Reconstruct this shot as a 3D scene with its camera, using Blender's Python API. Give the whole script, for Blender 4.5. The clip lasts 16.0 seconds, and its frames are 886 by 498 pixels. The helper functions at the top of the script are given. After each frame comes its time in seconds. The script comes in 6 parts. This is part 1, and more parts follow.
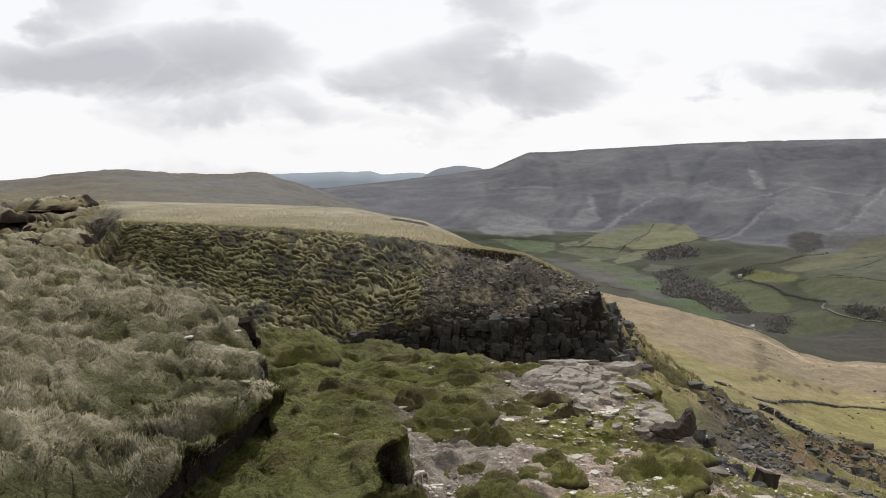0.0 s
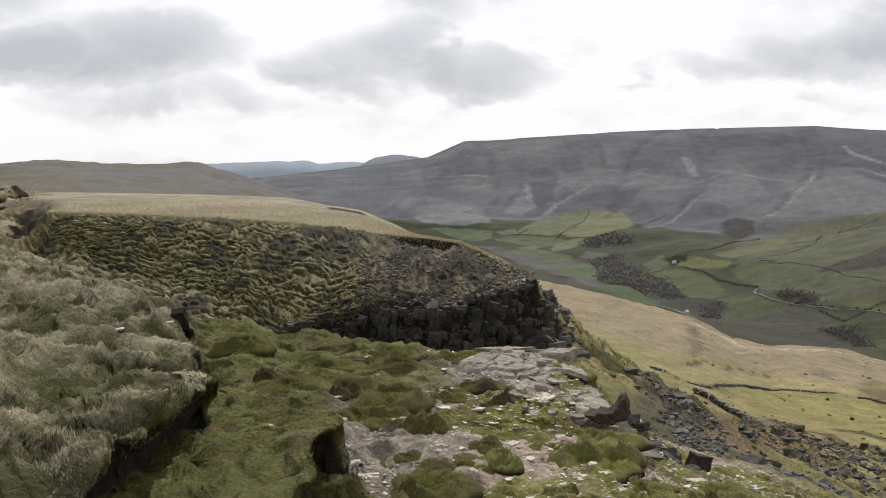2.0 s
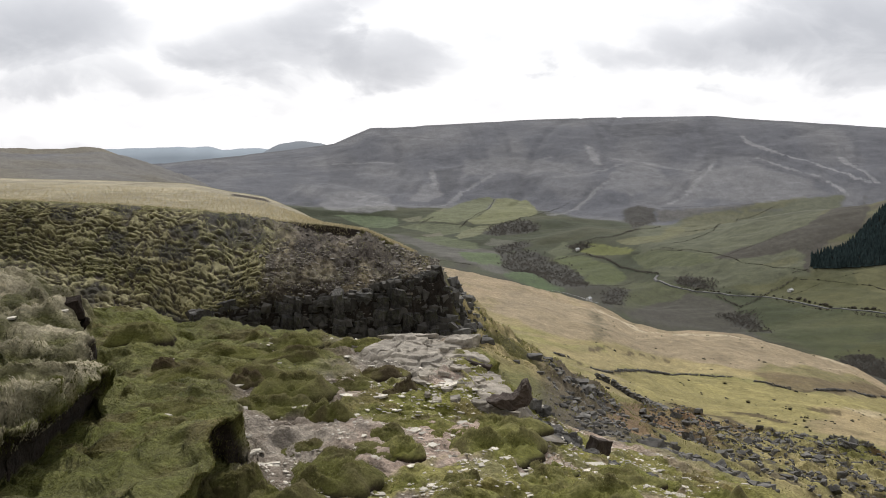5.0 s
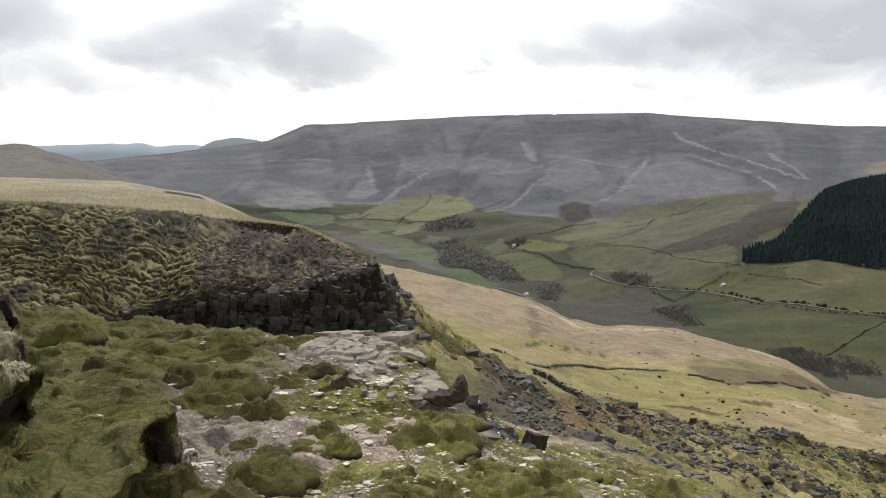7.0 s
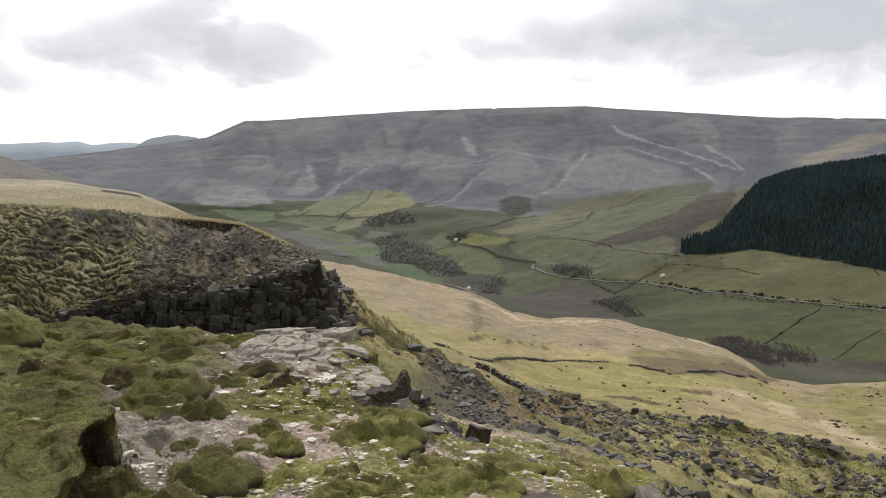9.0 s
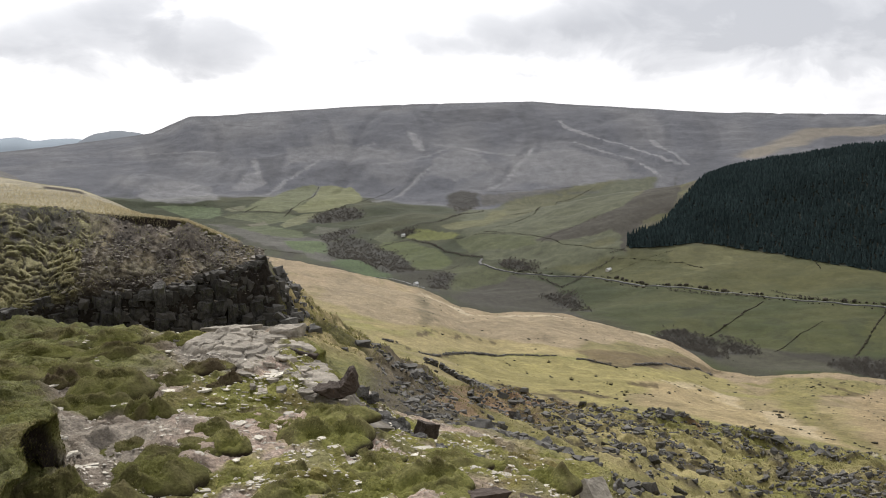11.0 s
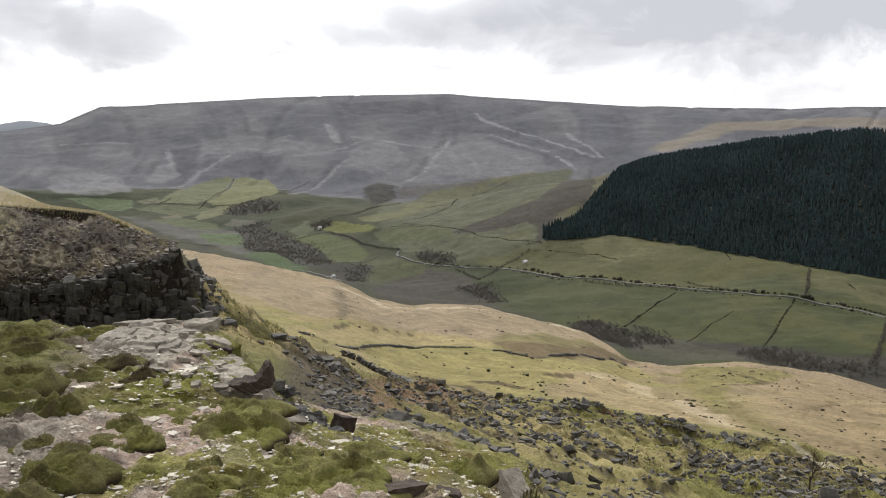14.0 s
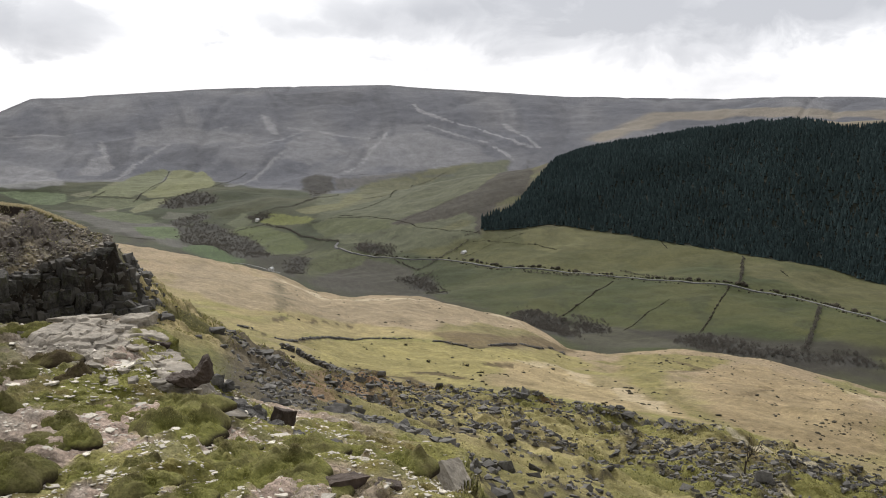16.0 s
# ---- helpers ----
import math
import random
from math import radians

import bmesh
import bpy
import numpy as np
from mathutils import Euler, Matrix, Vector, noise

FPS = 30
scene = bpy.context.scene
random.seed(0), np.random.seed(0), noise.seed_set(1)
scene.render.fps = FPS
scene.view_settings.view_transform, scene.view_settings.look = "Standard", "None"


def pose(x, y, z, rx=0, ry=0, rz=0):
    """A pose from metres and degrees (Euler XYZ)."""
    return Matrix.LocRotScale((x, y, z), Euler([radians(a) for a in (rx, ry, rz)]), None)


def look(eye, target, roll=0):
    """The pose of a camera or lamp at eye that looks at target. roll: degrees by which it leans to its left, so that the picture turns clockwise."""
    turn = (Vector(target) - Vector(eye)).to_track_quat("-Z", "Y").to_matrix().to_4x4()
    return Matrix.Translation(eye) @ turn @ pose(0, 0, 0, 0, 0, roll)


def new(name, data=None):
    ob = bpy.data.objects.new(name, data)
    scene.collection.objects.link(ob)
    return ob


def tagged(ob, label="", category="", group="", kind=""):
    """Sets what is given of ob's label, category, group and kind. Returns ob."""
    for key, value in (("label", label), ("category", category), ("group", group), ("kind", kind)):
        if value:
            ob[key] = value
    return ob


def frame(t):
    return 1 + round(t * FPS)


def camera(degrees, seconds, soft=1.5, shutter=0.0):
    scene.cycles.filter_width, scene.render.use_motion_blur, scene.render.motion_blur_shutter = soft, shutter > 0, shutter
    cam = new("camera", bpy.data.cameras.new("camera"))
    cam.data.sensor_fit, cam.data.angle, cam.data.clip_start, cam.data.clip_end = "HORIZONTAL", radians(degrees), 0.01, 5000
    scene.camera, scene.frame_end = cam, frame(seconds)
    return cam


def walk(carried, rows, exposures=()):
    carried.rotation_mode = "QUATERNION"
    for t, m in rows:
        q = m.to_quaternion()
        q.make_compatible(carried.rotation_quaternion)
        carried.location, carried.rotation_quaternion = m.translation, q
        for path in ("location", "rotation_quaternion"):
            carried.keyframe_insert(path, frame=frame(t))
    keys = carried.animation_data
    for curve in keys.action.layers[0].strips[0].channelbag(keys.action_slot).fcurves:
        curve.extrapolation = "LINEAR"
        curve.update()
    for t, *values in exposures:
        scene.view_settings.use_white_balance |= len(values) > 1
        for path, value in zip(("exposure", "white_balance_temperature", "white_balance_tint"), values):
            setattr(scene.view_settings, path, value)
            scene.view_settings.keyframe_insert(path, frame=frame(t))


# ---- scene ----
EYE = 1.65                     # the eye over the path it stands on
cam = camera(42.0, 16.0, soft=1.0)
PATH = [
    (0.0, 0.000, 0.000, 0.000, 86.00, -0.00, 0.00),
    (0.5, 0.005, 0.006, -0.002, 85.84, -0.03, -0.73),
    (1.0, 0.010, 0.011, -0.004, 85.71, 0.05, -1.55),
    (1.5, 0.014, 0.017, -0.005, 85.56, 0.22, -2.33),
    (2.0, 0.018, 0.022, -0.007, 85.44, 0.25, -3.13),
    (2.5, 0.022, 0.027, -0.008, 85.31, 0.15, -3.83),
    (3.0, 0.026, 0.031, -0.010, 85.17, -0.11, -4.59),
    (3.5, 0.030, 0.036, -0.011, 85.06, -0.15, -5.32),
    (4.0, 0.034, 0.040, -0.012, 84.93, -0.10, -6.16),
    (6.5, 0.049, 0.057, -0.016, 84.70, -0.25, -10.14),
    (7.0, 0.052, 0.059, -0.017, 84.65, -0.13, -10.94),
    (7.5, 0.054, 0.062, -0.017, 84.61, 0.14, -11.69),
    (8.0, 0.056, 0.064, -0.018, 84.53, 0.17, -12.46),
    (8.5, 0.058, 0.066, -0.018, 84.45, 0.22, -13.15),
    (9.0, 0.060, 0.068, -0.018, 84.39, 0.44, -13.90),
    (11.5, 0.066, 0.073, -0.017, 84.08, 0.45, -17.15),
    (12.0, 0.067, 0.073, -0.017, 84.03, 0.39, -17.80),
    (12.5, 0.068, 0.073, -0.016, 83.99, 0.29, -18.42),
    (13.0, 0.068, 0.073, -0.015, 83.92, 0.32, -19.15),
    (13.5, 0.068, 0.072, -0.015, 83.84, 0.23, -19.86),
    (14.0, 0.068, 0.072, -0.014, 83.73, 0.20, -20.62),
    (14.5, 0.068, 0.071, -0.013, 83.62, 0.33, -21.33),
    (15.0, 0.068, 0.069, -0.012, 83.52, 0.61, -22.18),
    (15.5, 0.067, 0.068, -0.011, 83.43, 0.56, -22.92),
    (16.0, 0.066, 0.066, -0.009, 83.27, 0.39, -23.69),

]
walk(cam, [(t, pose(x, y, z + EYE, rx, ry, rz)) for t, x, y, z, rx, ry, rz in PATH], exposures=[(0.0, -0.26), (4.0, -0.16), (8.0, -0.09), (12.0, -0.02), (16.0, -0.05)])

# ---------------------------------------------------------------- light
SUN_TURN, SUN_HEIGHT = 6.0, 40.0      # bearing from +y to the right, height, degrees
world = bpy.data.worlds.new("sky")
scene.world = world
world.use_nodes = True


def wire(tree, kind, **values):
    n = tree.nodes.new(kind)
    for key, v in values.items():
        n.inputs[key].default_value = v
    return n


def sky_shader():
    tree = world.node_tree
    tree.nodes.clear()
    link = tree.links.new

    def math_node(op, a, b=0.0, clamp=False):
        n = tree.nodes.new("ShaderNodeMath")
        n.operation, n.use_clamp = op, clamp
        for i, v in enumerate((a, b)):
            if isinstance(v, (int, float)):
                n.inputs[i].default_value = v
            else:
                link(v, n.inputs[i])
        return n.outputs[0]

    out = tree.nodes.new("ShaderNodeOutputWorld")
    back = tree.nodes.new("ShaderNodeBackground")
    link(back.outputs[0], out.inputs[0])
    sky = tree.nodes.new("ShaderNodeTexSky")
    sky.sky_type, sky.sun_disc = "NISHITA", False
    sky.sun_elevation, sky.sun_rotation = radians(SUN_HEIGHT), radians(SUN_TURN)
    coord = tree.nodes.new("ShaderNodeTexCoord")
    split = tree.nodes.new("ShaderNodeSeparateXYZ")
    link(coord.outputs["Generated"], split.inputs[0])
    x, y, z = split.outputs
    # bearing and height as tangents, in front of the eye and, folded, behind it
    ahead = math_node("MAXIMUM", math_node("ABSOLUTE", y), 0.25)
    u, v = math_node("DIVIDE", x, ahead), math_node("DIVIDE", z, ahead)
    place = tree.nodes.new("ShaderNodeCombineXYZ")
    link(u, place.inputs[0])
    link(math_node("MULTIPLY", v, 1.9), place.inputs[1])

    def noise_node(scale, detail, rough, warp, shift):
        m = tree.nodes.new("ShaderNodeMapping")
        m.inputs["Location"].default_value = shift
        link(place.outputs[0], m.inputs["Vector"])
        n = wire(tree, "ShaderNodeTexNoise", Scale=scale, Detail=detail, Roughness=rough, Distortion=warp)
        link(m.outputs[0], n.inputs["Vector"])
        return n.outputs["Fac"]

    big = noise_node(5.0, 5, 0.55, 0.3, (3.1, 0.4, 0))
    fine = noise_node(10.0, 8, 0.55, 0.4, (0.3, 7.7, 0))
    # single clouds: bearing tangent, height tangent, half width, half height, weight
    u = math_node("ADD", u, math_node("MULTIPLY", math_node("SUBTRACT", fine, 0.5), 0.16))
    v = math_node("ADD", v, math_node("MULTIPLY", math_node("SUBTRACT", fine, 0.5), 0.075))
    total = math_node("MULTIPLY", math_node("SUBTRACT", big, 0.50), 1.5)
    for cu, cv, wu, wv, gain in CLOUDS:
        a = math_node("DIVIDE", math_node("SUBTRACT", u, cu), wu)
        b = math_node("DIVIDE", math_node("SUBTRACT", v, cv), wv)
        d = math_node("ADD", math_node("MULTIPLY", a, a), math_node("MULTIPLY", b, b))
        blob = math_node("MULTIPLY", math_node("MAXIMUM", math_node("SUBTRACT", 1.0, d), 0.0), gain)
        total = math_node("ADD", total, blob)
    total = math_node("ADD", total, math_node("MULTIPLY", math_node("SUBTRACT", fine, 0.5), 1.2))
    ramp = tree.nodes.new("ShaderNodeValToRGB")
    ramp.color_ramp.elements[0].position, ramp.color_ramp.elements[0].color = 0.05, (1.17, 1.17, 1.20, 1)
    ramp.color_ramp.elements[1].position, ramp.color_ramp.elements[1].color = 1.0, (0.65, 0.665, 0.72, 1)
    mid = ramp.color_ramp.elements.new(0.45)
    mid.color = (0.87, 0.88, 0.93, 1)
    link(total, ramp.inputs[0])
    thin = tree.nodes.new("ShaderNodeMix")
    thin.data_type = "RGBA"
    thin.inputs["Factor"].default_value = 0.94
    low = tree.nodes.new("ShaderNodeMix")
    low.data_type, low.blend_type = "RGBA", "MULTIPLY"
    low.inputs["Factor"].default_value = 1.0
    link(sky.outputs[0], low.inputs["A"])
    low.inputs["B"].default_value = (0.08, 0.08, 0.08, 1)
    link(low.outputs["Result"], thin.inputs["A"])
    link(ramp.outputs[0], thin.inputs["B"])
    link(thin.outputs["Result"], back.inputs["Color"])
    # thin cloud is brightest on the sun's side of the sky and dims evenly away from it
    away = tree.nodes.new("ShaderNodeMapRange")
    away.interpolation_type = "SMOOTHSTEP"
    for key, value in (("From Min", -0.6), ("From Max", 0.5), ("To Min", 0.68), ("To Max", 1.0)):
        away.inputs[key].default_value = value
    link(y, away.inputs["Value"])
    link(away.outputs[0], back.inputs["Strength"])


CLOUDS = [
    (-0.34, 0.085, 0.10, 0.030, 0.9), (-0.21, 0.095, 0.12, 0.032, 0.8), (-0.30, 0.150, 0.05, 0.05, 0.5), (-0.16, 0.052, 0.07, 0.022, 0.4),
    (0.00, 0.078, 0.09, 0.035, 0.9), (0.10, 0.075, 0.075, 0.030, 0.8), (0.03, 0.125, 0.05, 0.05, 0.4), (-0.05, 0.040, 0.10, 0.018, 0.3),
    (0.26, 0.070, 0.07, 0.016, 0.5), (0.38, 0.085, 0.10, 0.030, 0.6), (0.55, 0.105, 0.16, 0.050, 0.95), (0.75, 0.11, 0.20, 0.060, 0.95),
    (0.95, 0.12, 0.20, 0.06, 0.9), (0.55, 0.19, 0.25, 0.05, 0.6), (0.62, 0.055, 0.18, 0.020, 0.35),
]
sky_shader()
sun = new("sun", bpy.data.lights.new("sun", "SUN"))
sun.data.energy, sun.data.angle, sun.data.color = 3.9, radians(1.0), (1.0, 0.97, 0.92)
sa, se = radians(SUN_TURN), radians(SUN_HEIGHT)
sun.matrix_world = look((0, 0, 40), (-math.sin(sa) * 50 * math.cos(se), -math.cos(sa) * 50 * math.cos(se), 40 - 50 * math.sin(se)))


# ---------------------------------------------------------------- numbers
def lattice(ix, iy, seed):
    h = (ix.astype(np.int64) * 374761393 + iy.astype(np.int64) * 668265263 + seed * 1442695041) & 0x7FFFFFFF
    h = ((h ^ (h >> 13)) * 1274126177) & 0x7FFFFFFF
    return ((h ^ (h >> 16)) & 0xFFFFFF) / float(0xFFFFFF)


def value_noise(x, y, seed=0):
    """Smooth noise from -1 to 1."""
    x, y = np.asarray(x, float), np.asarray(y, float)
    ix, iy = np.floor(x), np.floor(y)
    fx, fy = x - ix, y - iy
    fx, fy = fx * fx * fx * (fx * (fx * 6 - 15) + 10), fy * fy * fy * (fy * (fy * 6 - 15) + 10)
    a, b = lattice(ix, iy, seed), lattice(ix + 1, iy, seed)
    c, d = lattice(ix, iy + 1, seed), lattice(ix + 1, iy + 1, seed)
    return ((a + (b - a) * fx) * (1 - fy) + (c + (d - c) * fx) * fy) * 2 - 1


def fractal(x, y, octaves=4, seed=0, gain=0.5):
    total, size = 0.0, 1.0
    for i in range(octaves):
        total = total + size * value_noise(x * 2**i + 17.3 * i, y * 2**i - 9.1 * i, seed + i)
        size *= gain
    return total


def step(a, b, x):
    t = np.clip((x - a) / (b - a), 0, 1)
    return t * t * (3 - 2 * t)


def spline_rows(knots, counts):
    """Monotone cubic through the knots (first axis), counts[i] rows between knot i and i + 1."""
    k = np.asarray(knots, float)
    d = np.diff(k, axis=0)
    m = np.zeros_like(k)
    same = d[:-1] * d[1:] > 0
    m[1:-1] = np.where(same, 2 * d[:-1] * d[1:] / np.where(same, d[:-1] + d[1:], 1), 0)
    m[0], m[-1] = d[0], d[-1]
    rows = []
    for i, n in enumerate(counts):
        t = np.arange(n)[:, None] / n
        rows.append(k[i] * (2 * t**3 - 3 * t**2 + 1) + m[i] * (t**3 - 2 * t**2 + t) + k[i + 1] * (3 * t**2 - 2 * t**3) + m[i + 1] * (t**3 - t**2))
    return np.concatenate(rows + [k[-1:]])


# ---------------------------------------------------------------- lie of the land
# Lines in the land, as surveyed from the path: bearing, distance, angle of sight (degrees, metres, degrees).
LAND = {}
LAND["under"] = 6, [(-30, 0.05, -88.2), (50, 0.05, -88.2)]
LAND["feet"] = 20, [(-30, 2.6, -32.4), (50, 2.6, -32.4)]
LAND["block_foot"] = 12, [(-30, 2.9, -29.6), (-9, 3.9, -22.8), (-7, 4.15, -21.7), (-5.5, 4.7, -19.4), (-4.6, 5.2, -17.6), (-4.0, 5.6, -16.4), (-3.2, 5.82, -15.8), (-2.4, 5.9, -15.6), (-1.9, 5.75, -16.0), (-1.2, 4.9, -18.6), (0, 4.6, -19.8), (10, 4.4, -20.6), (26, 4.0, -23.5), (50, 3.4, -27)]
LAND["block_lip"] = 44, [(-30, 2.95, -26.5), (-9, 3.85, -20.2), (-7, 4.1, -18.9), (-5.5, 4.6, -16.9), (-4.6, 5.1, -15.1), (-4.0, 5.48, -14.0), (-3.2, 5.72, -13.5), (-2.6, 5.8, -13.4), (-2.2, 5.9, -14.0), (-1.9, 6.0, -14.8), (-1.6, 5.95, -15.3), (-1.2, 5.3, -17.2), (0, 4.95, -18.4), (10, 4.8, -19.0), (26, 4.3, -22), (50, 3.6, -26)]
LAND["bank_foot"] = 14, [(-30, 3.2, -24.5), (-20, 3.66, -21.8), (-14.9, 4.5, -18.0), (-13, 5.3, -15.8), (-11.5, 5.85, -14.5), (-9, 6.85, -12.4), (-8.4, 6.3, -12.9), (-4, 6.3, -12.8), (-2.5, 6.3, -13.0), (-2.0, 6.35, -14.2), (-1.6, 6.2, -15.0), (-1, 5.9, -15.6), (10, 5.5, -16.6), (20, 5.5, -17.6), (30, 4.6, -22.5), (50, 4.0, -26)]
LAND["bank_lip"] = 55, [(-30, 3.0, -19.5), (-20, 3.5, -18.2), (-14.9, 4.3, -15.4), (-13, 5.1, -13.2), (-11.5, 5.7, -12.1), (-9.3, 6.7, -10.4), (-8.7, 6.9, -12.4), (-4, 6.9, -12.4), (-2, 6.6, -13.6), (10, 6.0, -15.3), (20, 6.0, -16.7), (30, 4.9, -22), (50, 4.2, -26)]
LAND["bank_back"] = 75, [(-30, 8.5, -7.2), (-20, 8.8, -7.4), (-14.9, 8.8, -7.7), (-11.5, 8.8, -7.9), (-9.9, 8.8, -8.2), (-8.9, 8.8, -10.4), (-2, 8.6, -10.8), (4, 8.0, -11.6), (9, 7.6, -12.3), (11.8, 7.2, -13.2), (14, 7.5, -14.6), (18, 7.6, -16.2), (22, 7.4, -17.6), (26, 6, -20.5), (30, 5.0, -23), (50, 4.4, -27)]
LAND["rim"] = 30, [(-30, 17, -2.6), (-21, 16, -3.45), (-16, 15, -4.9), (-13, 13.6, -6.3), (-10.7, 12.5, -7.5), (-6, 11.3, -8.3), (-3.8, 10.8, -8.7), (0, 10.2, -9.3), (4, 9.7, -9.7), (9, 9.4, -9.9), (11.8, 8.2, -12.0), (14, 9, -13.8), (16, 10, -14.4), (18.4, 10, -14.8), (21.6, 9.5, -15.8), (24.7, 9, -16.7), (26, 7, -19.2), (30, 5.2, -25), (50, 4.8, -29)]
LAND["foot_of_drop"] = 60, [(-30, 20, -9), (-10, 17, -16), (0, 15, -18), (8, 14, -17), (11, 14, -15), (14, 15, -15.3), (16, 15, -15.6), (18.4, 15, -16.5), (22, 15, -19), (26, 14, -24), (32, 12, -30), (50, 12, -32)]
LAND["bluff_foot"] = 60, [(-30, 50, -5), (-17, 42, -6), (-10, 37, -8), (-4.5, 34, -9.6), (-3.5, 33.6, -11), (4, 33, -11.5), (8.6, 33, -11.5), (10, 33, -11), (12, 34, -11.2), (14, 32, -12.6), (16, 30, -13.8), (19, 30, -14.8), (23, 32, -16), (28, 34, -18), (34, 34, -20), (50, 32, -22.5)]
LAND["cliff_top"] = 250, [(-30, 66, -3.6), (-17, 55, -4.3), (-10, 43, -6.3), (-5.5, 37, -8.0), (-3.8, 34.4, -8.2), (-0.7, 34.0, -7.8), (2.7, 33.9, -7.55), (5.5, 34.3, -6.8), (7.6, 35.6, -6.2), (8.2, 35.4, -7.2), (9.2, 35, -9.4), (10, 36, -9.6), (12, 38, -10.4), (14, 39, -12.0), (16, 40, -13.2), (19, 45, -14.2), (23, 48, -15.2), (28, 50, -16.5), (34, 50, -17.8), (50, 45, -20.3)]
LAND["bluff_rim"] = 70, [(-30, 90, -2), (-20, 85, -2.2), (-17, 75, -2.6), (-15.6, 58, -2.5), (-8, 54, -2.9), (-4, 50, -3.25), (0, 45, -3.8), (2, 43, -4.0), (4, 42, -4.3), (6, 40, -5.2), (7.6, 38, -6.0), (8.4, 39, -6.9), (9.7, 41, -8.0), (11.6, 44, -9.6), (13.8, 50, -11.2), (16, 55, -12.2), (19, 65, -13.2), (23.8, 75, -13.7), (28.6, 75, -14.1), (33, 72, -15), (38, 68, -15.5), (45, 62, -17.2), (50, 58, -18.5)]
LAND["bluff_back"] = 25, [(-30, 110, -1.4), (-15.8, 98, -1.55), (-9, 95, -1.75), (-4.6, 90, -1.95), (-2.6, 80, -2.35), (-1, 70, -2.6), (0, 62, -3.0), (2, 46, -4.05), (4, 44, -4.4), (6, 42, -5.4), (7.6, 40, -6.4), (9, 45, -9), (12, 55, -11), (14, 62, -12.4), (16, 75, -12.4), (19, 90, -13.4), (23.8, 95, -15), (28.6, 95, -16), (33, 92, -17), (45, 85, -19), (50, 80, -20)]
LAND["bench_start"] = 130, [(-30, 220, -3.4), (-4, 220, -5), (4, 160, -9), (9, 150, -10.8), (12, 150, -11.4), (16, 160, -12.1), (19, 170, -13), (24, 180, -13.4), (28.6, 180, -13.9), (33, 180, -14.4), (38, 170, -15), (45, 160, -16.2), (50, 150, -17)]
LAND["bench_crest"] = 16, [(-30, 1300, -1.2), (-25, 1300, -0.9), (-21, 1300, -0.7), (-16.4, 1300, -0.2), (-12, 1300, -0.3), (-8.7, 1250, -0.33), (-7, 1200, -0.8), (-4.6, 1100, -1.78), (-2, 1000, -3.2), (0, 900, -4.2), (3, 750, -5.5), (7.9, 620, -6.5), (11.6, 590, -7.4), (15.3, 560, -8.25), (17.4, 530, -9.1), (19, 500, -9.3), (21.8, 480, -9.4), (24.5, 460, -9.9), (27.5, 440, -10.7), (29.8, 400, -11.98), (32, 400, -12.25), (34.2, 415, -12.0), (36.4, 420, -12.1), (40, 400, -12.35), (45, 380, -13.1), (50, 360, -14.5)]
LAND["valley_edge"] = 30, [(-30, 1700, -2.6), (-8, 1650, -2.6), (0, 1200, -7.5), (8, 760, -11), (15, 680, -12.4), (20, 640, -13.2), (28, 570, -15), (35, 540, -15.5), (50, 480, -17.5)]
LAND["river"] = 60, [(-30, 2300, -4), (0, 2300, -4.8), (4, 2200, -5), (10, 2000, -5.6), (14, 1700, -6.6), (18, 1450, -8), (22, 1250, -9.3), (27.8, 1070, -10.63), (38.8, 975, -11.58), (45, 917, -12.27), (50, 900, -12.6)]
LAND["road"] = 60, [(-30, 2450, -3.5), (4, 2450, -4.3), (10, 2250, -4.6), (14.5, 2000, -5.2), (18.5, 1650, -6.36), (23.5, 1450, -7.3), (29.7, 1330, -7.88), (37.4, 1240, -8.38), (44.9, 1130, -9.67), (50, 1080, -10.3)]
LAND["wood_edge"] = 70, [(-30, 2550, -3), (4, 2550, -3.7), (10, 2400, -3.9), (14, 2200, -4.3), (18, 1850, -4.9), (22, 1650, -5.3), (25.7, 1520, -5.87), (29, 1530, -5.5), (35, 1420, -6.37), (45, 1300, -7.97), (50, 1250, -8.8)]
LAND["spur_crest"] = 16, [(-30, 2650, -2.5), (8, 2600, -3.3), (12, 2500, -3.4), (16, 2300, -3.9), (20, 2050, -4.1), (22, 1950, -3.75), (25, 1880, -3.2), (28.3, 1850, -2.7), (30.5, 1850, -1.95), (32.7, 1850, -1.5), (36.5, 1850, -0.95), (39, 1830, -0.62), (41.8, 1800, -0.5), (45, 1780, -0.5), (50, 1750, -0.4)]
LAND["spur_back"] = 40, [(-30, 2750, -2.4), (12, 2650, -3.2), (20, 2350, -4), (28, 2300, -4), (36, 2250, -3.5), (50, 2150, -3)]
LAND["ridge_side"] = 70, [(-30, 3000, -2), (-6, 3100, -1.7), (0, 3100, -1.5), (4, 3050, -1.4), (12, 3000, -1.25), (21, 2950, -1.0), (30, 2900, -1.0), (40, 2800, -0.8), (50, 2700, -0.8)]
LAND["ridge_crest"] = 10, [(-30, 3400, -2), (-6, 3500, -1.0), (-3, 3550, -0.65), (0, 3600, -0.33), (2.4, 3600, 0.0), (3.2, 3600, 0.35), (4.2, 3600, 0.78), (8, 3600, 0.97), (12, 3600, 1.2), (15, 3600, 1.3), (21, 3600, 1.38), (25, 3550, 1.1), (29.7, 3500, 0.78), (33.5, 3450, 0.65), (37.5, 3400, 0.57), (40, 3400, 0.65), (44.3, 3300, 0.6), (50, 3200, 0.6)]
LAND["beyond"] = 6, [(-30, 4200, -1.2), (50, 4200, -1.0)]
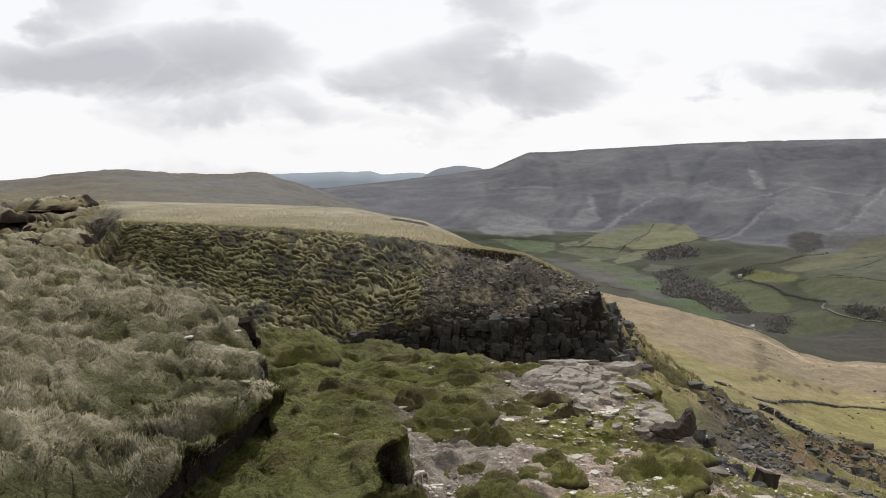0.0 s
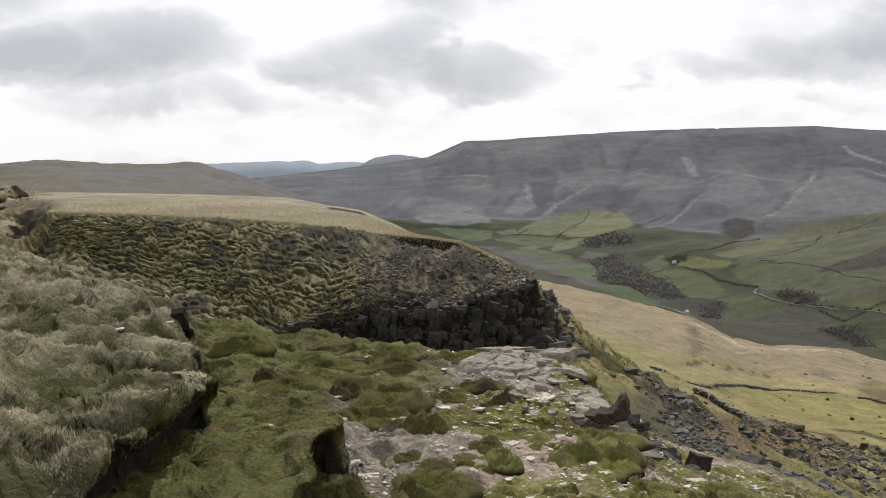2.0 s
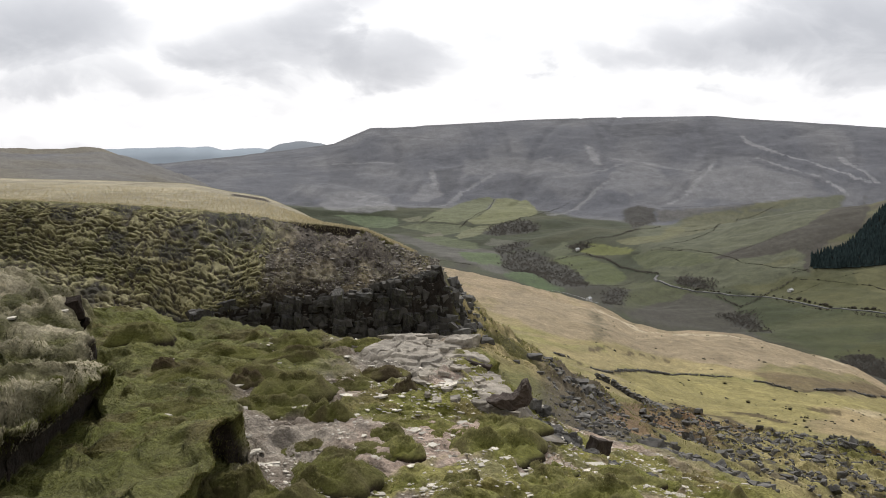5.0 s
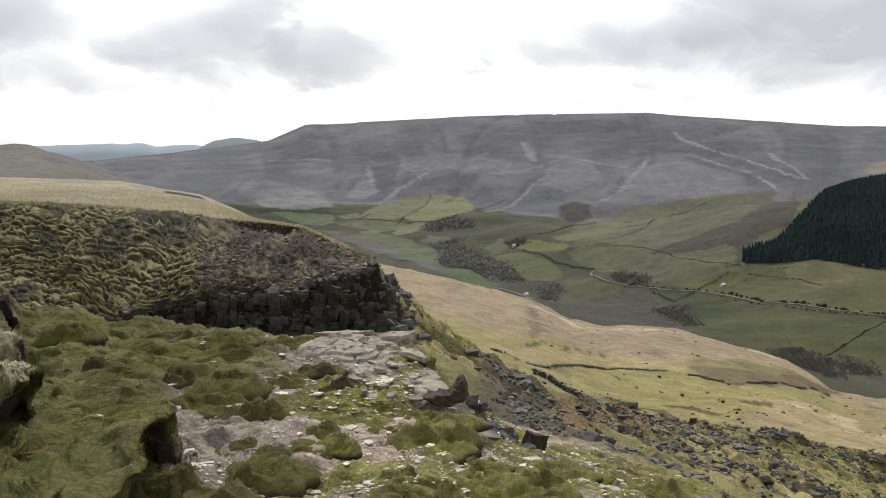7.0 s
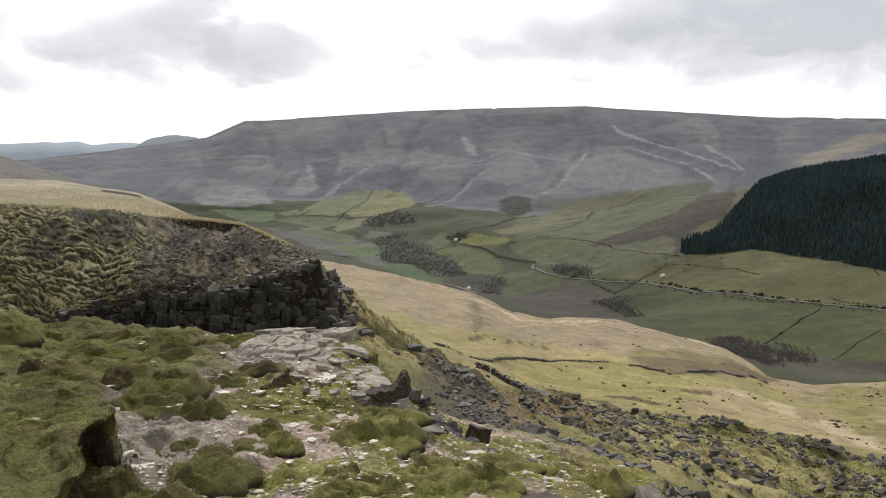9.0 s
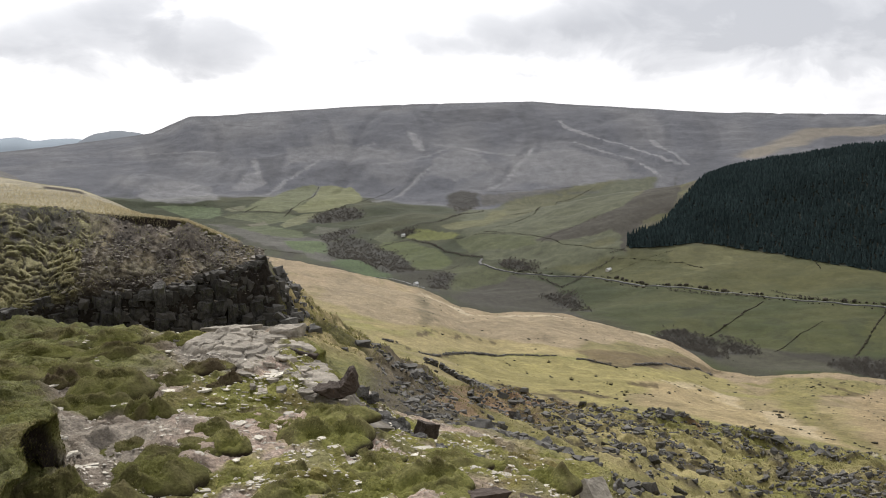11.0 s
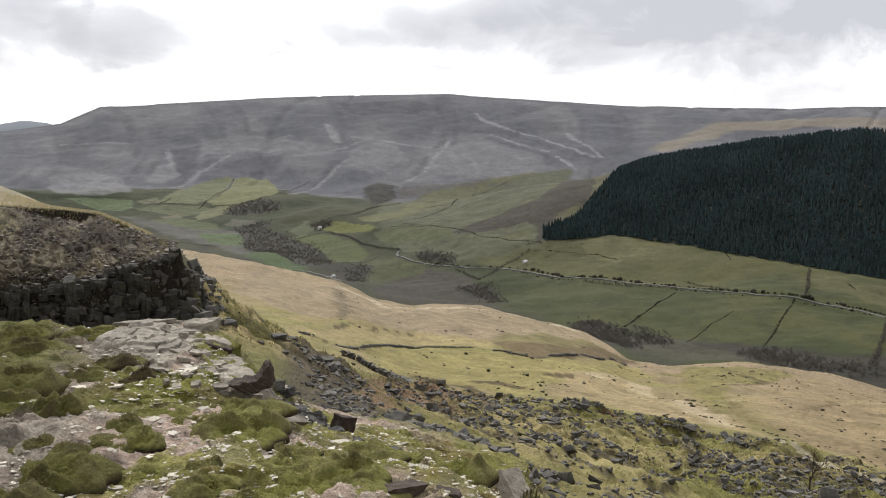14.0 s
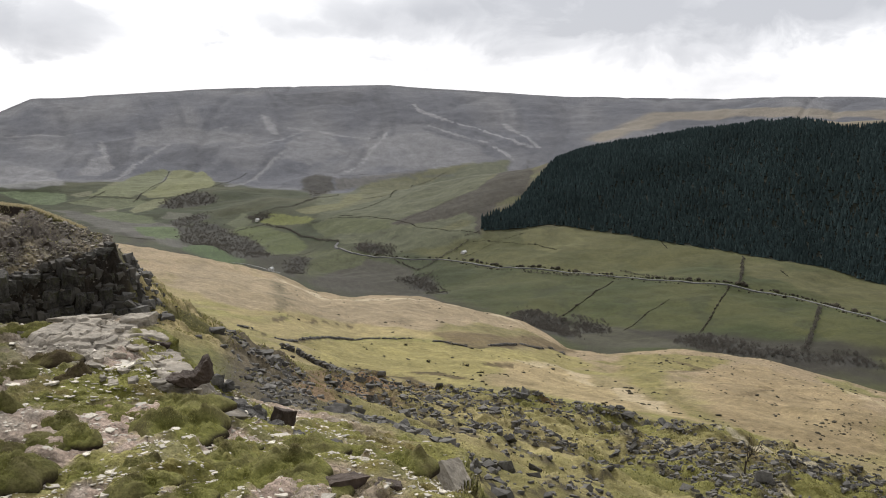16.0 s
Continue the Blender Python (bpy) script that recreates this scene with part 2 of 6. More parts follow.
LAND["last"] = 1, [(-30, 4850, -0.9), (50, 4850, -0.9)]
NAMES = list(LAND)
COUNTS = [LAND[n][0] for n in NAMES][:-1]


def land_line(name, bearing):
    rows = np.array(LAND[name][1], float)
    dist = np.interp(bearing, rows[:, 0], rows[:, 1])
    drop = np.interp(bearing, rows[:, 0], rows[:, 1] * np.tan(np.radians(rows[:, 2])))
    return dist, drop + EYE


def land_grid(bearing):
    """x, y, z and the row coordinate over the bearings given."""
    lines = [land_line(n, bearing) for n in NAMES]
    dist = spline_rows([a for a, b in lines], COUNTS)
    z = spline_rows([b for a, b in lines], COUNTS)
    s = np.concatenate([i + np.arange(n) / n for i, n in enumerate(COUNTS)] + [[len(COUNTS)]])
    a = np.radians(bearing)[None, :]
    return dist * np.sin(a), dist * np.cos(a), z, dist, s


VIEW = np.concatenate([np.arange(-27, -17.5, 0.13), np.arange(-17.5, 8.5, 0.06), np.arange(8.5, 49.05, 0.08)])


def column(bearing):
    return np.interp(bearing, VIEW, np.arange(len(VIEW)))


x, y, z, dist, s = land_grid(VIEW)
S = s[:, None] + 0 * x
K = {n: i for i, n in enumerate(NAMES)}
B = VIEW[None, :] + 0 * x


def between(a, b, edge=0.1):
    """1 from line a to line b, soft at both."""
    return step(K[a] - edge, K[a] + edge, S) * (1 - step(K[b] - edge, K[b] + edge, S))


ROW = {n: sum(COUNTS[:i]) for n, i in K.items()}


def patch(ax, ay, octaves, seed, first="under", last="last", gain=0.5):
    """Fractal noise over the rows between two lines only."""
    out, i, j = np.zeros_like(x), ROW[first], ROW[last] + 1
    out[i:j] = fractal(ax[i:j], ay[i:j], octaves, seed, gain)
    return out


# relief
lift = np.zeros_like(z)
near = step(0.5, 1.5, S) * (1 - step(K["rim"], K["rim"] + 1, S))
NEAR = ("under", "foot_of_drop")
spread = patch(x * 1.1, y * 1.1, 4, 101, *NEAR)
lumps = patch(x * 2.7, y * 2.7, 3, 103, *NEAR)
# the worn path lies lower than the mats of moss round it
worn = step(-2.4, -1.5, B + 0.6 * lumps) * step(25, 15, B) * step(0.0, 0.16, spread * 0.5 + lumps * 0.55 + 0.02) * (1 - step(K["rim"] - 0.1, K["rim"] + 0.2, S))
worn = worn * np.maximum(step(8.5, 7.7, y - 0.4 * lumps), step(0.35, 0.7, x))
lift += near * (0.036 * spread + 0.040 * lumps + 0.034 * patch(x * 6, y * 6, 4, 9, *NEAR, 0.6)) - near * worn * 0.045
on_bank = step(-8.9, -9.4, B) * between("bank_lip", "rim", 0.05)
hump = patch(x * 5.2, y * 5.2, 3, 14, *NEAR)
lift += on_bank * (0.050 * patch(x * 2.4, y * 2.4, 3, 13, *NEAR) + 0.075 * step(-0.5, 0.7, hump) + 0.012 * patch(x * 15, y * 15, 2, 15, *NEAR))
FACE = ("foot_of_drop", "bench_start")
i, j = ROW["foot_of_drop"], ROW["bluff_back"]


def tussocks(wide, tall, seed):
    """Short overlapping turf ledges, in broken rows along the slope: 0 in the gaps, 1 on the treads; then their lit
    upper edges.
    """
    u = np.radians(B[i:j]) * 46
    v = z[i:j] + 0.10 * fractal(u / 2.3, z[i:j] / 0.9, 2, seed + 3) + 0.22 * np.abs((u / 2.1) % 1.0 - 0.5)
    u = u + 0.55 * wide * fractal(u / (wide * 1.1), v / (tall * 2.2), 3, seed)
    v = v + 1.1 * tall * fractal(u / (wide * 1.6), v / (tall * 3.2), 3, seed + 5)
    row = np.floor(v / tall)
    u = u / wide + lattice(row, row * 0, seed + 9) * 3 + 0.5 * row
    cell = np.floor(u)
    du = u - cell - 0.5 + 0.25 * (lattice(cell, row, seed + 11) - 0.5)
    dv = v / tall - row
    big_ = 0.55 + 0.6 * lattice(cell, row, seed + 13)
    arch = np.clip(1 - (du / 0.60) ** 2, 0, 1)
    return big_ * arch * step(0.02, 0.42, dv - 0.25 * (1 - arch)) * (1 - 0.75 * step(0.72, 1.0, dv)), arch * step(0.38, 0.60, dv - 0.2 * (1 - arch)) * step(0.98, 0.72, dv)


ripple = np.zeros_like(x)
scale_a, lit_a = tussocks(0.56, 0.15, 41)
scale_b, lit_b = tussocks(0.30, 0.085, 61)
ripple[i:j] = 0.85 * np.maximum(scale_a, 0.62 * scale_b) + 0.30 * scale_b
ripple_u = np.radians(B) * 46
lit_lip = np.zeros_like(x)
lit_lip[i:j] = np.maximum(lit_a, 0.6 * lit_b)
ripple += 0.12 * patch(ripple_u / 0.14, z / 0.07, 2, 43, *FACE)
face = between("bluff_foot", "bluff_rim", 0.04) * (1 - step(K["bluff_rim"] - 0.10, K["bluff_rim"] - 0.01, S)) * step(8.4, 7.4, B)
shale = step(-2.2, 0.6, B + 1.1 * patch(x / 1.4, z / 0.8, 3, 8, *FACE)) * face
lift += face * (ripple - 0.5) * 0.15 * (1 - 0.3 * shale) + face * 0.16 * patch(x / 3.0, y / 4.5, 3, 21, *FACE)
lift += shale * 0.12 * patch(x * 2.5, z * 4, 4, 23, *FACE, 0.6)
# the hollow under the turf lip of the bluff
hollow = np.exp(-(((B - 2.4) / 2.3) ** 2)) * step(K["bluff_rim"] - 0.60, K["bluff_rim"] - 0.12, S) * (1 - step(K["bluff_rim"] - 0.045, K["bluff_rim"] - 0.015, S + 0.012 * patch(B * 2.0, B * 0, 3, 24, *FACE)))
lift -= hollow * 0.26
slope_side = step(8.0, 9.0, B) * step(K["rim"] + 0.5, K["bluff_foot"], S) * (1 - step(K["bluff_back"], K["bench_start"], S))
knobs = patch(x / 2.6, y / 3.4, 4, 311, "rim", "bench_start")
lift += slope_side * (0.26 * patch(x / 4, y / 4, 4, 51, "rim", "bench_start") + 0.12 * patch(x * 1.3, y * 1.3, 3, 52, "rim", "bench_start")) * np.clip(dist / 40, 0.3, 1.3)
lift += slope_side * step(17, 20, B) * (0.22 * step(-0.05, 0.40, knobs) + 0.15 * patch(x * 0.9, y * 0.7, 4, 53, "rim", "bench_start", 0.65)) * np.clip(dist / 50, 0.2, 1.2)
tread = patch((x + 0.9 * y) / 1.5 + 0.4 * knobs, (z + 0.15 * x) / 0.35, 3, 54, "rim", "bench_start")
lift += step(8.2, 9.0, B) * step(17.5, 15.5, B) * between("bluff_foot", "bluff_back", 0.2) * 0.22 * tread
hag = patch(x / 6, y / 7, 4, 61, "bluff_foot", "bench_start")
hags = step(-15.2, -16.6, B + 0.5 * hag) * between("cliff_top", "bluff_back", 0.3)
lift += hags * (0.6 * step(-0.35, 0.45, hag) - 0.5 + 0.3 * patch(x * 0.9, y * 0.9, 3, 62, "bluff_foot", "bench_start"))
far = step(K["bluff_back"], K["bench_start"], S)
crest = 1 - 0.95 * np.exp(-(((S - K["ridge_crest"]) / 0.35) ** 2))
FARS = ("bluff_back", "last")
lift += far * crest * patch(x / 110, y / 110, 5, 31, *FARS) * np.clip((dist - 120) / 600, 0, 1) * 4.0
# cloughs down the sides of the far ridge, and the hollows of the bench
side = between("spur_back", "ridge_crest", 0.3)
clough = np.clip(1 - 2.6 * np.abs(value_noise(B / 2.3 - 0.9 * S + 0.4 * value_noise(S * 2.2, B * 0.4, 71), S * 0.5 + B * 0.05, 72)), 0, 1)
lift -= side * 5 * clough
bench = between("bench_start", "bench_crest", 0.2)
lift += bench * (1.1 * patch(x / 38, y / 38, 3, 81, *FARS) + 0.55 * patch(x / 10, y / 14, 4, 82, *FARS) + step(32, 37, B) * 0.6 * patch(x / 16, y / 22, 4, 83, *FARS))
notch = np.exp(-(((x + 1.30) / 0.16) ** 2 + ((y - 8.45) / 0.35) ** 2))
lift -= near * 0.16 * notch
z = z + lift
# the banks' edges are ragged in plan as well
bulge = face * ripple * 0.16 * (1 - 0.4 * shale)
x, y = x - np.sin(np.radians(B)) * bulge, y - np.cos(np.radians(B)) * bulge
ragged = near * 0.06
# the turf overhangs its undercut edges, down the slope to the path
over = step(-8.5, -9.3, B) * np.exp(-(((S - K["bank_lip"]) / 0.30) ** 2)) * 0.13
over = over + step(-1.9, -2.4, B) * step(-9.0, -8.0, B) * np.exp(-(((S - K["block_lip"]) / 0.30) ** 2)) * 0.09
x = x + near * over
x = x + ragged * (patch(x * 2.6, y * 2.6, 3, 91, *NEAR) + 0.5 * patch(z * 9, x * 5, 2, 92, *NEAR))
y = y + ragged * (patch(x * 2.6, y * 2.6, 3, 93, *NEAR) + 0.5 * patch(z * 9, y * 5, 2, 94, *NEAR))

# ---- the ground all round: the view's fan and a coarse rest behind the eye
def ground_at(px, py):
    """Height of the ground at plan points."""
    px, py = np.asarray(px, float), np.asarray(py, float)
    b, r = np.degrees(np.arctan2(px, py)), np.hypot(px, py)
    j = np.rint(column(b)).astype(int)
    return np.array([np.interp(rr, dist[:, jj], z[:, jj]) for rr, jj in zip(np.ravel(r), np.ravel(j))]).reshape(px.shape)


def row_of(name, part=0.0):
    i = K[name]
    return ROW[name] + part * COUNTS[min(i, len(COUNTS) - 1)]


def scatter(rng, count, row0, row1, b0, b1):
    """Random places on the ground between two rows and two bearings: x, y, z, bearing, row."""
    r, b = rng.uniform(row0, row1, count), rng.uniform(b0, b1, count)
    c = np.minimum(column(b), len(VIEW) - 1.001)
    i, j = r.astype(int), c.astype(int)
    fi, fj = r - i, c - j
    out = []
    for g in (x, y, z):
        out.append((g[i, j] * (1 - fj) + g[i, j + 1] * fj) * (1 - fi) + (g[i + 1, j] * (1 - fj) + g[i + 1, j + 1] * fj) * fi)
    return (*out, b, r)


# ---- cover: what grows where, with some light, shade and haze put into the tones
def mix(a, b, k):
    return a + (b - a) * k[..., None]


def colour(r, g, b):
    return np.array([r, g, b])


def line_distance(px, py, points):
    best = np.full(px.shape, 1e9)
    for (ax, ay), (bx, by) in zip(points[:-1], points[1:]):
        dx, dy = bx - ax, by - ay
        t = np.clip(((px - ax) * dx + (py - ay) * dy) / (dx * dx + dy * dy), 0, 1)
        best = np.minimum(best, np.hypot(px - ax - t * dx, py - ay - t * dy))
    return best


def inside(px, py, points):
    hit = np.zeros(px.shape, bool)
    for (ax, ay), (bx, by) in zip(points, points[1:] + points[:1]):
        if ay != by:
            hit ^= ((ay > py) != (by > py)) & (px < (bx - ax) * (py - ay) / (by - ay) + ax)
    return hit


MOSS, TURF, STRAW, SOIL = colour(0.085, 0.089, 0.022), colour(0.120, 0.117, 0.042), colour(0.340, 0.302, 0.210), colour(0.185, 0.154, 0.124)
# the near-black peat tone also serves as shade in gaps and under lips
PEAT_AND_SHADE, SHALE, BENT, GOLD = colour(0.026, 0.020, 0.015), colour(0.060, 0.049, 0.038), colour(0.140, 0.128, 0.045), colour(0.245, 0.200, 0.100)
# the heath and pale moor tones carry some blue of distance haze
TAN, RUSH, HAZY_HEATH, PALE = colour(0.258, 0.200, 0.125), colour(0.082, 0.060, 0.030), colour(0.090, 0.092, 0.105), colour(0.174, 0.172, 0.178)
MEADOW, LEY, FERN, WOOD = colour(0.052, 0.060, 0.028), colour(0.080, 0.079, 0.039), colour(0.225, 0.148, 0.088), colour(0.018, 0.020, 0.014)
GRIT, SCRUB = colour(0.270, 0.240, 0.200), colour(0.046, 0.042, 0.034)

fleck = patch(x * 6, y * 6, 3, 102, *NEAR)
cover = np.zeros(x.shape + (3,)) + mix(MOSS, TURF, np.clip(0.35 + 0.5 * spread + 0.35 * fleck, 0, 1))
cover = mix(cover, colour(0.075, 0.055, 0.026), step(0.2, 0.7, patch(x * 3.3, y * 3.3, 3, 104, *NEAR)) * 0.55)
cover = mix(cover, SOIL * 1.0, worn)
# moss and soil grow paler towards the right, with straw patches
right_side = step(1.0, 9.0, B) * (1 - step(K["rim"] - 0.1, K["rim"] + 0.2, S))
cover = cover * (1 + right_side[..., None] * colour(0.92, 0.78, 0.80))
cover = mix(cover, STRAW * 0.6, right_side * step(0.15, 0.6, patch(x * 4, y * 4, 3, 106, *NEAR)) * 0.35 * (1 - worn))
cover = mix(cover, GRIT, worn * step(0.25, 0.6, fleck) * 0.5)
slabby = np.exp(-(((x - 0.95) / 0.42) ** 2 + ((y - 8.75) / 0.75) ** 2)) * (1 - step(K["rim"] - 0.1, K["rim"] + 0.2, S))
cover = mix(cover, GRIT, step(0.35, 0.6, slabby + 0.2 * spread))
# straw tussock tops, with the shade of the gaps darkening the turf tone
tuft = np.clip(0.40 + 0.55 * hump + 0.35 * patch(x * 4.2, y * 4.2, 3, 105, *NEAR), 0, 1)
cover = mix(cover, mix(TURF * 0.55, STRAW * 0.85, tuft * 0.9), on_bank)
# raw peat on undercut edges; in the recess and notch it also paints shade
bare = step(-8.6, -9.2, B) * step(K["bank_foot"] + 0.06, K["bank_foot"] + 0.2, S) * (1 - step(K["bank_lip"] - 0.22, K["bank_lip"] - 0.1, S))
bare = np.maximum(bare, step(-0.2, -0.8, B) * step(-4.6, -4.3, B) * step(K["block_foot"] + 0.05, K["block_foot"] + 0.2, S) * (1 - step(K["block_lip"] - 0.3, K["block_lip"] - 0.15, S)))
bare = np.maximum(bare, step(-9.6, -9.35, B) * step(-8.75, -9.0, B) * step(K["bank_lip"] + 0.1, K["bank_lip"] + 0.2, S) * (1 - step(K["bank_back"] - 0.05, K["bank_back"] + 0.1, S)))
cover = mix(cover, PEAT_AND_SHADE, np.maximum(bare, step(0.35, 0.6, notch)))
past = step(K["rim"], K["rim"] + 0.3, S)
cover = mix(cover, mix(BENT, TURF, np.clip(0.5 + 0.7 * patch(x / 3, y / 3, 4, 107, "rim", "bench_start"), 0, 1)), past)
# the gaps between the bluff's steps: dark soil and shade as one tone, their lit edges a paler one
dry_turf = np.clip(0.45 + 0.6 * patch(x / 2.2, z / 0.9, 3, 109, *FACE), 0, 1)
cover = mix(cover, mix(colour(0.060, 0.056, 0.021), colour(0.105, 0.090, 0.040), dry_turf), face)
raw = patch(x / 1.3, z / 0.55, 4, 110, *FACE)
cover = mix(cover, PEAT_AND_SHADE * 1.4, face * step(0.50, 0.24, ripple) * 0.85)
cover = mix(cover, colour(0.300, 0.275, 0.150), face * step(0.25, 0.75, lit_lip) * (1 - 0.8 * step(0.05, 0.5, raw)) * 0.85)
cover = mix(cover, colour(0.036, 0.034, 0.031), face * step(0.20, 0.7, raw) * 0.75)
rubbly = np.clip(0.5 + 0.8 * patch(ripple_u * 1.6, z * 2.6, 4, 111, *FACE), 0, 1)
cover = mix(cover, mix(SHALE * 0.85, colour(0.175, 0.145, 0.095), rubbly**2), shale * step(0.25, 0.7, shale + 0.3 * patch(x, z * 1.5, 3, 112, *FACE)))
cover = mix(cover, mix(SHALE * 1.4, SOIL * 0.85, rubbly), step(0.35, 0.7, hollow))
cover = mix(cover, STRAW * 0.55, shale * step(0.22, 0.6, patch(ripple_u / 0.9 + z, z / 0.30, 3, 119, *FACE)) * 0.6)
cover = mix(cover, PEAT_AND_SHADE * 1.4, shale * step(0.3, 0.6, patch(ripple_u / 0.5, z / 0.25, 3, 118, *FACE)) * 0.6)
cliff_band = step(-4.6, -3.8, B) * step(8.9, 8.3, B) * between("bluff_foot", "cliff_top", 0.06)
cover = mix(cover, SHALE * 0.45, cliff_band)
top = between("bluff_rim", "bluff_back", 0.03) * step(8.4, 7.4, B)
lip_bite = 0.05 * patch(B * 2.2, S * 0, 3, 115, *FACE)
cover = mix(cover, mix(STRAW, STRAW * 0.72, np.clip(0.5 + 0.6 * patch(x / 2.5, y / 6, 4, 117, *FACE), 0, 1)), top)
# shade under the bluff's turf lip, put in as a dark strip
cover = mix(cover, PEAT_AND_SHADE * 1.4, step(-1.2, -0.2, B) * step(4.6, 4.2, B) * step(K["bluff_rim"] - 0.085, K["bluff_rim"] - 0.06, S + lip_bite * 0.4) * (1 - step(K["bluff_rim"] - 0.02, K["bluff_rim"], S + lip_bite * 0.4)))
cover = mix(cover, PEAT_AND_SHADE * 1.6, hags * step(0.22, 0.05, hag) * 0.9)
cover = mix(cover, GOLD * 0.8, hags * step(0.15, 0.4, hag) * 0.7)
cover = mix(cover, PEAT_AND_SHADE * 1.5, step(-2.7, -2.4, B) * step(-0.5, -0.9, B) * step(K["bluff_back"] - 0.22, K["bluff_back"] - 0.16, S) * (1 - step(K["bluff_back"] - 0.10, K["bluff_back"] - 0.06, S)))
mound = step(16, 20, B) * between("foot_of_drop", "bluff_back", 0.3)
cover = mix(cover, mix(colour(0.175, 0.165, 0.052), colour(0.290, 0.245, 0.115), np.clip(0.40 + 0.7 * patch(x / 6, y / 6, 4, 121, "rim", "bench_start"), 0, 1)), mound)
cover = mix(cover, SHALE * 1.1, mound * step(0.05, 0.2, knobs) * (1 - step(0.3, 0.45, knobs)) * 0.8)
slope_grass = step(8.2, 9.0, B) * step(17, 14, B) * between("bluff_foot", "bluff_back", 0.2)
cover = mix(cover, mix(BENT * 0.62, GOLD * 1.35, np.clip(0.5 + 1.7 * tread, 0, 1)), slope_grass)
scree_bed = step(12, 13.5, B) * step(18.5, 16.8, B) * between("foot_of_drop", "bluff_rim", 0.2)
cover = mix(cover, SHALE * 1.3, scree_bed * 0.85)
fern = step(15.5, 18, B) * step(25, 21, B) * between("cliff_top", "bench_start", 0.35)
cover = mix(cover, FERN, fern * np.clip(0.5 + 0.8 * patch(x / 3, y / 5, 3, 127, "rim", "bench_start"), 0, 1))
# the bench below the scarp, its fields, rushes and tan bank
on_bench = step(K["bluff_back"] + 0.15, K["bluff_back"] + 0.7, S) * (1 - step(K["bench_crest"] + 0.4, K["valley_edge"], S))
bench_tone = mix(mix(BENT * 1.45, GOLD * 0.95, np.clip(0.55 + 0.7 * patch(x / 28, y / 40, 4, 131, *FARS), 0, 1)), TAN, step(262, 330, dist + 30 * patch(x / 60, y / 60, 3, 133, *FARS) + 60 * step(31, 40, B)))
cover = mix(cover, bench_tone, on_bench)
cover = mix(cover, BENT * 0.9, on_bench * step(0.15, 0.7, patch(x / 4, y / 9, 4, 136, *FARS)) * 0.35)
cover = mix(cover, TAN * 0.8, on_bench * step(0.1, 0.7, patch(x / 9, y / 14, 4, 135, *FARS)) * 0.45)


def area(tone, strength, soft, *points):
    """A patch of other growth with a soft uneven edge."""
    global cover
    p = np.array(points, float)
    wide = 3 * soft + 2
    box = (x > p[:, 0].min() - wide) & (x < p[:, 0].max() + wide) & (y > p[:, 1].min() - wide) & (y < p[:, 1].max() + wide) & (S > K["bluff_foot"])
    gx, gy = x[box], y[box]
    d = line_distance(gx, gy, list(points) + [points[0]]) * np.where(inside(gx, gy, list(points)), 1, -1)
    d = d + soft * 0.5 * fractal(gx / (soft * 2.5), gy / (soft * 2.5), 4, 171)
    cover[box] = mix(cover[box], tone * (1 + 0.16 * fractal(gx / (soft * 0.8), gy / (soft * 1.2), 3, 173))[..., None], strength * step(-0.5 * soft, 0.5 * soft, d))



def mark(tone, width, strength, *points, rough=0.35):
    """A strip of another tone along a line: growth, a track, a lit rim, a gully's shade."""
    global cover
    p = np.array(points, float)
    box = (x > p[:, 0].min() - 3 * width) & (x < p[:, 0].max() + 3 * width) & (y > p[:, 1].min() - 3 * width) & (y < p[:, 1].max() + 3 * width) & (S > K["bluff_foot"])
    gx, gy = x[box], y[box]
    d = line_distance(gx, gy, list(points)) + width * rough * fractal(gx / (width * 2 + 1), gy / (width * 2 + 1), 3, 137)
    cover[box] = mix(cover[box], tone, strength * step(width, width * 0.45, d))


area(colour(0.235, 0.186, 0.118), 0.95, 3, (83, 429), (103, 430), (118, 423), (119, 392), (112, 355), (125, 352), (133, 353), (156, 349), (159, 334), (176, 342), (171, 326), (155, 303), (137, 287), (120, 272), (112, 265), (102, 268), (95, 277), (88, 283), (78, 277), (60, 264), (52, 292))
area(colour(0.240, 0.195, 0.090), 0.9, 3, (55, 253), (77, 276), (95, 275), (111, 262), (107, 248), (92, 259), (83, 268), (58, 235))
area(colour(0.250, 0.205, 0.098), 0.9, 3, (51, 224), (63, 233), (86, 275), (96, 271), (106, 256), (105, 242), (90, 253), (58, 206))
area(colour(0.155, 0.135, 0.058), 0.9, 3, (112, 265), (139, 292), (156, 303), (168, 309), (175, 309), (138, 271), (121, 260))
area(colour(0.118, 0.088, 0.046), 0.9, 2.5, (112, 263), (120, 258), (137, 270), (190, 332), (187, 317), (120, 237), (103, 231))
area(colour(0.225, 0.194, 0.076), 0.9, 3, (61, 207), (83, 233), (98, 226), (120, 235), (162, 284), (151, 249), (130, 227), (106, 208), (78, 169), (72, 171), (68, 176), (65, 185), (59, 182))
area(colour(0.275, 0.215, 0.118), 0.9, 4, (103, 208), (125, 218), (116, 177), (99, 132), (92, 161), (89, 169), (84, 171))
area(colour(0.172, 0.152, 0.056), 0.9, 3, (154, 257), (202, 300), (216, 296), (217, 277), (181, 243), (166, 238), (119, 173), (103, 139), (116, 172), (155, 243))
area(colour(0.245, 0.188, 0.106), 0.9, 4, (181, 243), (222, 276), (205, 217), (173, 173), (129, 128), (105, 116), (106, 129), (111, 148), (127, 172))
area(colour(0.150, 0.125, 0.052), 0.8, 3, (131, 188), (111, 152), (109, 145), (109, 154))
area(colour(0.155, 0.145, 0.055), 0.85, 3, (249, 264), (228, 228), (203, 216), (229, 254))
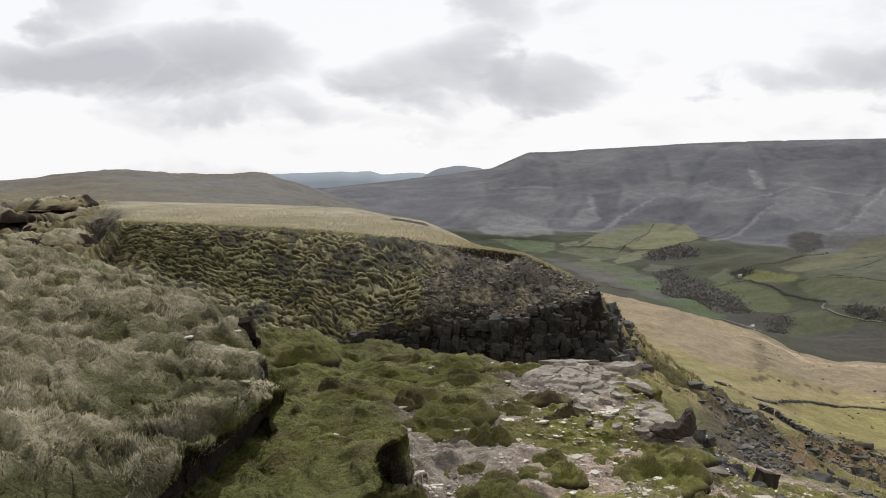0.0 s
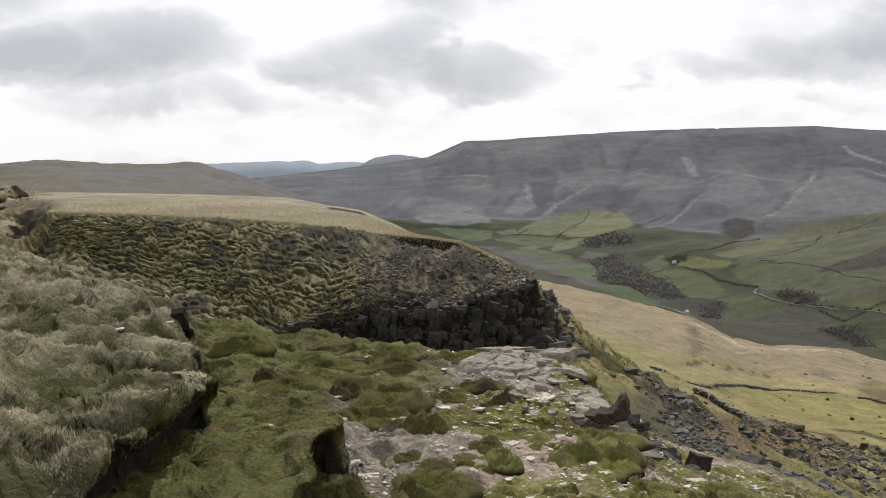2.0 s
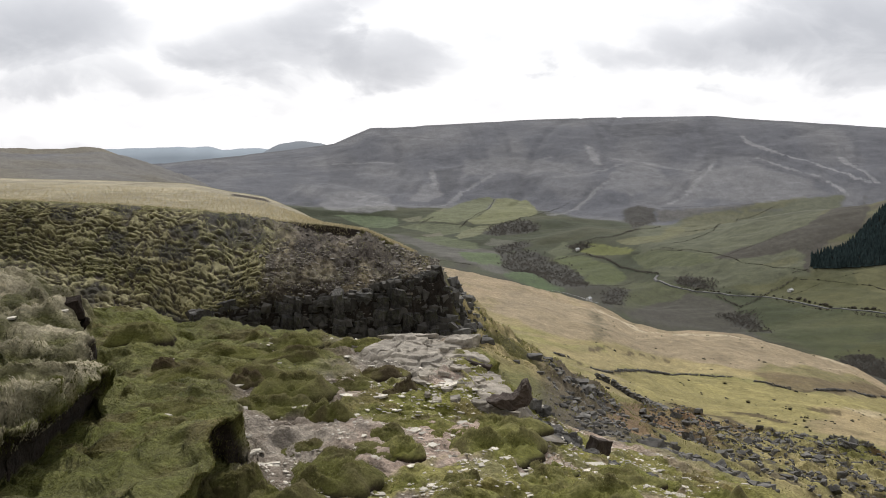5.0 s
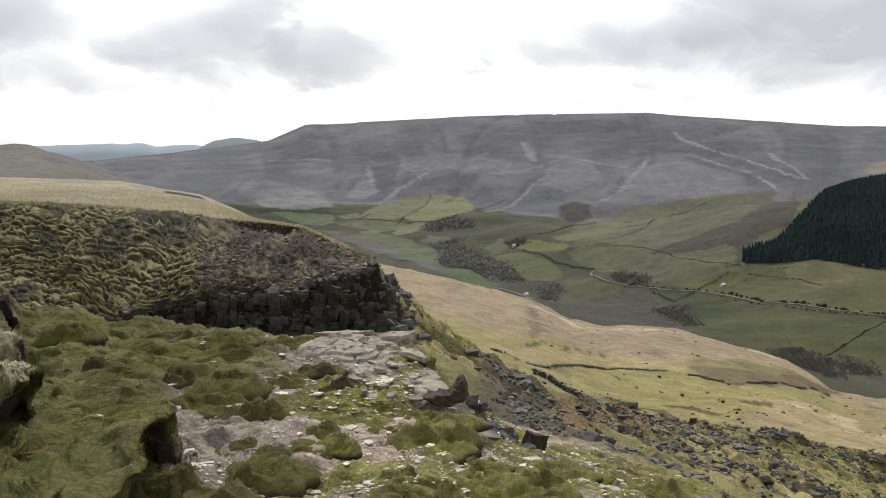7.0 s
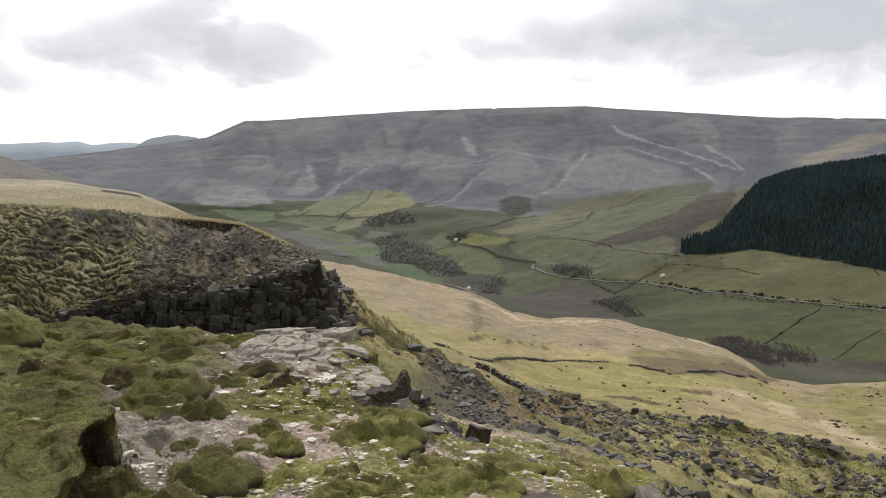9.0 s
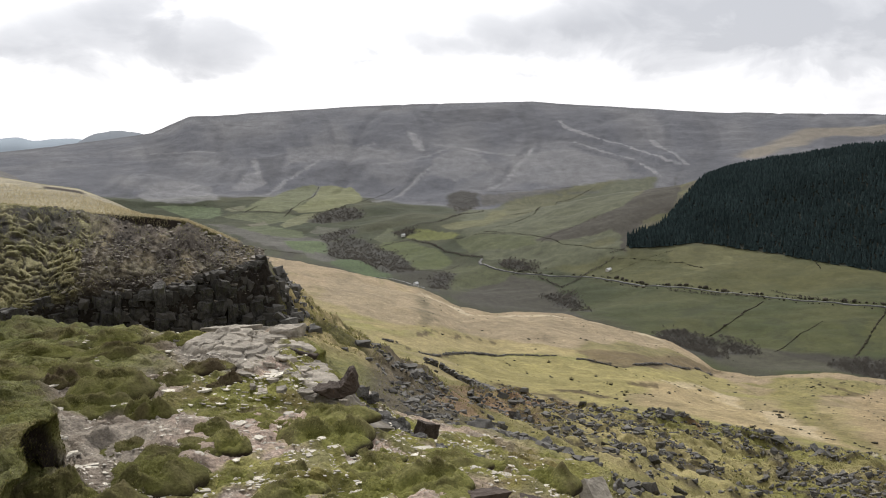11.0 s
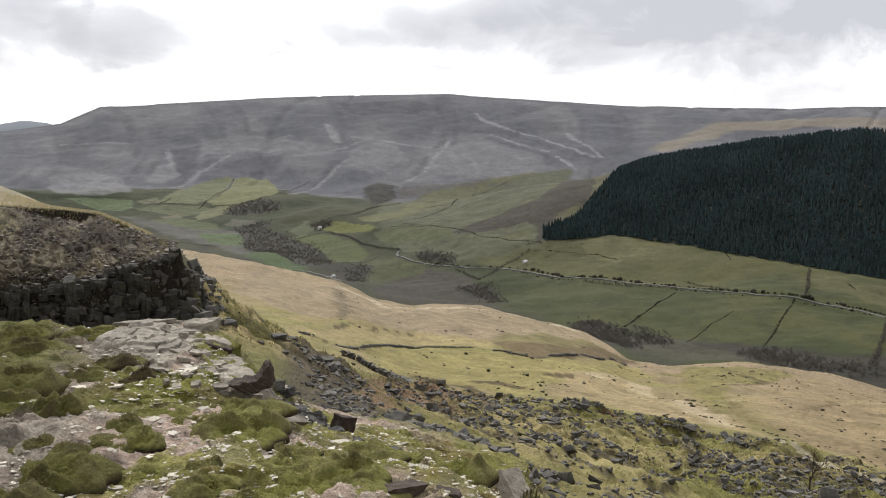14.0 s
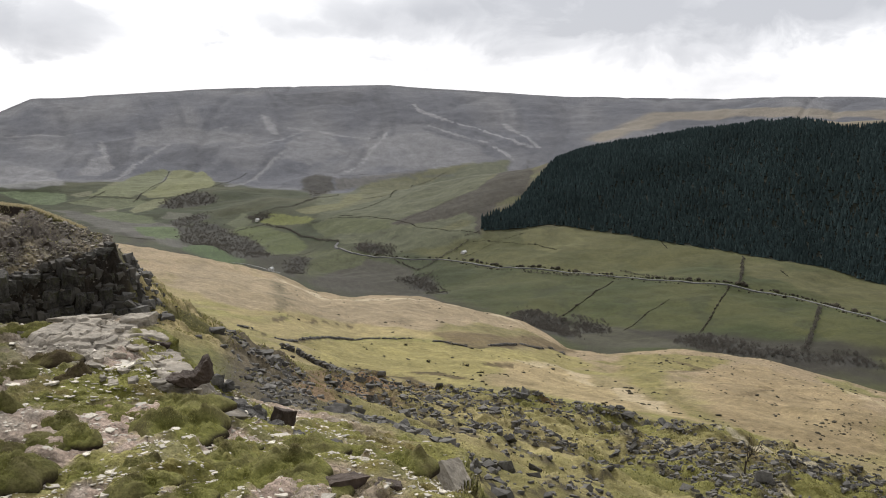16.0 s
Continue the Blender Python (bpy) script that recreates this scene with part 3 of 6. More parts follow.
# sunlit rim of the tan crest, put in as a paler strip
mark(colour(0.40, 0.34, 0.235), 3.0, 0.8, (119, 425), (124, 409), (113, 356), (125, 352), (134, 351), (156, 349), (162, 335), (172, 330), rough=0.7)
mark(colour(0.120, 0.100, 0.060), 3.0, 0.8, (102, 372), (92, 329), (77, 277), rough=0.7)
mark(RUSH * 0.85, 0.8, 0.85, (59, 237), (63, 234), (86, 276), (97, 272), rough=0.7)
mark(RUSH * 0.7, 0.9, 0.9, (48, 217), (52, 215), (55, 207), (56, 202), (73, 224), (83, 235), (99, 229), (105, 226), (162, 284), rough=0.7)
mark(colour(0.38, 0.315, 0.205), 2.6, 0.7, (113, 214), (128, 224), (115, 180), (100, 144), rough=0.7)
mark(RUSH * 0.8, 2.6, 0.9, (70, 179), (68, 161), rough=0.7)
mark(RUSH * 0.8, 2.4, 0.9, (78, 184), (80, 180), (80, 176), rough=0.7)
mark(RUSH * 0.8, 1.3, 0.85, (97, 204), (104, 206), rough=0.7)
mark(RUSH, 2.0, 0.8, (58, 175), (66, 185), rough=0.7)
mark(RUSH * 0.9, 1.8, 0.7, (181, 260), (181, 245), (157, 224), rough=0.7)
mark(RUSH * 1.1, 1.4, 0.6, (130, 172), (180, 209), rough=0.7)
mark(RUSH * 1.2, 1.5, 0.6, (164, 211), (172, 208), (165, 184), rough=0.7)
mark(colour(0.36, 0.30, 0.19), 1.2, 0.7, (208, 221), (194, 193), rough=0.7)
mark(RUSH * 0.85, 0.8, 0.9, (18.8, 56.5), (22.9, 64.5), (23.3, 63.6), rough=0.7)
mark(RUSH * 0.8, 0.9, 0.9, (23.1, 63.6), (28.5, 66.8), rough=0.7)
mark(RUSH * 0.85, 0.5, 0.85, (12.4, 36.1), (19.7, 52.2), (21.4, 53.6), rough=0.7)
area(FERN * 1.1, 0.75, 0.8, (9.4, 32.4), (14.1, 44.5), (17.8, 51.8), (11.3, 33.9), (6.8, 22.6), (7.2, 25.0))
area(colour(0.125, 0.100, 0.048), 0.85, 0.8, (38.9, 51.1), (40.5, 51.6), (41.5, 50.9), (37.1, 44.5), (35.1, 45.1))
area(colour(0.190, 0.120, 0.060), 0.8, 0.5, (32.4, 59.6), (34.5, 60.2), (31.8, 57.2))
mark(FERN, 4, 0.7, (33, 96), (42, 112), (50, 125), rough=0.8)
for way in ([(35.8, 59.1), (34.6, 55), (34.1, 52.9), (33.4, 48.2), (34.1, 46.9), (33.4, 43.6), (34.0, 42.2), (33.6, 39)], [(41.5, 55), (40.5, 52.0), (40.2, 48.5), (39.7, 44.0), (39.2, 40)]):
    mark(STRAW * 1.1, 0.34, 0.9, *way, rough=0.25)
# moor to the left
moor = step(1.0, -3.5, B) * step(K["bluff_back"] + 0.1, K["bluff_back"] + 0.5, S) * (1 - step(K["valley_edge"], K["river"], S))
cover = mix(cover, mix(HAZY_HEATH * 1.15, GOLD * 0.55, np.clip(0.5 + 0.35 * patch(x / 130, y / 330, 4, 141, *FARS), 0, 1)), moor)
# the valley
valley = step(K["bench_crest"] + 0.5, K["valley_edge"], S) * step(-2.5, 0, B)
# beyond a kilometre the field tones turn bluer, for distance haze
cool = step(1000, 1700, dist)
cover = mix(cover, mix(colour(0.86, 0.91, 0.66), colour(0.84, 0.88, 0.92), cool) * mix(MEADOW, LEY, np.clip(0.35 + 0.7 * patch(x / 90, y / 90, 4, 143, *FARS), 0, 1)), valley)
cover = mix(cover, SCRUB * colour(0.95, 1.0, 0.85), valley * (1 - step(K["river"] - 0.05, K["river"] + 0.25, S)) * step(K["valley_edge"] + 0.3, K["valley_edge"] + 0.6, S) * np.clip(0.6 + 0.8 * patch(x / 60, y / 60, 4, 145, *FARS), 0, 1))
# valley tones lowered, as under cloud shade, most on the far left
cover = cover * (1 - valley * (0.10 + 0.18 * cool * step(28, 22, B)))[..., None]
upper = valley * between("road", "wood_edge", 0.06)
cover = mix(cover, LEY * colour(1.0, 1.0, 0.85), upper * step(20, 24, B) * np.clip(0.6 + 0.5 * patch(x / 70, y / 70, 4, 147, *FARS), 0, 1))


def plot(tone, soft, *points):
    """A field of one tone inside its walls, lowered for the cloud shade over the valley."""
    tone = colour(*tone) * colour(0.78, 0.78, 0.83)
    area(tone, 0.92, soft, *points)


ridge = step(K["wood_edge"] + 0.62, K["spur_crest"] + 0.02, S) * step(30, 22, B)
ridge = np.maximum(ridge, step(K["spur_crest"] - 0.45, K["spur_crest"] - 0.1, S))
north = step(19, 21, B)
ridge = ridge * north + (1 - north) * step(K["spur_crest"] + 0.5, K["spur_back"] + 0.1, S + 0.15 * patch(x / 60, y / 60, 3, 159, *FARS))
grain = patch(B / 2.2 + 0.8 * S, S * 2.5 - B * 0.12, 5, 161, *FARS)
streak = patch(B * 1.3 + 1.5 * np.sin(S * 2), S * 0.8, 4, 163, *FARS)
heath = mix(HAZY_HEATH * colour(0.98, 0.99, 1.0), PALE * 0.88, np.clip(0.32 + 0.6 * grain, 0, 1) * 0.7)
heath = mix(heath, HAZY_HEATH * 0.66, step(0.25, 0.85, streak) * 0.4)
# the cloughs' shade is put into the heath tone
heath = mix(heath, HAZY_HEATH * 0.75, side * clough * 0.2)
heath = mix(heath, HAZY_HEATH * 0.70, step(K["ridge_crest"] - 0.22, K["ridge_crest"] - 0.08, S + 0.08 * grain) * 0.9)
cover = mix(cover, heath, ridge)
spur = step(19, 23, B) * step(32, 29, B) * between("wood_edge", "spur_crest", 0.1)
cover = mix(cover, mix(LEY, colour(0.072, 0.062, 0.044), np.clip(0.35 + 0.9 * patch(x / 80, y / 60, 4, 165, *FARS), 0, 1)), spur)
cover = mix(cover, colour(0.165, 0.140, 0.100), step(38, 40, B) * between("wood_edge", "spur_back", 0.05) * step(K["spur_crest"] - 0.35, K["spur_crest"] - 0.2, S))

area(SCRUB * 0.75, 0.9, 30, (520, 1010), (546, 985), (562, 928), (590, 883), (620, 848), (680, 760), (720, 700), (640, 660), (560, 780), (500, 900), (470, 1080))
for way in ([(590, 1040), (570, 985), (548, 950)], [(640, 1000), (620, 940), (596, 900)], [(700, 960), (668, 900), (640, 850)], [(745, 880), (716, 820), (690, 770)], [(640, 1120), (600, 1090), (560, 1060)]):
    mark(MEADOW * 0.7, 9, 0.55, *way, rough=1.0)
plot((0.104, 0.100, 0.082), 12, (203, 2390), (296, 2203), (389, 2037), (321, 1649), (358, 1464))
plot((0.094, 0.100, 0.056), 12, (679, 2167), (840, 2355), (1018, 2399), (1212, 2387), (756, 1563), (648, 1358), (552, 1418), (521, 1559), (541, 1729))
plot((0.100, 0.096, 0.084), 8, (798, 2421), (919, 2390), (1029, 2392), (902, 2347), (832, 2331), (778, 2340))
plot((0.108, 0.108, 0.056), 6, (832, 2331), (901, 2343), (1018, 2399), (1142, 2408), (1050, 2345), (932, 2289), (697, 1814), (643, 1804), (593, 1773), (674, 1997))
plot((0.058, 0.054, 0.040), 8, (490, 1468), (524, 1428), (536, 1338), (523, 1252), (481, 1113), (470, 1208), (414, 1203), (385, 1280))
plot((0.056, 0.050, 0.038), 6, (597, 1554), (662, 1562), (701, 1565), (742, 1564), (807, 1628), (1244, 2350), (840, 1570), (778, 1477), (727, 1468), (680, 1411), (652, 1367), (648, 1379), (680, 1434), (677, 1474), (645, 1500), (612, 1504))
plot((0.098, 0.098, 0.046), 5, (620, 1453), (652, 1457), (668, 1455), (670, 1430), (656, 1410), (637, 1423))
plot((0.170, 0.174, 0.080), 4, (459, 2590), (500, 2715), (530, 2721), (568, 2681), (572, 2614), (551, 2479), (529, 2436), (481, 2360), (452, 2349), (426, 2344), (388, 2370), (381, 2410), (421, 2473))
plot((0.140, 0.150, 0.076), 4, (285, 2464), (302, 2489), (350, 2587), (415, 2690), (448, 2720), (486, 2731), (496, 2716), (464, 2622), (418, 2475), (379, 2410), (357, 2384))
plot((0.110, 0.140, 0.068), 4, (110, 2571), (193, 2566), (245, 2528), (241, 2459), (212, 2443), (164, 2503))
plot((0.145, 0.145, 0.085), 3, (254, 2516), (293, 2509), (295, 2473), (276, 2464), (261, 2476))
plot((0.150, 0.150, 0.080), 3, (340, 2570), (374, 2650), (355, 2570), (337, 2525))
plot((0.120, 0.132, 0.070), 4, (279, 2438), (354, 2378), (383, 2340), (353, 2303), (311, 2315), (267, 2387), (240, 2444))
plot((0.155, 0.158, 0.082), 3, (335, 2260), (362, 2324), (400, 2352), (435, 2329), (411, 2293), (388, 2258), (357, 2227), (335, 2216))
plot((0.165, 0.155, 0.105), 3, (274, 2313), (315, 2341), (318, 2304), (301, 2278), (282, 2292))
plot((0.098, 0.115, 0.055), 4, (255, 2291), (310, 2305), (332, 2202), (361, 2163), (355, 2095), (321, 2103), (282, 2179))
plot((0.085, 0.118, 0.045), 4, (308, 2050), (361, 2048), (372, 1978), (361, 1894), (340, 1809), (312, 1848), (300, 1939))
plot((0.065, 0.098, 0.035), 4, (320, 1681), (360, 1756), (371, 1687), (369, 1608), (384, 1569), (370, 1498), (347, 1467), (310, 1592))
plot((0.110, 0.110, 0.078), 4, (375, 2154), (398, 2195), (427, 2128), (428, 2083), (398, 2082))
plot((0.085, 0.100, 0.036), 4, (447, 1892), (466, 1940), (490, 1918), (502, 1856), (507, 1740), (498, 1635), (465, 1584), (439, 1625), (450, 1748), (439, 1829))
plot((0.140, 0.150, 0.042), 4, (504, 1952), (517, 1984), (538, 1931), (553, 1829), (549, 1769), (538, 1764), (523, 1859), (508, 1892))
plot((0.128, 0.126, 0.058), 4, (559, 1916), (597, 1906), (626, 1871), (803, 2252), (667, 1870), (593, 1773), (562, 1796))
plot((0.092, 0.100, 0.052), 4, (456, 1980), (503, 2047), (503, 1990), (493, 1939), (463, 1929))
plot((0.086, 0.096, 0.042), 4, (539, 1753), (587, 1648), (606, 1578), (591, 1538), (558, 1566), (525, 1638))
plot((0.076, 0.083, 0.037), 4, (446, 1494), (489, 1581), (509, 1526), (525, 1453), (504, 1418), (470, 1433), (426, 1403))
plot((0.066, 0.064, 0.040), 8, (550, 962), (576, 942), (578, 878), (589, 831), (548, 773), (515, 807), (496, 857))
plot((0.115, 0.112, 0.048), 14, (709, 1348), (750, 1314), (788, 1237), (738, 1209), (692, 1241), (679, 1306))
plot((0.108, 0.105, 0.045), 12, (844, 1063), (855, 999), (917, 922), (873, 877), (821, 916), (801, 998))
WOODS = [
    (5.5, 200, [(396, 2267), (421, 2325), (456, 2350), (482, 2335), (499, 2284), (501, 2243), (486, 2212), (450, 2209), (404, 2223)]),
    (5.0, 420, [(372, 1961), (412, 2028), (427, 2018), (447, 1942), (442, 1861), (459, 1801), (442, 1684), (414, 1533), (381, 1526), (371, 1582), (371, 1687), (344, 1805)]),
    (4.0, 120, [(378, 2086), (413, 2108), (447, 2113), (440, 2050), (412, 2032), (377, 1989)]),
    (2.6, 260, [(736, 2473), (788, 2512), (802, 2432), (785, 2376), (688, 2160), (646, 2080), (697, 2303)]),
    (3.6, 120, [(412, 1469), (450, 1533), (462, 1519), (433, 1436), (381, 1322)]),
    (4.0, 150, [(542, 1523), (550, 1499), (556, 1449), (550, 1413), (532, 1450), (522, 1490)]),
    (4.5, 260, [(518, 1014), (545, 1036), (556, 1007), (552, 960), (506, 873)]),
    (4.5, 300, [(592, 836), (626, 841), (623, 774), (637, 741), (660, 720), (683, 688), (662, 666), (638, 709), (594, 738), (565, 773)]),
    (3.4, 200, [(502, 1290), (543, 1281), (510, 1156)]),
    (4.0, 110, [(501, 2001), (524, 1971), (525, 1937), (498, 1951)]),
    (3.5, 140, [(572, 989), (579, 948), (556, 890), (535, 906)]),
]
for _, _, ring in WOODS:
    area(colour(0.040, 0.038, 0.033), 0.92, 12, *ring)
# first three gullies: a dark and a pale strip paint shaded and lit sides
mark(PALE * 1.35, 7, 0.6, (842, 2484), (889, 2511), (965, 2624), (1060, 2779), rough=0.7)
mark(HAZY_HEATH * 0.66, 12, 0.4, (830, 2497), (880, 2525), (958, 2643), (1051, 2795), rough=0.7)
mark(HAZY_HEATH * 0.66, 14, 0.4, (561, 2475), (664, 2599), (729, 2688), (772, 2739), (853, 2814), rough=0.7)
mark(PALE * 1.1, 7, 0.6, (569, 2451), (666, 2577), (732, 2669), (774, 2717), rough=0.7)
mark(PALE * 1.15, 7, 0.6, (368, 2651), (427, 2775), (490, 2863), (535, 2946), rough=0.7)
mark(HAZY_HEATH * 0.66, 13, 0.4, (356, 2666), (415, 2789), (479, 2879), rough=0.7)
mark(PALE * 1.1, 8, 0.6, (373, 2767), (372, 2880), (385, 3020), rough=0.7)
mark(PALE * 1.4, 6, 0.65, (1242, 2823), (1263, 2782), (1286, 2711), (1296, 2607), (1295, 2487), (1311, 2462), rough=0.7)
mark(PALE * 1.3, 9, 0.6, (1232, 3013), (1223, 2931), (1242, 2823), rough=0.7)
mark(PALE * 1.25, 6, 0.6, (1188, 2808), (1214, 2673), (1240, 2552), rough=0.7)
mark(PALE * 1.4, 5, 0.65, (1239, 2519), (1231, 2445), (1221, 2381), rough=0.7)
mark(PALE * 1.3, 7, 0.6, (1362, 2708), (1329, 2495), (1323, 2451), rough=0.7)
mark(HAZY_HEATH * 0.7, 8, 0.6, (1166, 2774), (1192, 2641), (1219, 2524), rough=0.7)
mark(HAZY_HEATH * 0.7, 9, 0.6, (1233, 2768), (1263, 2662), (1267, 2547), (1288, 2444), rough=0.7)
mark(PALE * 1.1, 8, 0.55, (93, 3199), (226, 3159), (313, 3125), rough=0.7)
mark(HAZY_HEATH * 0.66, 8, 0.4, (260, 3382), (356, 3375), (413, 3308), rough=0.7)
mark(HAZY_HEATH * 0.66, 8, 0.4, (731, 2594), (830, 2436), (893, 2357), (985, 2358), (1039, 2330), rough=0.7)
mark(HAZY_HEATH * 0.66, 9, 0.4, (96, 2901), (158, 3152), (185, 3226), rough=0.7)
mark(HAZY_HEATH * 0.66, 9, 0.4, (245, 2722), (285, 2852), (327, 2976), rough=0.7)
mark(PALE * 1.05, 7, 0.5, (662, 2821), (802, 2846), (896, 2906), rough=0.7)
mark(HAZY_HEATH * 0.66, 12, 0.4, (541, 2722), (592, 2832), (648, 2851), rough=0.7)
mark(HAZY_HEATH * 0.66, 12, 0.4, (1161, 3135), (1142, 3056), rough=0.7)
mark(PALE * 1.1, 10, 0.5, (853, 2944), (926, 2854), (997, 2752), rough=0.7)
mark(HAZY_HEATH * 0.7, 12, 0.5, (451, 2758), (524, 2852), (590, 2889), rough=0.7)
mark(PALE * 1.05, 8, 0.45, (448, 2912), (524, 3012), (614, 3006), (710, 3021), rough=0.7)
mark(HAZY_HEATH * 0.75, 9, 0.5, (1111, 2893), (1182, 2831), (1222, 2742), rough=0.7)
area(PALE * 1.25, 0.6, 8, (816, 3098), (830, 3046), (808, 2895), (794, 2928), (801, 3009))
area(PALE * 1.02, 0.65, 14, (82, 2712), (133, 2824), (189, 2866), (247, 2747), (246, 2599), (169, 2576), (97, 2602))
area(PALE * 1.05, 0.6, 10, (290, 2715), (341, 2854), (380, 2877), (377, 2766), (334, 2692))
area(HAZY_HEATH * 0.6, 0.6, 12, (390, 3018), (468, 3037), (422, 2814), (380, 2739), (371, 2818))
area(HAZY_HEATH * 0.62, 0.6, 16, (906, 3276), (1101, 3233), (1142, 3154), (1077, 3067), (928, 3117))
area(HAZY_HEATH * 0.72, 0.5, 14, (489, 2815), (590, 2889), (637, 2836), (596, 2716), (540, 2718))
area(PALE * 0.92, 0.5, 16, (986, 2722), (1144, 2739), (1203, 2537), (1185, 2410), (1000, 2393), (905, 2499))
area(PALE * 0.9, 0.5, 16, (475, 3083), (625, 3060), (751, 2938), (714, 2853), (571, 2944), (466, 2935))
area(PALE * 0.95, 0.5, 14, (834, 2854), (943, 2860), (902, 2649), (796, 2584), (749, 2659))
mark(colour(0.185, 0.160, 0.125), 60, 0.8, (1486, 2412), (1733, 2513), (1861, 2419), (2033, 2069))
WOOD_TOP = lambda b: np.interp(b, [25, 27, 28.4, 29.5, 37, 40, 43, 44, 50], [0.18, 0.30, 0.62, 1.0, 1.0, 0.93, 0.83, 0.86, 0.90])
wood_part = np.clip(S - K["wood_edge"], 0, 1)
cover = mix(cover, WOOD, step(25.6, 26.2, B) * between("wood_edge", "spur_crest", 0.02) * (wood_part < WOOD_TOP(B)))

cover = cover * np.where(S < K["foot_of_drop"], 1.22, 0.90)[..., None]

# ---------------------------------------------------------------- materials
def material(name, base=(0.5, 0.5, 0.5), rough=0.9, spec=0.2):
    m = bpy.data.materials.new(name)
    m.use_nodes = True
    b = m.node_tree.nodes["Principled BSDF"]
    b.inputs["Base Color"].default_value = (*base, 1)
    b.inputs["Roughness"].default_value = rough
    b.inputs["Specular IOR Level"].default_value = spec
    return m


def vary(m, source, scales, amount, bump=0.0, bump_scale=40.0, bump_size=0.01, island=False, objects=False, tint=None):
    """Base colour from source (a colour or an attribute's name), with noise at the given scales, and fine relief."""
    t = m.node_tree
    link, b = t.links.new, t.nodes["Principled BSDF"]
    coord = t.nodes.new("ShaderNodeNewGeometry") if not objects else t.nodes.new("ShaderNodeTexCoord")
    where = coord.outputs["Position"] if not objects else coord.outputs["Object"]
    if isinstance(source, str):
        a = t.nodes.new("ShaderNodeAttribute")
        a.attribute_name = source
        now = a.outputs["Color"]
    else:
        a = t.nodes.new("ShaderNodeRGB")
        a.outputs[0].default_value = (*source, 1)
        now = a.outputs[0]
    for scale, k in zip(scales, amount):
        n = wire(t, "ShaderNodeTexNoise", Scale=scale, Detail=5.0, Roughness=0.6)
        link(where, n.inputs["Vector"])
        r = t.nodes.new("ShaderNodeMapRange")
        r.inputs["From Min"].default_value, r.inputs["From Max"].default_value = 0.28, 0.72
        r.inputs["To Min"].default_value, r.inputs["To Max"].default_value = 1 - k, 1 + k
        link(n.outputs["Fac"], r.inputs["Value"])
        x_node = t.nodes.new("ShaderNodeVectorMath")
        x_node.operation = "SCALE"
        link(now, x_node.inputs[0])
        link(r.outputs[0], x_node.inputs["Scale"])
        now = x_node.outputs[0]
    if tint:
        n = wire(t, "ShaderNodeTexNoise", Scale=tint[1], Detail=4.0, Roughness=0.65)
        link(where, n.inputs["Vector"])
        r = t.nodes.new("ShaderNodeMapRange")
        r.inputs["From Min"].default_value, r.inputs["From Max"].default_value = 0.52, 0.66
        r.inputs["To Max"].default_value = tint[2]
        link(n.outputs["Fac"], r.inputs["Value"])
        x_node = t.nodes.new("ShaderNodeMix")
        x_node.data_type = "RGBA"
        link(r.outputs[0], x_node.inputs["Factor"])
        link(now, x_node.inputs["A"])
        x_node.inputs["B"].default_value = (*tint[0], 1)
        now = x_node.outputs["Result"]
    if island or objects:
        r = t.nodes.new("ShaderNodeMapRange")
        r.inputs["To Min"].default_value, r.inputs["To Max"].default_value = 0.72, 1.25
        if island:
            link(t.nodes.new("ShaderNodeNewGeometry").outputs["Random Per Island"], r.inputs["Value"])
        else:
            link(t.nodes.new("ShaderNodeObjectInfo").outputs["Random"], r.inputs["Value"])
        x_node = t.nodes.new("ShaderNodeVectorMath")
        x_node.operation = "SCALE"
        link(now, x_node.inputs[0])
        link(r.outputs[0], x_node.inputs["Scale"])
        now = x_node.outputs[0]
    link(now, b.inputs["Base Color"])
    if bump:
        n = wire(t, "ShaderNodeTexNoise", Scale=bump_scale, Detail=6.0, Roughness=0.65)
        link(where, n.inputs["Vector"])
        h = wire(t, "ShaderNodeBump", Strength=bump, Distance=bump_size)
        link(n.outputs["Fac"], h.inputs["Height"])
        link(h.outputs[0], b.inputs["Normal"])
    return m


ground_mat = vary(material("moor_ground", rough=0.95, spec=0.12), "cover", (0.012, 0.05, 0.25, 1.1, 9.0, 45.0), (0.10, 0.15, 0.20, 0.30, 0.36, 0.38), 1.0, 22.0, 0.06)
blade_mat = material("grass_blade", rough=0.8, spec=0.15)
vary(blade_mat, "cover", (3.0,), (0.15,))


def let_light_through(m, share):
    """Thin growth passes part of the light."""
    t = m.node_tree
    b = t.nodes["Principled BSDF"]
    thin, both = t.nodes.new("ShaderNodeBsdfTranslucent"), t.nodes.new("ShaderNodeMixShader")
    t.links.new(b.inputs["Base Color"].links[0].from_socket, thin.inputs["Color"])
    both.inputs["Fac"].default_value = share
    t.links.new(b.outputs[0], both.inputs[1])
    t.links.new(thin.outputs[0], both.inputs[2])
    t.links.new(both.outputs[0], t.nodes["Material Output"].inputs["Surface"])


let_light_through(blade_mat, 0.45)
pale_rock = vary(material("pale_gritstone", rough=0.85, spec=0.3), (0.50, 0.46, 0.39), (6.0, 45.0), (0.35, 0.25), 0.5, 60.0, 0.006, objects=True, tint=((0.22, 0.19, 0.14), 9.0, 0.5))
grey_rock = vary(material("grey_gritstone", rough=0.9, spec=0.25), (0.088, 0.083, 0.076), (2.2, 11.0), (0.55, 0.45), 0.9, 9.0, 0.06, objects=True, tint=((0.075, 0.080, 0.045), 1.8, 0.4))
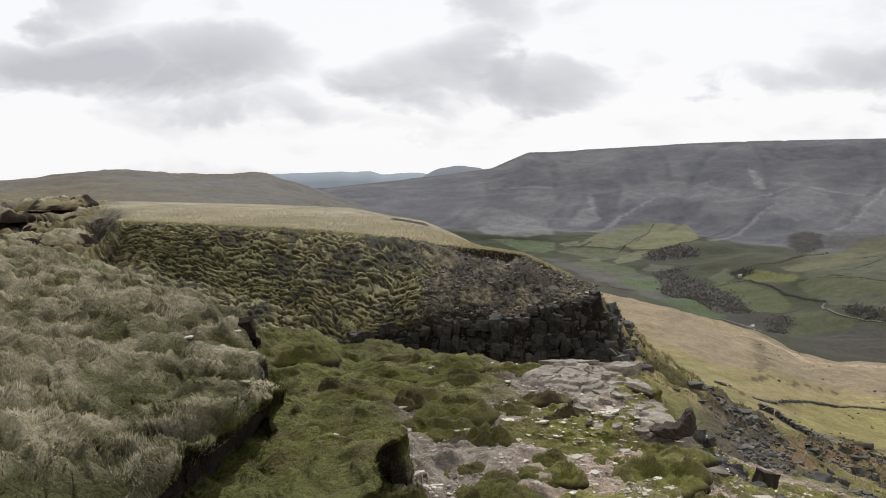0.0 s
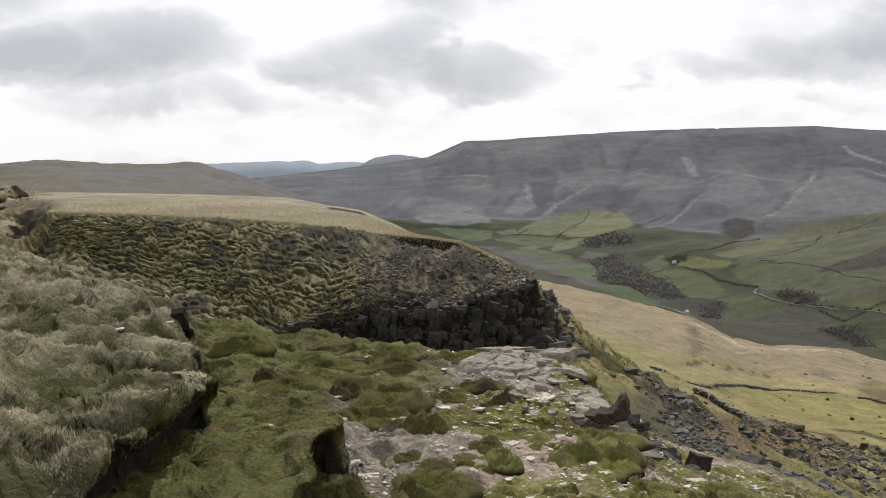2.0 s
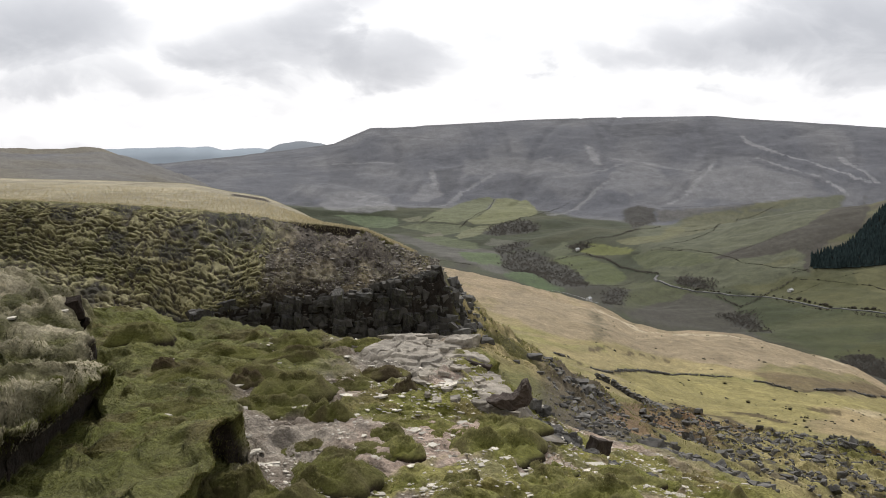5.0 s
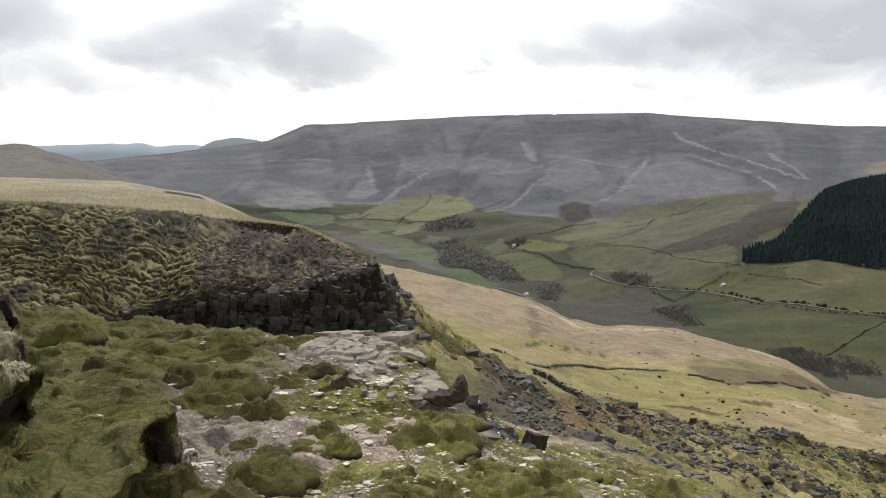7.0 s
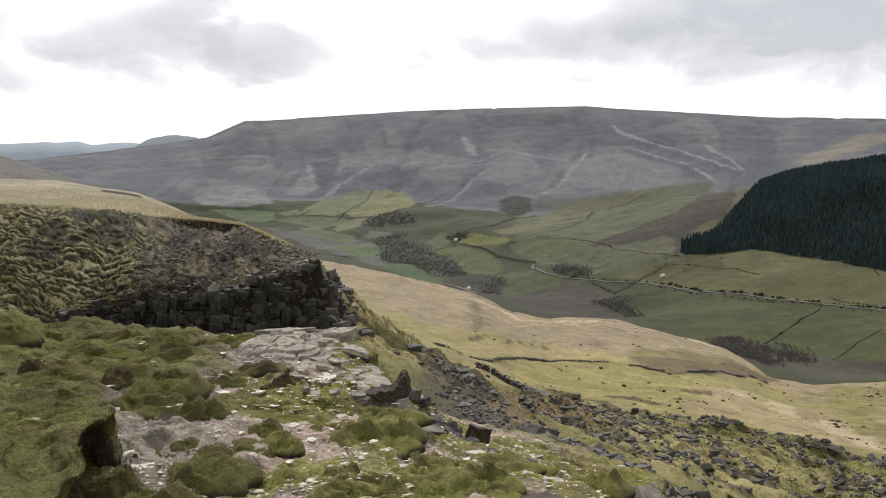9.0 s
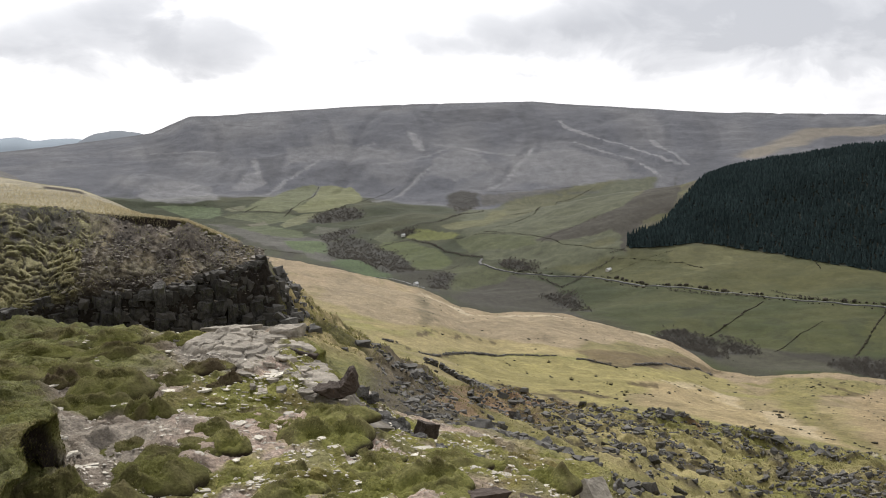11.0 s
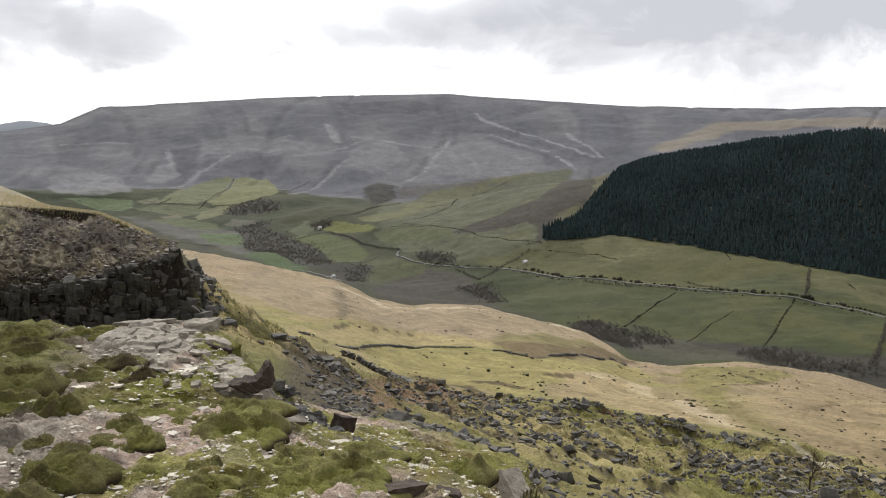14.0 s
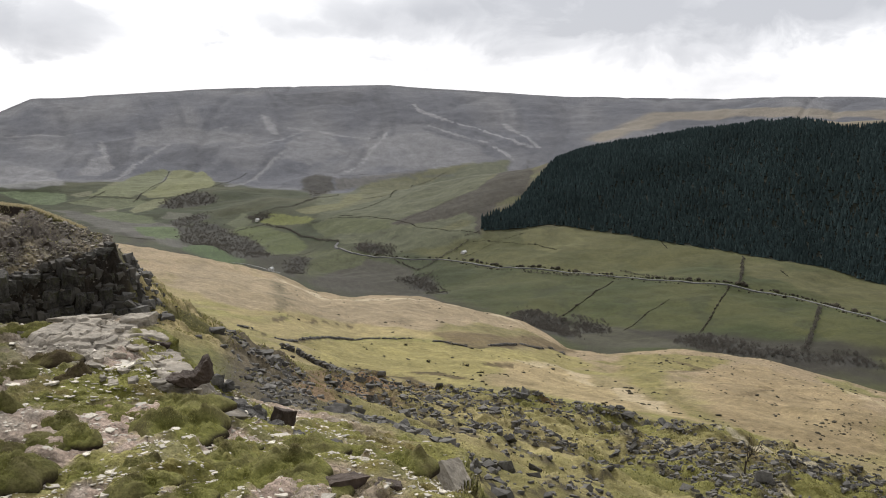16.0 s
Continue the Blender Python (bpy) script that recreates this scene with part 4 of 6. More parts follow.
dark_rock = vary(material("weathered_cliff_stone", rough=0.92, spec=0.2), (0.054, 0.050, 0.045), (2.5, 11.0), (0.55, 0.5), 1.0, 8.0, 0.08, objects=True, tint=((0.050, 0.054, 0.022), 1.8, 0.75))
scree_rock = vary(material("scree_stone", rough=0.9, spec=0.25), (0.105, 0.099, 0.090), (1.5, 9.0), (0.45, 0.35), 0.6, 14.0, 0.03, island=True)
outcrop_rock = vary(material("outcrop_gritstone", rough=0.88, spec=0.25), (0.290, 0.258, 0.212), (2.5, 14.0), (0.40, 0.30), 1.0, 20.0, 0.03, objects=True, tint=((0.13, 0.115, 0.085), 5.0, 0.55))
rust_rock = vary(material("iron_brown_gritstone", rough=0.9, spec=0.2), (0.060, 0.045, 0.036), (4.0, 20.0), (0.3, 0.25), 0.8, 30.0, 0.015, objects=True)
moss_mat = vary(material("moss_cushion", rough=1.0, spec=0.05), "cover", (5.0, 60.0), (0.30, 0.35), 0.9, 90.0, 0.012)
hedge_mat = vary(material("bare_hawthorn", rough=1.0, spec=0.05), (0.060, 0.054, 0.040), (0.08, 0.6), (0.3, 0.3), island=True)
wood_mat = vary(material("leafless_wood", rough=1.0, spec=0.05), (0.092, 0.085, 0.074), (0.02, 0.3), (0.2, 0.1), island=True)
let_light_through(wood_mat, 0.5)
# spruce green paled and blued for distance haze
spruce_mat = vary(material("spruce_needles", rough=1.0, spec=0.05), (0.034, 0.050, 0.050), (0.01, 0.25), (0.25, 0.15), island=True)
bark_mat = vary(material("grey_bark", (0.06, 0.05, 0.04)), (0.055, 0.045, 0.036), (8.0,), (0.3,))
road_mat = vary(material("road_tarmac", rough=0.9), (0.120, 0.118, 0.114), (0.05, 0.4), (0.2, 0.2))
water_mat = material("river_water", (0.10, 0.10, 0.09), 0.3, 0.4)
render_mat = vary(material("white_render", rough=0.9), (0.72, 0.70, 0.66), (0.6,), (0.08,))
slate_mat = vary(material("pale_slate", rough=0.7), (0.55, 0.55, 0.55), (0.5,), (0.1,))
glass_mat = material("dark_window", (0.03, 0.03, 0.035), 0.15, 0.5)
# both far hills have the distance haze in their base colour
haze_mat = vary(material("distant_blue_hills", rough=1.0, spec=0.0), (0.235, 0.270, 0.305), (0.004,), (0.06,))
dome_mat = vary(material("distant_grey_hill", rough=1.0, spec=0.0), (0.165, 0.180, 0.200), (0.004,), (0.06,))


# ---------------------------------------------------------------- mesh helpers
def raw_mesh(name, co, faces, mat, colours=None, smooth=False):
    """A mesh from an array of points and one array of equal faces."""
    me = bpy.data.meshes.new(name)
    co, faces = np.asarray(co, float), np.asarray(faces, int)
    me.vertices.add(len(co))
    me.vertices.foreach_set("co", co.ravel())
    me.loops.add(faces.size)
    me.loops.foreach_set("vertex_index", faces.ravel())
    me.polygons.add(len(faces))
    me.polygons.foreach_set("loop_start", np.arange(0, faces.size, faces.shape[1]))
    me.polygons.foreach_set("use_smooth", np.full(len(faces), smooth))
    if colours is not None:
        layer = me.attributes.new("cover", "FLOAT_COLOR", "POINT")
        layer.data.foreach_set("color", np.concatenate([colours, np.ones((len(co), 1))], 1).ravel())
    me.update(calc_edges=True)
    me.materials.append(mat)
    return me


def bm_mesh(name, bm, mat, smooth=False):
    me = bpy.data.meshes.new(name)
    bm.to_mesh(me)
    bm.free()
    for p in me.polygons:
        p.use_smooth = smooth
    me.materials.append(mat)
    return me


def part(name, me, parent, label=""):
    ob = new(name, me)
    ob.parent = parent
    if label:
        tagged(ob, label)
    return ob


def hull_stone(rng, sx, sy, sz, points=16, blocky=0.5):
    """An angular stone: the hull of random points in a rounded box, as triangles."""
    bm = bmesh.new()
    for _ in range(points):
        v = rng.uniform(-1, 1, 3)
        v = v / max(np.abs(v).max(), 1e-6) * blocky + v / np.linalg.norm(v) * (1 - blocky)
        bm.verts.new((v[0] * sx, v[1] * sy, v[2] * sz))
    out = bmesh.ops.convex_hull(bm, input=bm.verts)
    bmesh.ops.delete(bm, geom=[g for g in out["geom_interior"] if isinstance(g, bmesh.types.BMVert)], context="VERTS")
    bmesh.ops.triangulate(bm, faces=bm.faces)
    return bm


def slab_stone(rng, sx, sy, sz, sides=7):
    """A flat split stone: a broken outline, a chipped upper edge and a slightly tilted top."""
    bm = bmesh.new()
    turn = rng.uniform(0, 6.28)
    ang = np.sort(np.linspace(0, 2 * np.pi, sides, endpoint=False) + rng.uniform(-0.9, 0.9, sides) * 2.2 / sides) + turn
    rad = rng.uniform(0.66, 1.0, sides)
    tilt = rng.uniform(-0.25, 0.25, 2)
    rings = []
    for zz, k in ((-1, 0.94), (0.6, 1.0), (1.0, 0.94)):
        ring = []
        for a, r in zip(ang, rad):
            px, py = math.cos(a) * r * k, math.sin(a) * r * k
            up_ = zz + (tilt[0] * px + tilt[1] * py + rng.uniform(-0.12, 0.12)) * (zz > 0)
            ring.append(bm.verts.new((px * sx, py * sy, up_ * sz)))
        rings.append(ring)
    for lo, hi in zip(rings[:-1], rings[1:]):
        for i in range(sides):
            bm.faces.new((lo[i], lo[(i + 1) % sides], hi[(i + 1) % sides], hi[i]))
    bm.faces.new(rings[-1])
    bm.faces.new(rings[0][::-1])
    bmesh.ops.recalc_face_normals(bm, faces=bm.faces)
    bmesh.ops.triangulate(bm, faces=[f for f in bm.faces if len(f.verts) > 4])
    return bm


def block_stone(rng, sx, sy, sz, skew=0.28, chip=0.22):
    """A jointed block broken from its bed: a skewed box with chipped corners, as triangles."""
    bm = bmesh.new()
    lean_ = rng.uniform(-0.25, 0.25, 2)
    for corner in ((i % 2 * 2 - 1, i // 2 % 2 * 2 - 1, i // 4 * 2 - 1) for i in range(8)):
        c = np.array(corner) * (1 - rng.uniform(0, skew, 3))
        for _ in range(2):
            v = c * (1 - rng.uniform(0, chip, 3) * (rng.uniform(0, 1, 3) < 0.6))
            bm.verts.new(((v[0] + lean_[0] * v[2]) * sx, (v[1] + lean_[1] * v[2]) * sy, v[2] * sz))
    out = bmesh.ops.convex_hull(bm, input=bm.verts)
    bmesh.ops.delete(bm, geom=[g for g in out["geom_interior"] if isinstance(g, bmesh.types.BMVert)], context="VERTS")
    bmesh.ops.triangulate(bm, faces=bm.faces)
    return bm


def jointed_block(rng, sx, sy, sz):
    """A cliff block: worn corners, a few cracks and an uneven face."""
    bm = bmesh.new()
    bmesh.ops.create_cube(bm, size=2.0)
    bmesh.ops.subdivide_edges(bm, edges=bm.edges[:], cuts=2, use_grid_fill=True)
    shift, skew_ = Vector(rng.uniform(-50, 50, 3)), rng.uniform(-0.18, 0.18, 4)
    for v in bm.verts:
        c = v.co.copy()
        c = c.lerp(c.normalized() * 1.25, 0.22)
        c.x += skew_[0] * c.z + skew_[1] * c.y
        c.z += skew_[2] * c.x + skew_[3] * c.y
        c += Vector((noise.noise(c * 1.1 + shift), noise.noise(c * 1.1 - shift), noise.noise(c * 1.3 + shift * 2))) * 0.26
        v.co = Vector((c.x * sx, c.y * sy, c.z * sz))
    bmesh.ops.triangulate(bm, faces=bm.faces)
    return bm


def arrays_of(bm):
    bmesh.ops.triangulate(bm, faces=bm.faces)
    bm.verts.index_update()
    co = np.array([v.co[:] for v in bm.verts])
    fa = np.array([[v.index for v in f.verts] for f in bm.faces])
    bm.free()
    return co, fa


def joined(name, kinds, places, mat, colours=None, smooth=False):
    """Many small bodies in one mesh. places: kind, x, y, z, (sx, sy, sz), turn about z, lean."""
    cos, fas, cls, at = [], [], [], 0
    for n, (k, px, py, pz, size, turn, lean) in enumerate(places):
        co, fa = kinds[k]
        c, s_ = math.cos(turn), math.sin(turn)
        cl, sl = math.cos(lean), math.sin(lean)
        p = co * np.asarray(size)
        p = np.stack([p[:, 0], p[:, 1] * cl - p[:, 2] * sl, p[:, 1] * sl + p[:, 2] * cl], 1)
        p = np.stack([p[:, 0] * c - p[:, 1] * s_ + px, p[:, 0] * s_ + p[:, 1] * c + py, p[:, 2] + pz], 1)
        cos.append(p)
        fas.append(fa + at)
        at += len(co)
        if colours is not None:
            cls.append(np.repeat(colours[n][None], len(co), 0))
    return raw_mesh(name, np.concatenate(cos), np.concatenate(fas), mat, np.concatenate(cls) if colours is not None else None, smooth)


# ---------------------------------------------------------------- the ground sheet
def ground_sheet():
    rest = np.linspace(VIEW[-1], VIEW[0] + 360, 26)[1:-1]
    k = ((rest - VIEW[-1]) / (360 + VIEW[0] - VIEW[-1]))[None, :]
    d2, z2 = dist[:, -1:] * (1 - k) + dist[:, :1] * k, z[:, -1:] * (1 - k) + z[:, :1] * k
    # behind the eye the moor runs on, level and rough
    flat = np.sin(np.pi * k) ** 0.35
    z2 = z2 * (1 - flat) + flat * (0.012 * d2 * (d2 < 4000) + 0.05 * np.minimum(d2, 60))
    a = np.radians(rest)[None, :]
    wild = np.clip(0.5 + 0.8 * fractal(d2 * np.sin(a) / 2.3, d2 * np.cos(a) / 2.3, 5, 191), 0, 1)
    gx, gy = np.concatenate([x, d2 * np.sin(a)], 1), np.concatenate([y, d2 * np.cos(a)], 1)
    gz = np.concatenate([z, z2], 1)
    rest_cover = mix(cover[:, -1:] * (1 - k[..., None]) + cover[:, :1] * k[..., None], mix(BENT, STRAW * 0.7, wild), flat + 0 * d2)
    gc = np.concatenate([cover, rest_cover], 1)
    rows, cols = gx.shape
    # coarser columns where the land needs no finer ones; the rows shared by two bands follow the coarser one
    edges = np.searchsorted(VIEW, [-17.5 + 1e-6, 8.5 - 1e-6])

    def pick(*strides):
        runs = [np.arange(a_, b_, n) for a_, b_, n in zip((0, edges[0], edges[1]), (edges[0], edges[1], len(VIEW)), strides)]
        return np.unique(np.concatenate(runs + [[len(VIEW) - 1], np.arange(len(VIEW), cols)]))

    bands = [(0, ROW["rim"], pick(1, 2, 2)), (ROW["rim"], ROW["bluff_back"], pick(1, 1, 2)), (ROW["bluff_back"], rows - 1, pick(2, 2, 1))]
    for (_, r, one), (_, _, two) in zip(bands[:-1], bands[1:]):
        both, every = np.intersect1d(one, two), np.arange(cols)
        for g in (gx, gy, gz):
            g[r] = np.interp(every, both, g[r, both])
    i = np.arange(rows * cols).reshape(rows, cols)
    quads = []
    for r0, r1, pickd in bands:
        b_ = np.concatenate([i[r0:r1 + 1][:, pickd], i[r0:r1 + 1, :1]], 1)
        quads.append(np.stack([b_[:-1, :-1], b_[1:, :-1], b_[1:, 1:], b_[:-1, 1:]], -1).reshape(-1, 4)[:, ::-1])
    used, quads = np.unique(np.concatenate(quads), return_inverse=True)
    return raw_mesh("ground", np.stack([gx, gy, gz], -1).reshape(-1, 3)[used], quads.reshape(-1, 4), ground_mat, gc.reshape(-1, 3)[used], True)


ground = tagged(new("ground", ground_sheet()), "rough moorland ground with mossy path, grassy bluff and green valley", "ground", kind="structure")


# ---------------------------------------------------------------- distance
def far_hill(name, mat, r, heads, depth=-120.0):
    """A long rounded hill far off: bearing and angle of its skyline, falling away to both sides."""
    b = np.linspace(heads[0][0], heads[-1][0], 160)
    top_ = r * np.tan(np.radians(np.interp(b, [h[0] for h in heads], [h[1] for h in heads]))) + EYE
    top_ = top_ + 2.0 * fractal(b * 1.4, b * 0, 4, 201)
    a = np.radians(b)
    rows_ = [(r - 260, depth), (r - 120, None), (r, None), (r + 90, depth)]
    co = []
    for i, (rr, h) in enumerate(rows_):
        hz = np.full_like(b, depth) if h is not None else (top_ if i == 2 else depth + (top_ - depth) * 0.62)
        co.append(np.stack([rr * np.sin(a), rr * np.cos(a), hz], 1))
    co = np.concatenate(co)
    i = np.arange(len(co)).reshape(4, -1)
    quads = np.stack([i[:-1, :-1], i[:-1, 1:], i[1:, 1:], i[1:, :-1]], -1).reshape(-1, 4)
    return new(name, raw_mesh(name, co, quads, mat, None, True))


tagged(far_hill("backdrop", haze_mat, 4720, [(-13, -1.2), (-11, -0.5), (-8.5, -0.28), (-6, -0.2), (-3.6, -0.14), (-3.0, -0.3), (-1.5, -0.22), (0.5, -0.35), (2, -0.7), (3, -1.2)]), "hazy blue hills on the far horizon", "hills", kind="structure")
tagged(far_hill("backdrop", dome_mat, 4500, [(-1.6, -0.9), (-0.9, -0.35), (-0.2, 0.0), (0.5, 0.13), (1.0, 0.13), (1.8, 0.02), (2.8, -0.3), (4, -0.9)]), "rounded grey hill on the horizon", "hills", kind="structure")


# ---------------------------------------------------------------- the valley
rng = np.random.default_rng(7)
LOW = []
for _ in range(8):
    bm = bmesh.new()
    bmesh.ops.create_icosphere(bm, subdivisions=1, radius=1.0)
    for v in bm.verts:
        v.co *= 1 + rng.uniform(-0.3, 0.3)
    LOW.append(arrays_of(bm))


def along(points, gap, jitter):
    out = []
    for (ax, ay), (bx, by) in zip(points[:-1], points[1:]):
        n = max(1, int(math.hypot(bx - ax, by - ay) / gap))
        for i in range(n):
            t = (i + rng.uniform(0, 1)) / n
            out.append((ax + (bx - ax) * t + rng.normal(0, jitter), ay + (by - ay) * t + rng.normal(0, jitter)))
    return np.array(out)


def hedge(label, points, gap=3.0, size=2.0, jitter=1.0, gaps=0.15, name="hedge"):
    p = along(points, gap * 0.55, jitter * 0.7)
    p = p[rng.uniform(0, 1, len(p)) > gaps]
    h = ground_at(p[:, 0], p[:, 1])
    places = []
    for (px, py), pz in zip(p, h):
        s_ = (0.78 if py < 1300 else 0.50) * size * rng.gamma(4, 0.2)
        places.append((rng.integers(8), px, py, pz + s_ * 0.45, (s_ * 1.2, s_, s_ * rng.uniform(0.7, 1.1)), rng.uniform(0, 6.3), 0))
    return tagged(new(name, joined(name, LOW, places, hedge_mat)), label, name, kind="stuff")


ROAD = [(519, 1559), (508, 1545), (510, 1482), (528, 1442), (544, 1394), (574, 1338), (600, 1293), (620, 1223), (661, 1158), (691, 1105), (723, 1021), (754, 965), (777, 933), (792, 883), (784, 835), (780, 783), (770, 730)]
RIVER = [(333, 1490), (361, 1479), (382, 1444), (381, 1366), (397, 1273), (430, 1206), (460, 1150), (479, 1070), (498, 1030), (505, 957), (510, 900), (541, 845), (559, 789), (590, 755), (617, 718), (643, 682)]


def ribbon(name, points, width, mat, rise):
    p = np.array(points, float)
    seg = np.r_[0, np.cumsum(np.hypot(*np.diff(p, axis=0).T))]
    t = np.arange(0, seg[-1], 6.0)
    px, py = np.interp(t, seg, p[:, 0]), np.interp(t, seg, p[:, 1])
    ker = np.ones(7) / 7
    px[3:-3], py[3:-3] = np.convolve(px, ker, "valid"), np.convolve(py, ker, "valid")
    dx, dy = np.gradient(px), np.gradient(py)
    n = np.hypot(dx, dy)
    nx, ny = -dy / n * width / 2, dx / n * width / 2
    h = np.maximum.reduce([ground_at(px + k * nx, py + k * ny) for k in (-1.3, 0, 1.3)]) + rise
    co = np.concatenate([np.stack([px + k * nx, py + k * ny, h - d], 1) for k, d in ((-1.25, 2.5), (-1, 0), (1, 0), (1.25, 2.5))])
    i = np.arange(len(co)).reshape(4, -1)
    quads = np.stack([i[:-1, :-1], i[1:, :-1], i[1:, 1:], i[:-1, 1:]], -1).reshape(-1, 4)
    return new(name, raw_mesh(name, co, quads, mat))


tagged(ribbon("road", ROAD, 3.0, road_mat, 0.4), "narrow grey valley road between hedges", "road", kind="structure")
tagged(ribbon("water", RIVER[:4], 1.2, water_mat, 0.3), "small pale river in the valley floor", "river", kind="structure")

ROADSIDE = [(px + 6, py + 4) for px, py in ROAD[3:]]
hedge("dark leafless hedge beside the valley road", ROADSIDE, 3.2, 2.0, 1.2, 0.42)
hedge("low dark hedge beside the valley road", [(px - 6, py - 4) for px, py in ROAD[2:]], 4.0, 1.2, 1.0, 0.5)


TWIGS = []
for _ in range(6):
    n_ = 44
    c_ = rng.normal(0, 1, (n_, 3))
    c_ = c_ / np.linalg.norm(c_, axis=1)[:, None] * rng.uniform(0.45, 1.0, (n_, 1)) ** 0.5 * [0.46, 0.46, 0.40] + [0, 0, 0.60]
    spike = c_[:, None] + rng.normal(0, 0.095, (n_, 3, 3)) * [0.8, 0.8, 1.3]
    trunk_ = np.array([[(-0.04, 0, 0), (0.04, 0, 0), (0.0, 0.02, 0.7)], [(0, -0.04, 0), (0, 0.04, 0), (0.02, 0, 0.7)]])
    TWIGS.append((np.concatenate([spike, trunk_]).reshape(-1, 3), np.arange(3 * n_ + 6).reshape(-1, 3)))


def hedge_wall(points, size, label="dark drystone wall and low hedge between green fields"):
    return hedge(label, points, 1.5, size * 0.75, 0.25, 0.06)


def hedge_tree(points, size, label="line of bare hedgerow trees between green fields"):
    p = along(points, size * 0.8, 0.7)
    h = ground_at(p[:, 0], p[:, 1])
    places = []
    for (px, py), pz in zip(p, h):
        s_ = size * rng.uniform(0.7, 1.6)
        places.append((rng.integers(6), px, py, pz - 0.2, (s_, s_, s_ * rng.uniform(0.8, 1.2)), rng.uniform(0, 6.3), 0))
    return tagged(new("hedgerow_trees", joined("hedgerow_trees", TWIGS, places, wood_mat)), label, "trees", kind="stuff")


hedge_wall([(284, 2458), (356, 2380), (387, 2363), (425, 2338), (480, 2356), (529, 2436), (561, 2479), (608, 2575), (662, 2632)], 1.2)
hedge_wall([(496, 2716), (459, 2590), (378, 2403)], 1.2)
hedge_wall([(356, 2380), (324, 2399), (240, 2444)], 1.0)
hedge_wall([(667, 1870), (697, 1814), (714, 1826)], 1.2)
hedge_wall([(595, 1723), (685, 1782), (932, 2289), (1042, 2357)], 1.4)
hedge_wall([(571, 1707), (600, 1635), (607, 1580), (613, 1486), (638, 1408), (653, 1368)], 1.4)
hedge_wall([(636, 1358), (659, 1331), (692, 1283), (698, 1244)], 1.0)
hedge_tree([(445, 1876), (503, 1893), (514, 1829), (509, 1717), (514, 1643), (521, 1559)], 2.6)
hedge_wall([(538, 1764), (587, 1648)], 1.2)
hedge_tree([(501, 2001), (503, 1949)], 2.0)
hedge_tree([(510, 1995), (568, 1945), (632, 2018), (690, 2060)], 2.6)
hedge_wall([(565, 995), (618, 1035), (681, 1085)], 1.2)
hedge_wall([(629, 853), (688, 911), (748, 968)], 1.2)
hedge_tree([(765, 971), (810, 1026), (846, 1071)], 2.6)
hedge_tree([(649, 738), (705, 792), (776, 863)], 3.2)
hedge_wall([(575, 897), (623, 937), (675, 969)], 0.8)
hedge_wall([(251, 1877), (282, 1852), (294, 1806), (310, 1811)], 1.2)
hedge_tree([(342, 1799), (371, 1687), (369, 1575)], 2.2)
hedge_wall([(394, 1547), (450, 1547), (498, 1595)], 1.0)
hedge_tree([(380, 2402), (368, 2366), (356, 2349)], 2.4)
hedge_wall([(185, 2568), (230, 2555), (260, 2522), (284, 2458)], 1.0)
hedge_tree([(318, 2477), (283, 2432)], 2.0)
hedge_wall([(598, 1534), (659, 1555), (699, 1561)], 1.0)
hedge_tree([(623, 1191), (653, 1144), (689, 1098)], 2.2)
hedge_wall([(819, 2445), (909, 2398), (1017, 2395)], 1.0)
hedge_tree([(635, 1382), (655, 1373)], 1.6)
hedge_tree([(539, 1385), (540, 1310), (560, 1322), (595, 1348), (635, 1365)], 2.0)
hedge_wall([(606, 1320), (651, 1329), (701, 1332)], 1.0)
hedge_wall([(845, 1005), (835, 979)], 0.8)
hedge_tree([(714, 1121), (722, 1052), (735, 1009)], 1.6)
hedge_wall([(833, 1241), (797, 1151)], 1.0)


def conifers(count):
    """The plantation: small tiered cones on the flank of the spur."""
    kinds = []
    for _ in range(6):
        co, fa, at = [], [], 0
        for z0, z1, r0 in ((0.10, 0.66, 0.27), (0.45, 1.0, 0.17)):
            n = 5
            a = np.linspace(0, 6.283, n, endpoint=False) + rng.uniform(0, 1)
            rr = r0 * rng.uniform(0.75, 1.2, n)
            co += [(math.cos(q) * k, math.sin(q) * k, z0 + rng.uniform(-0.05, 0.05)) for q, k in zip(a, rr)] + [(0, 0, z1)]
            fa += [(at + i, at + (i + 1) % n, at + n) for i in range(n)]
            at += n + 1
        kinds.append((np.array(co), np.array(fa)))
    gx, gy, gz, gb, gr = scatter(rng, count * 2, ROW["wood_edge"], ROW["spur_crest"] - 0.01, 25.6, 48.8)
    frac = (gr - ROW["wood_edge"]) / COUNTS[K["wood_edge"]]
    keep = (frac < WOOD_TOP(gb)) & (rng.uniform(0, 1, len(gb)) < 0.35 + 0.65 * frac)
    idx = np.where(keep)[0][:count]
    places = []
    for i in idx:
        h = rng.uniform(6.5, 11)
        places.append((rng.integers(6), gx[i], gy[i], gz[i] - 0.5, (h, h, h), rng.uniform(0, 6.3), 0))
    return tagged(new("conifer_plantation", joined("conifer_plantation", kinds, places, spruce_mat)), "dense dark green spruce plantation on a hillside", "plantation", kind="stuff")


conifers(17000)


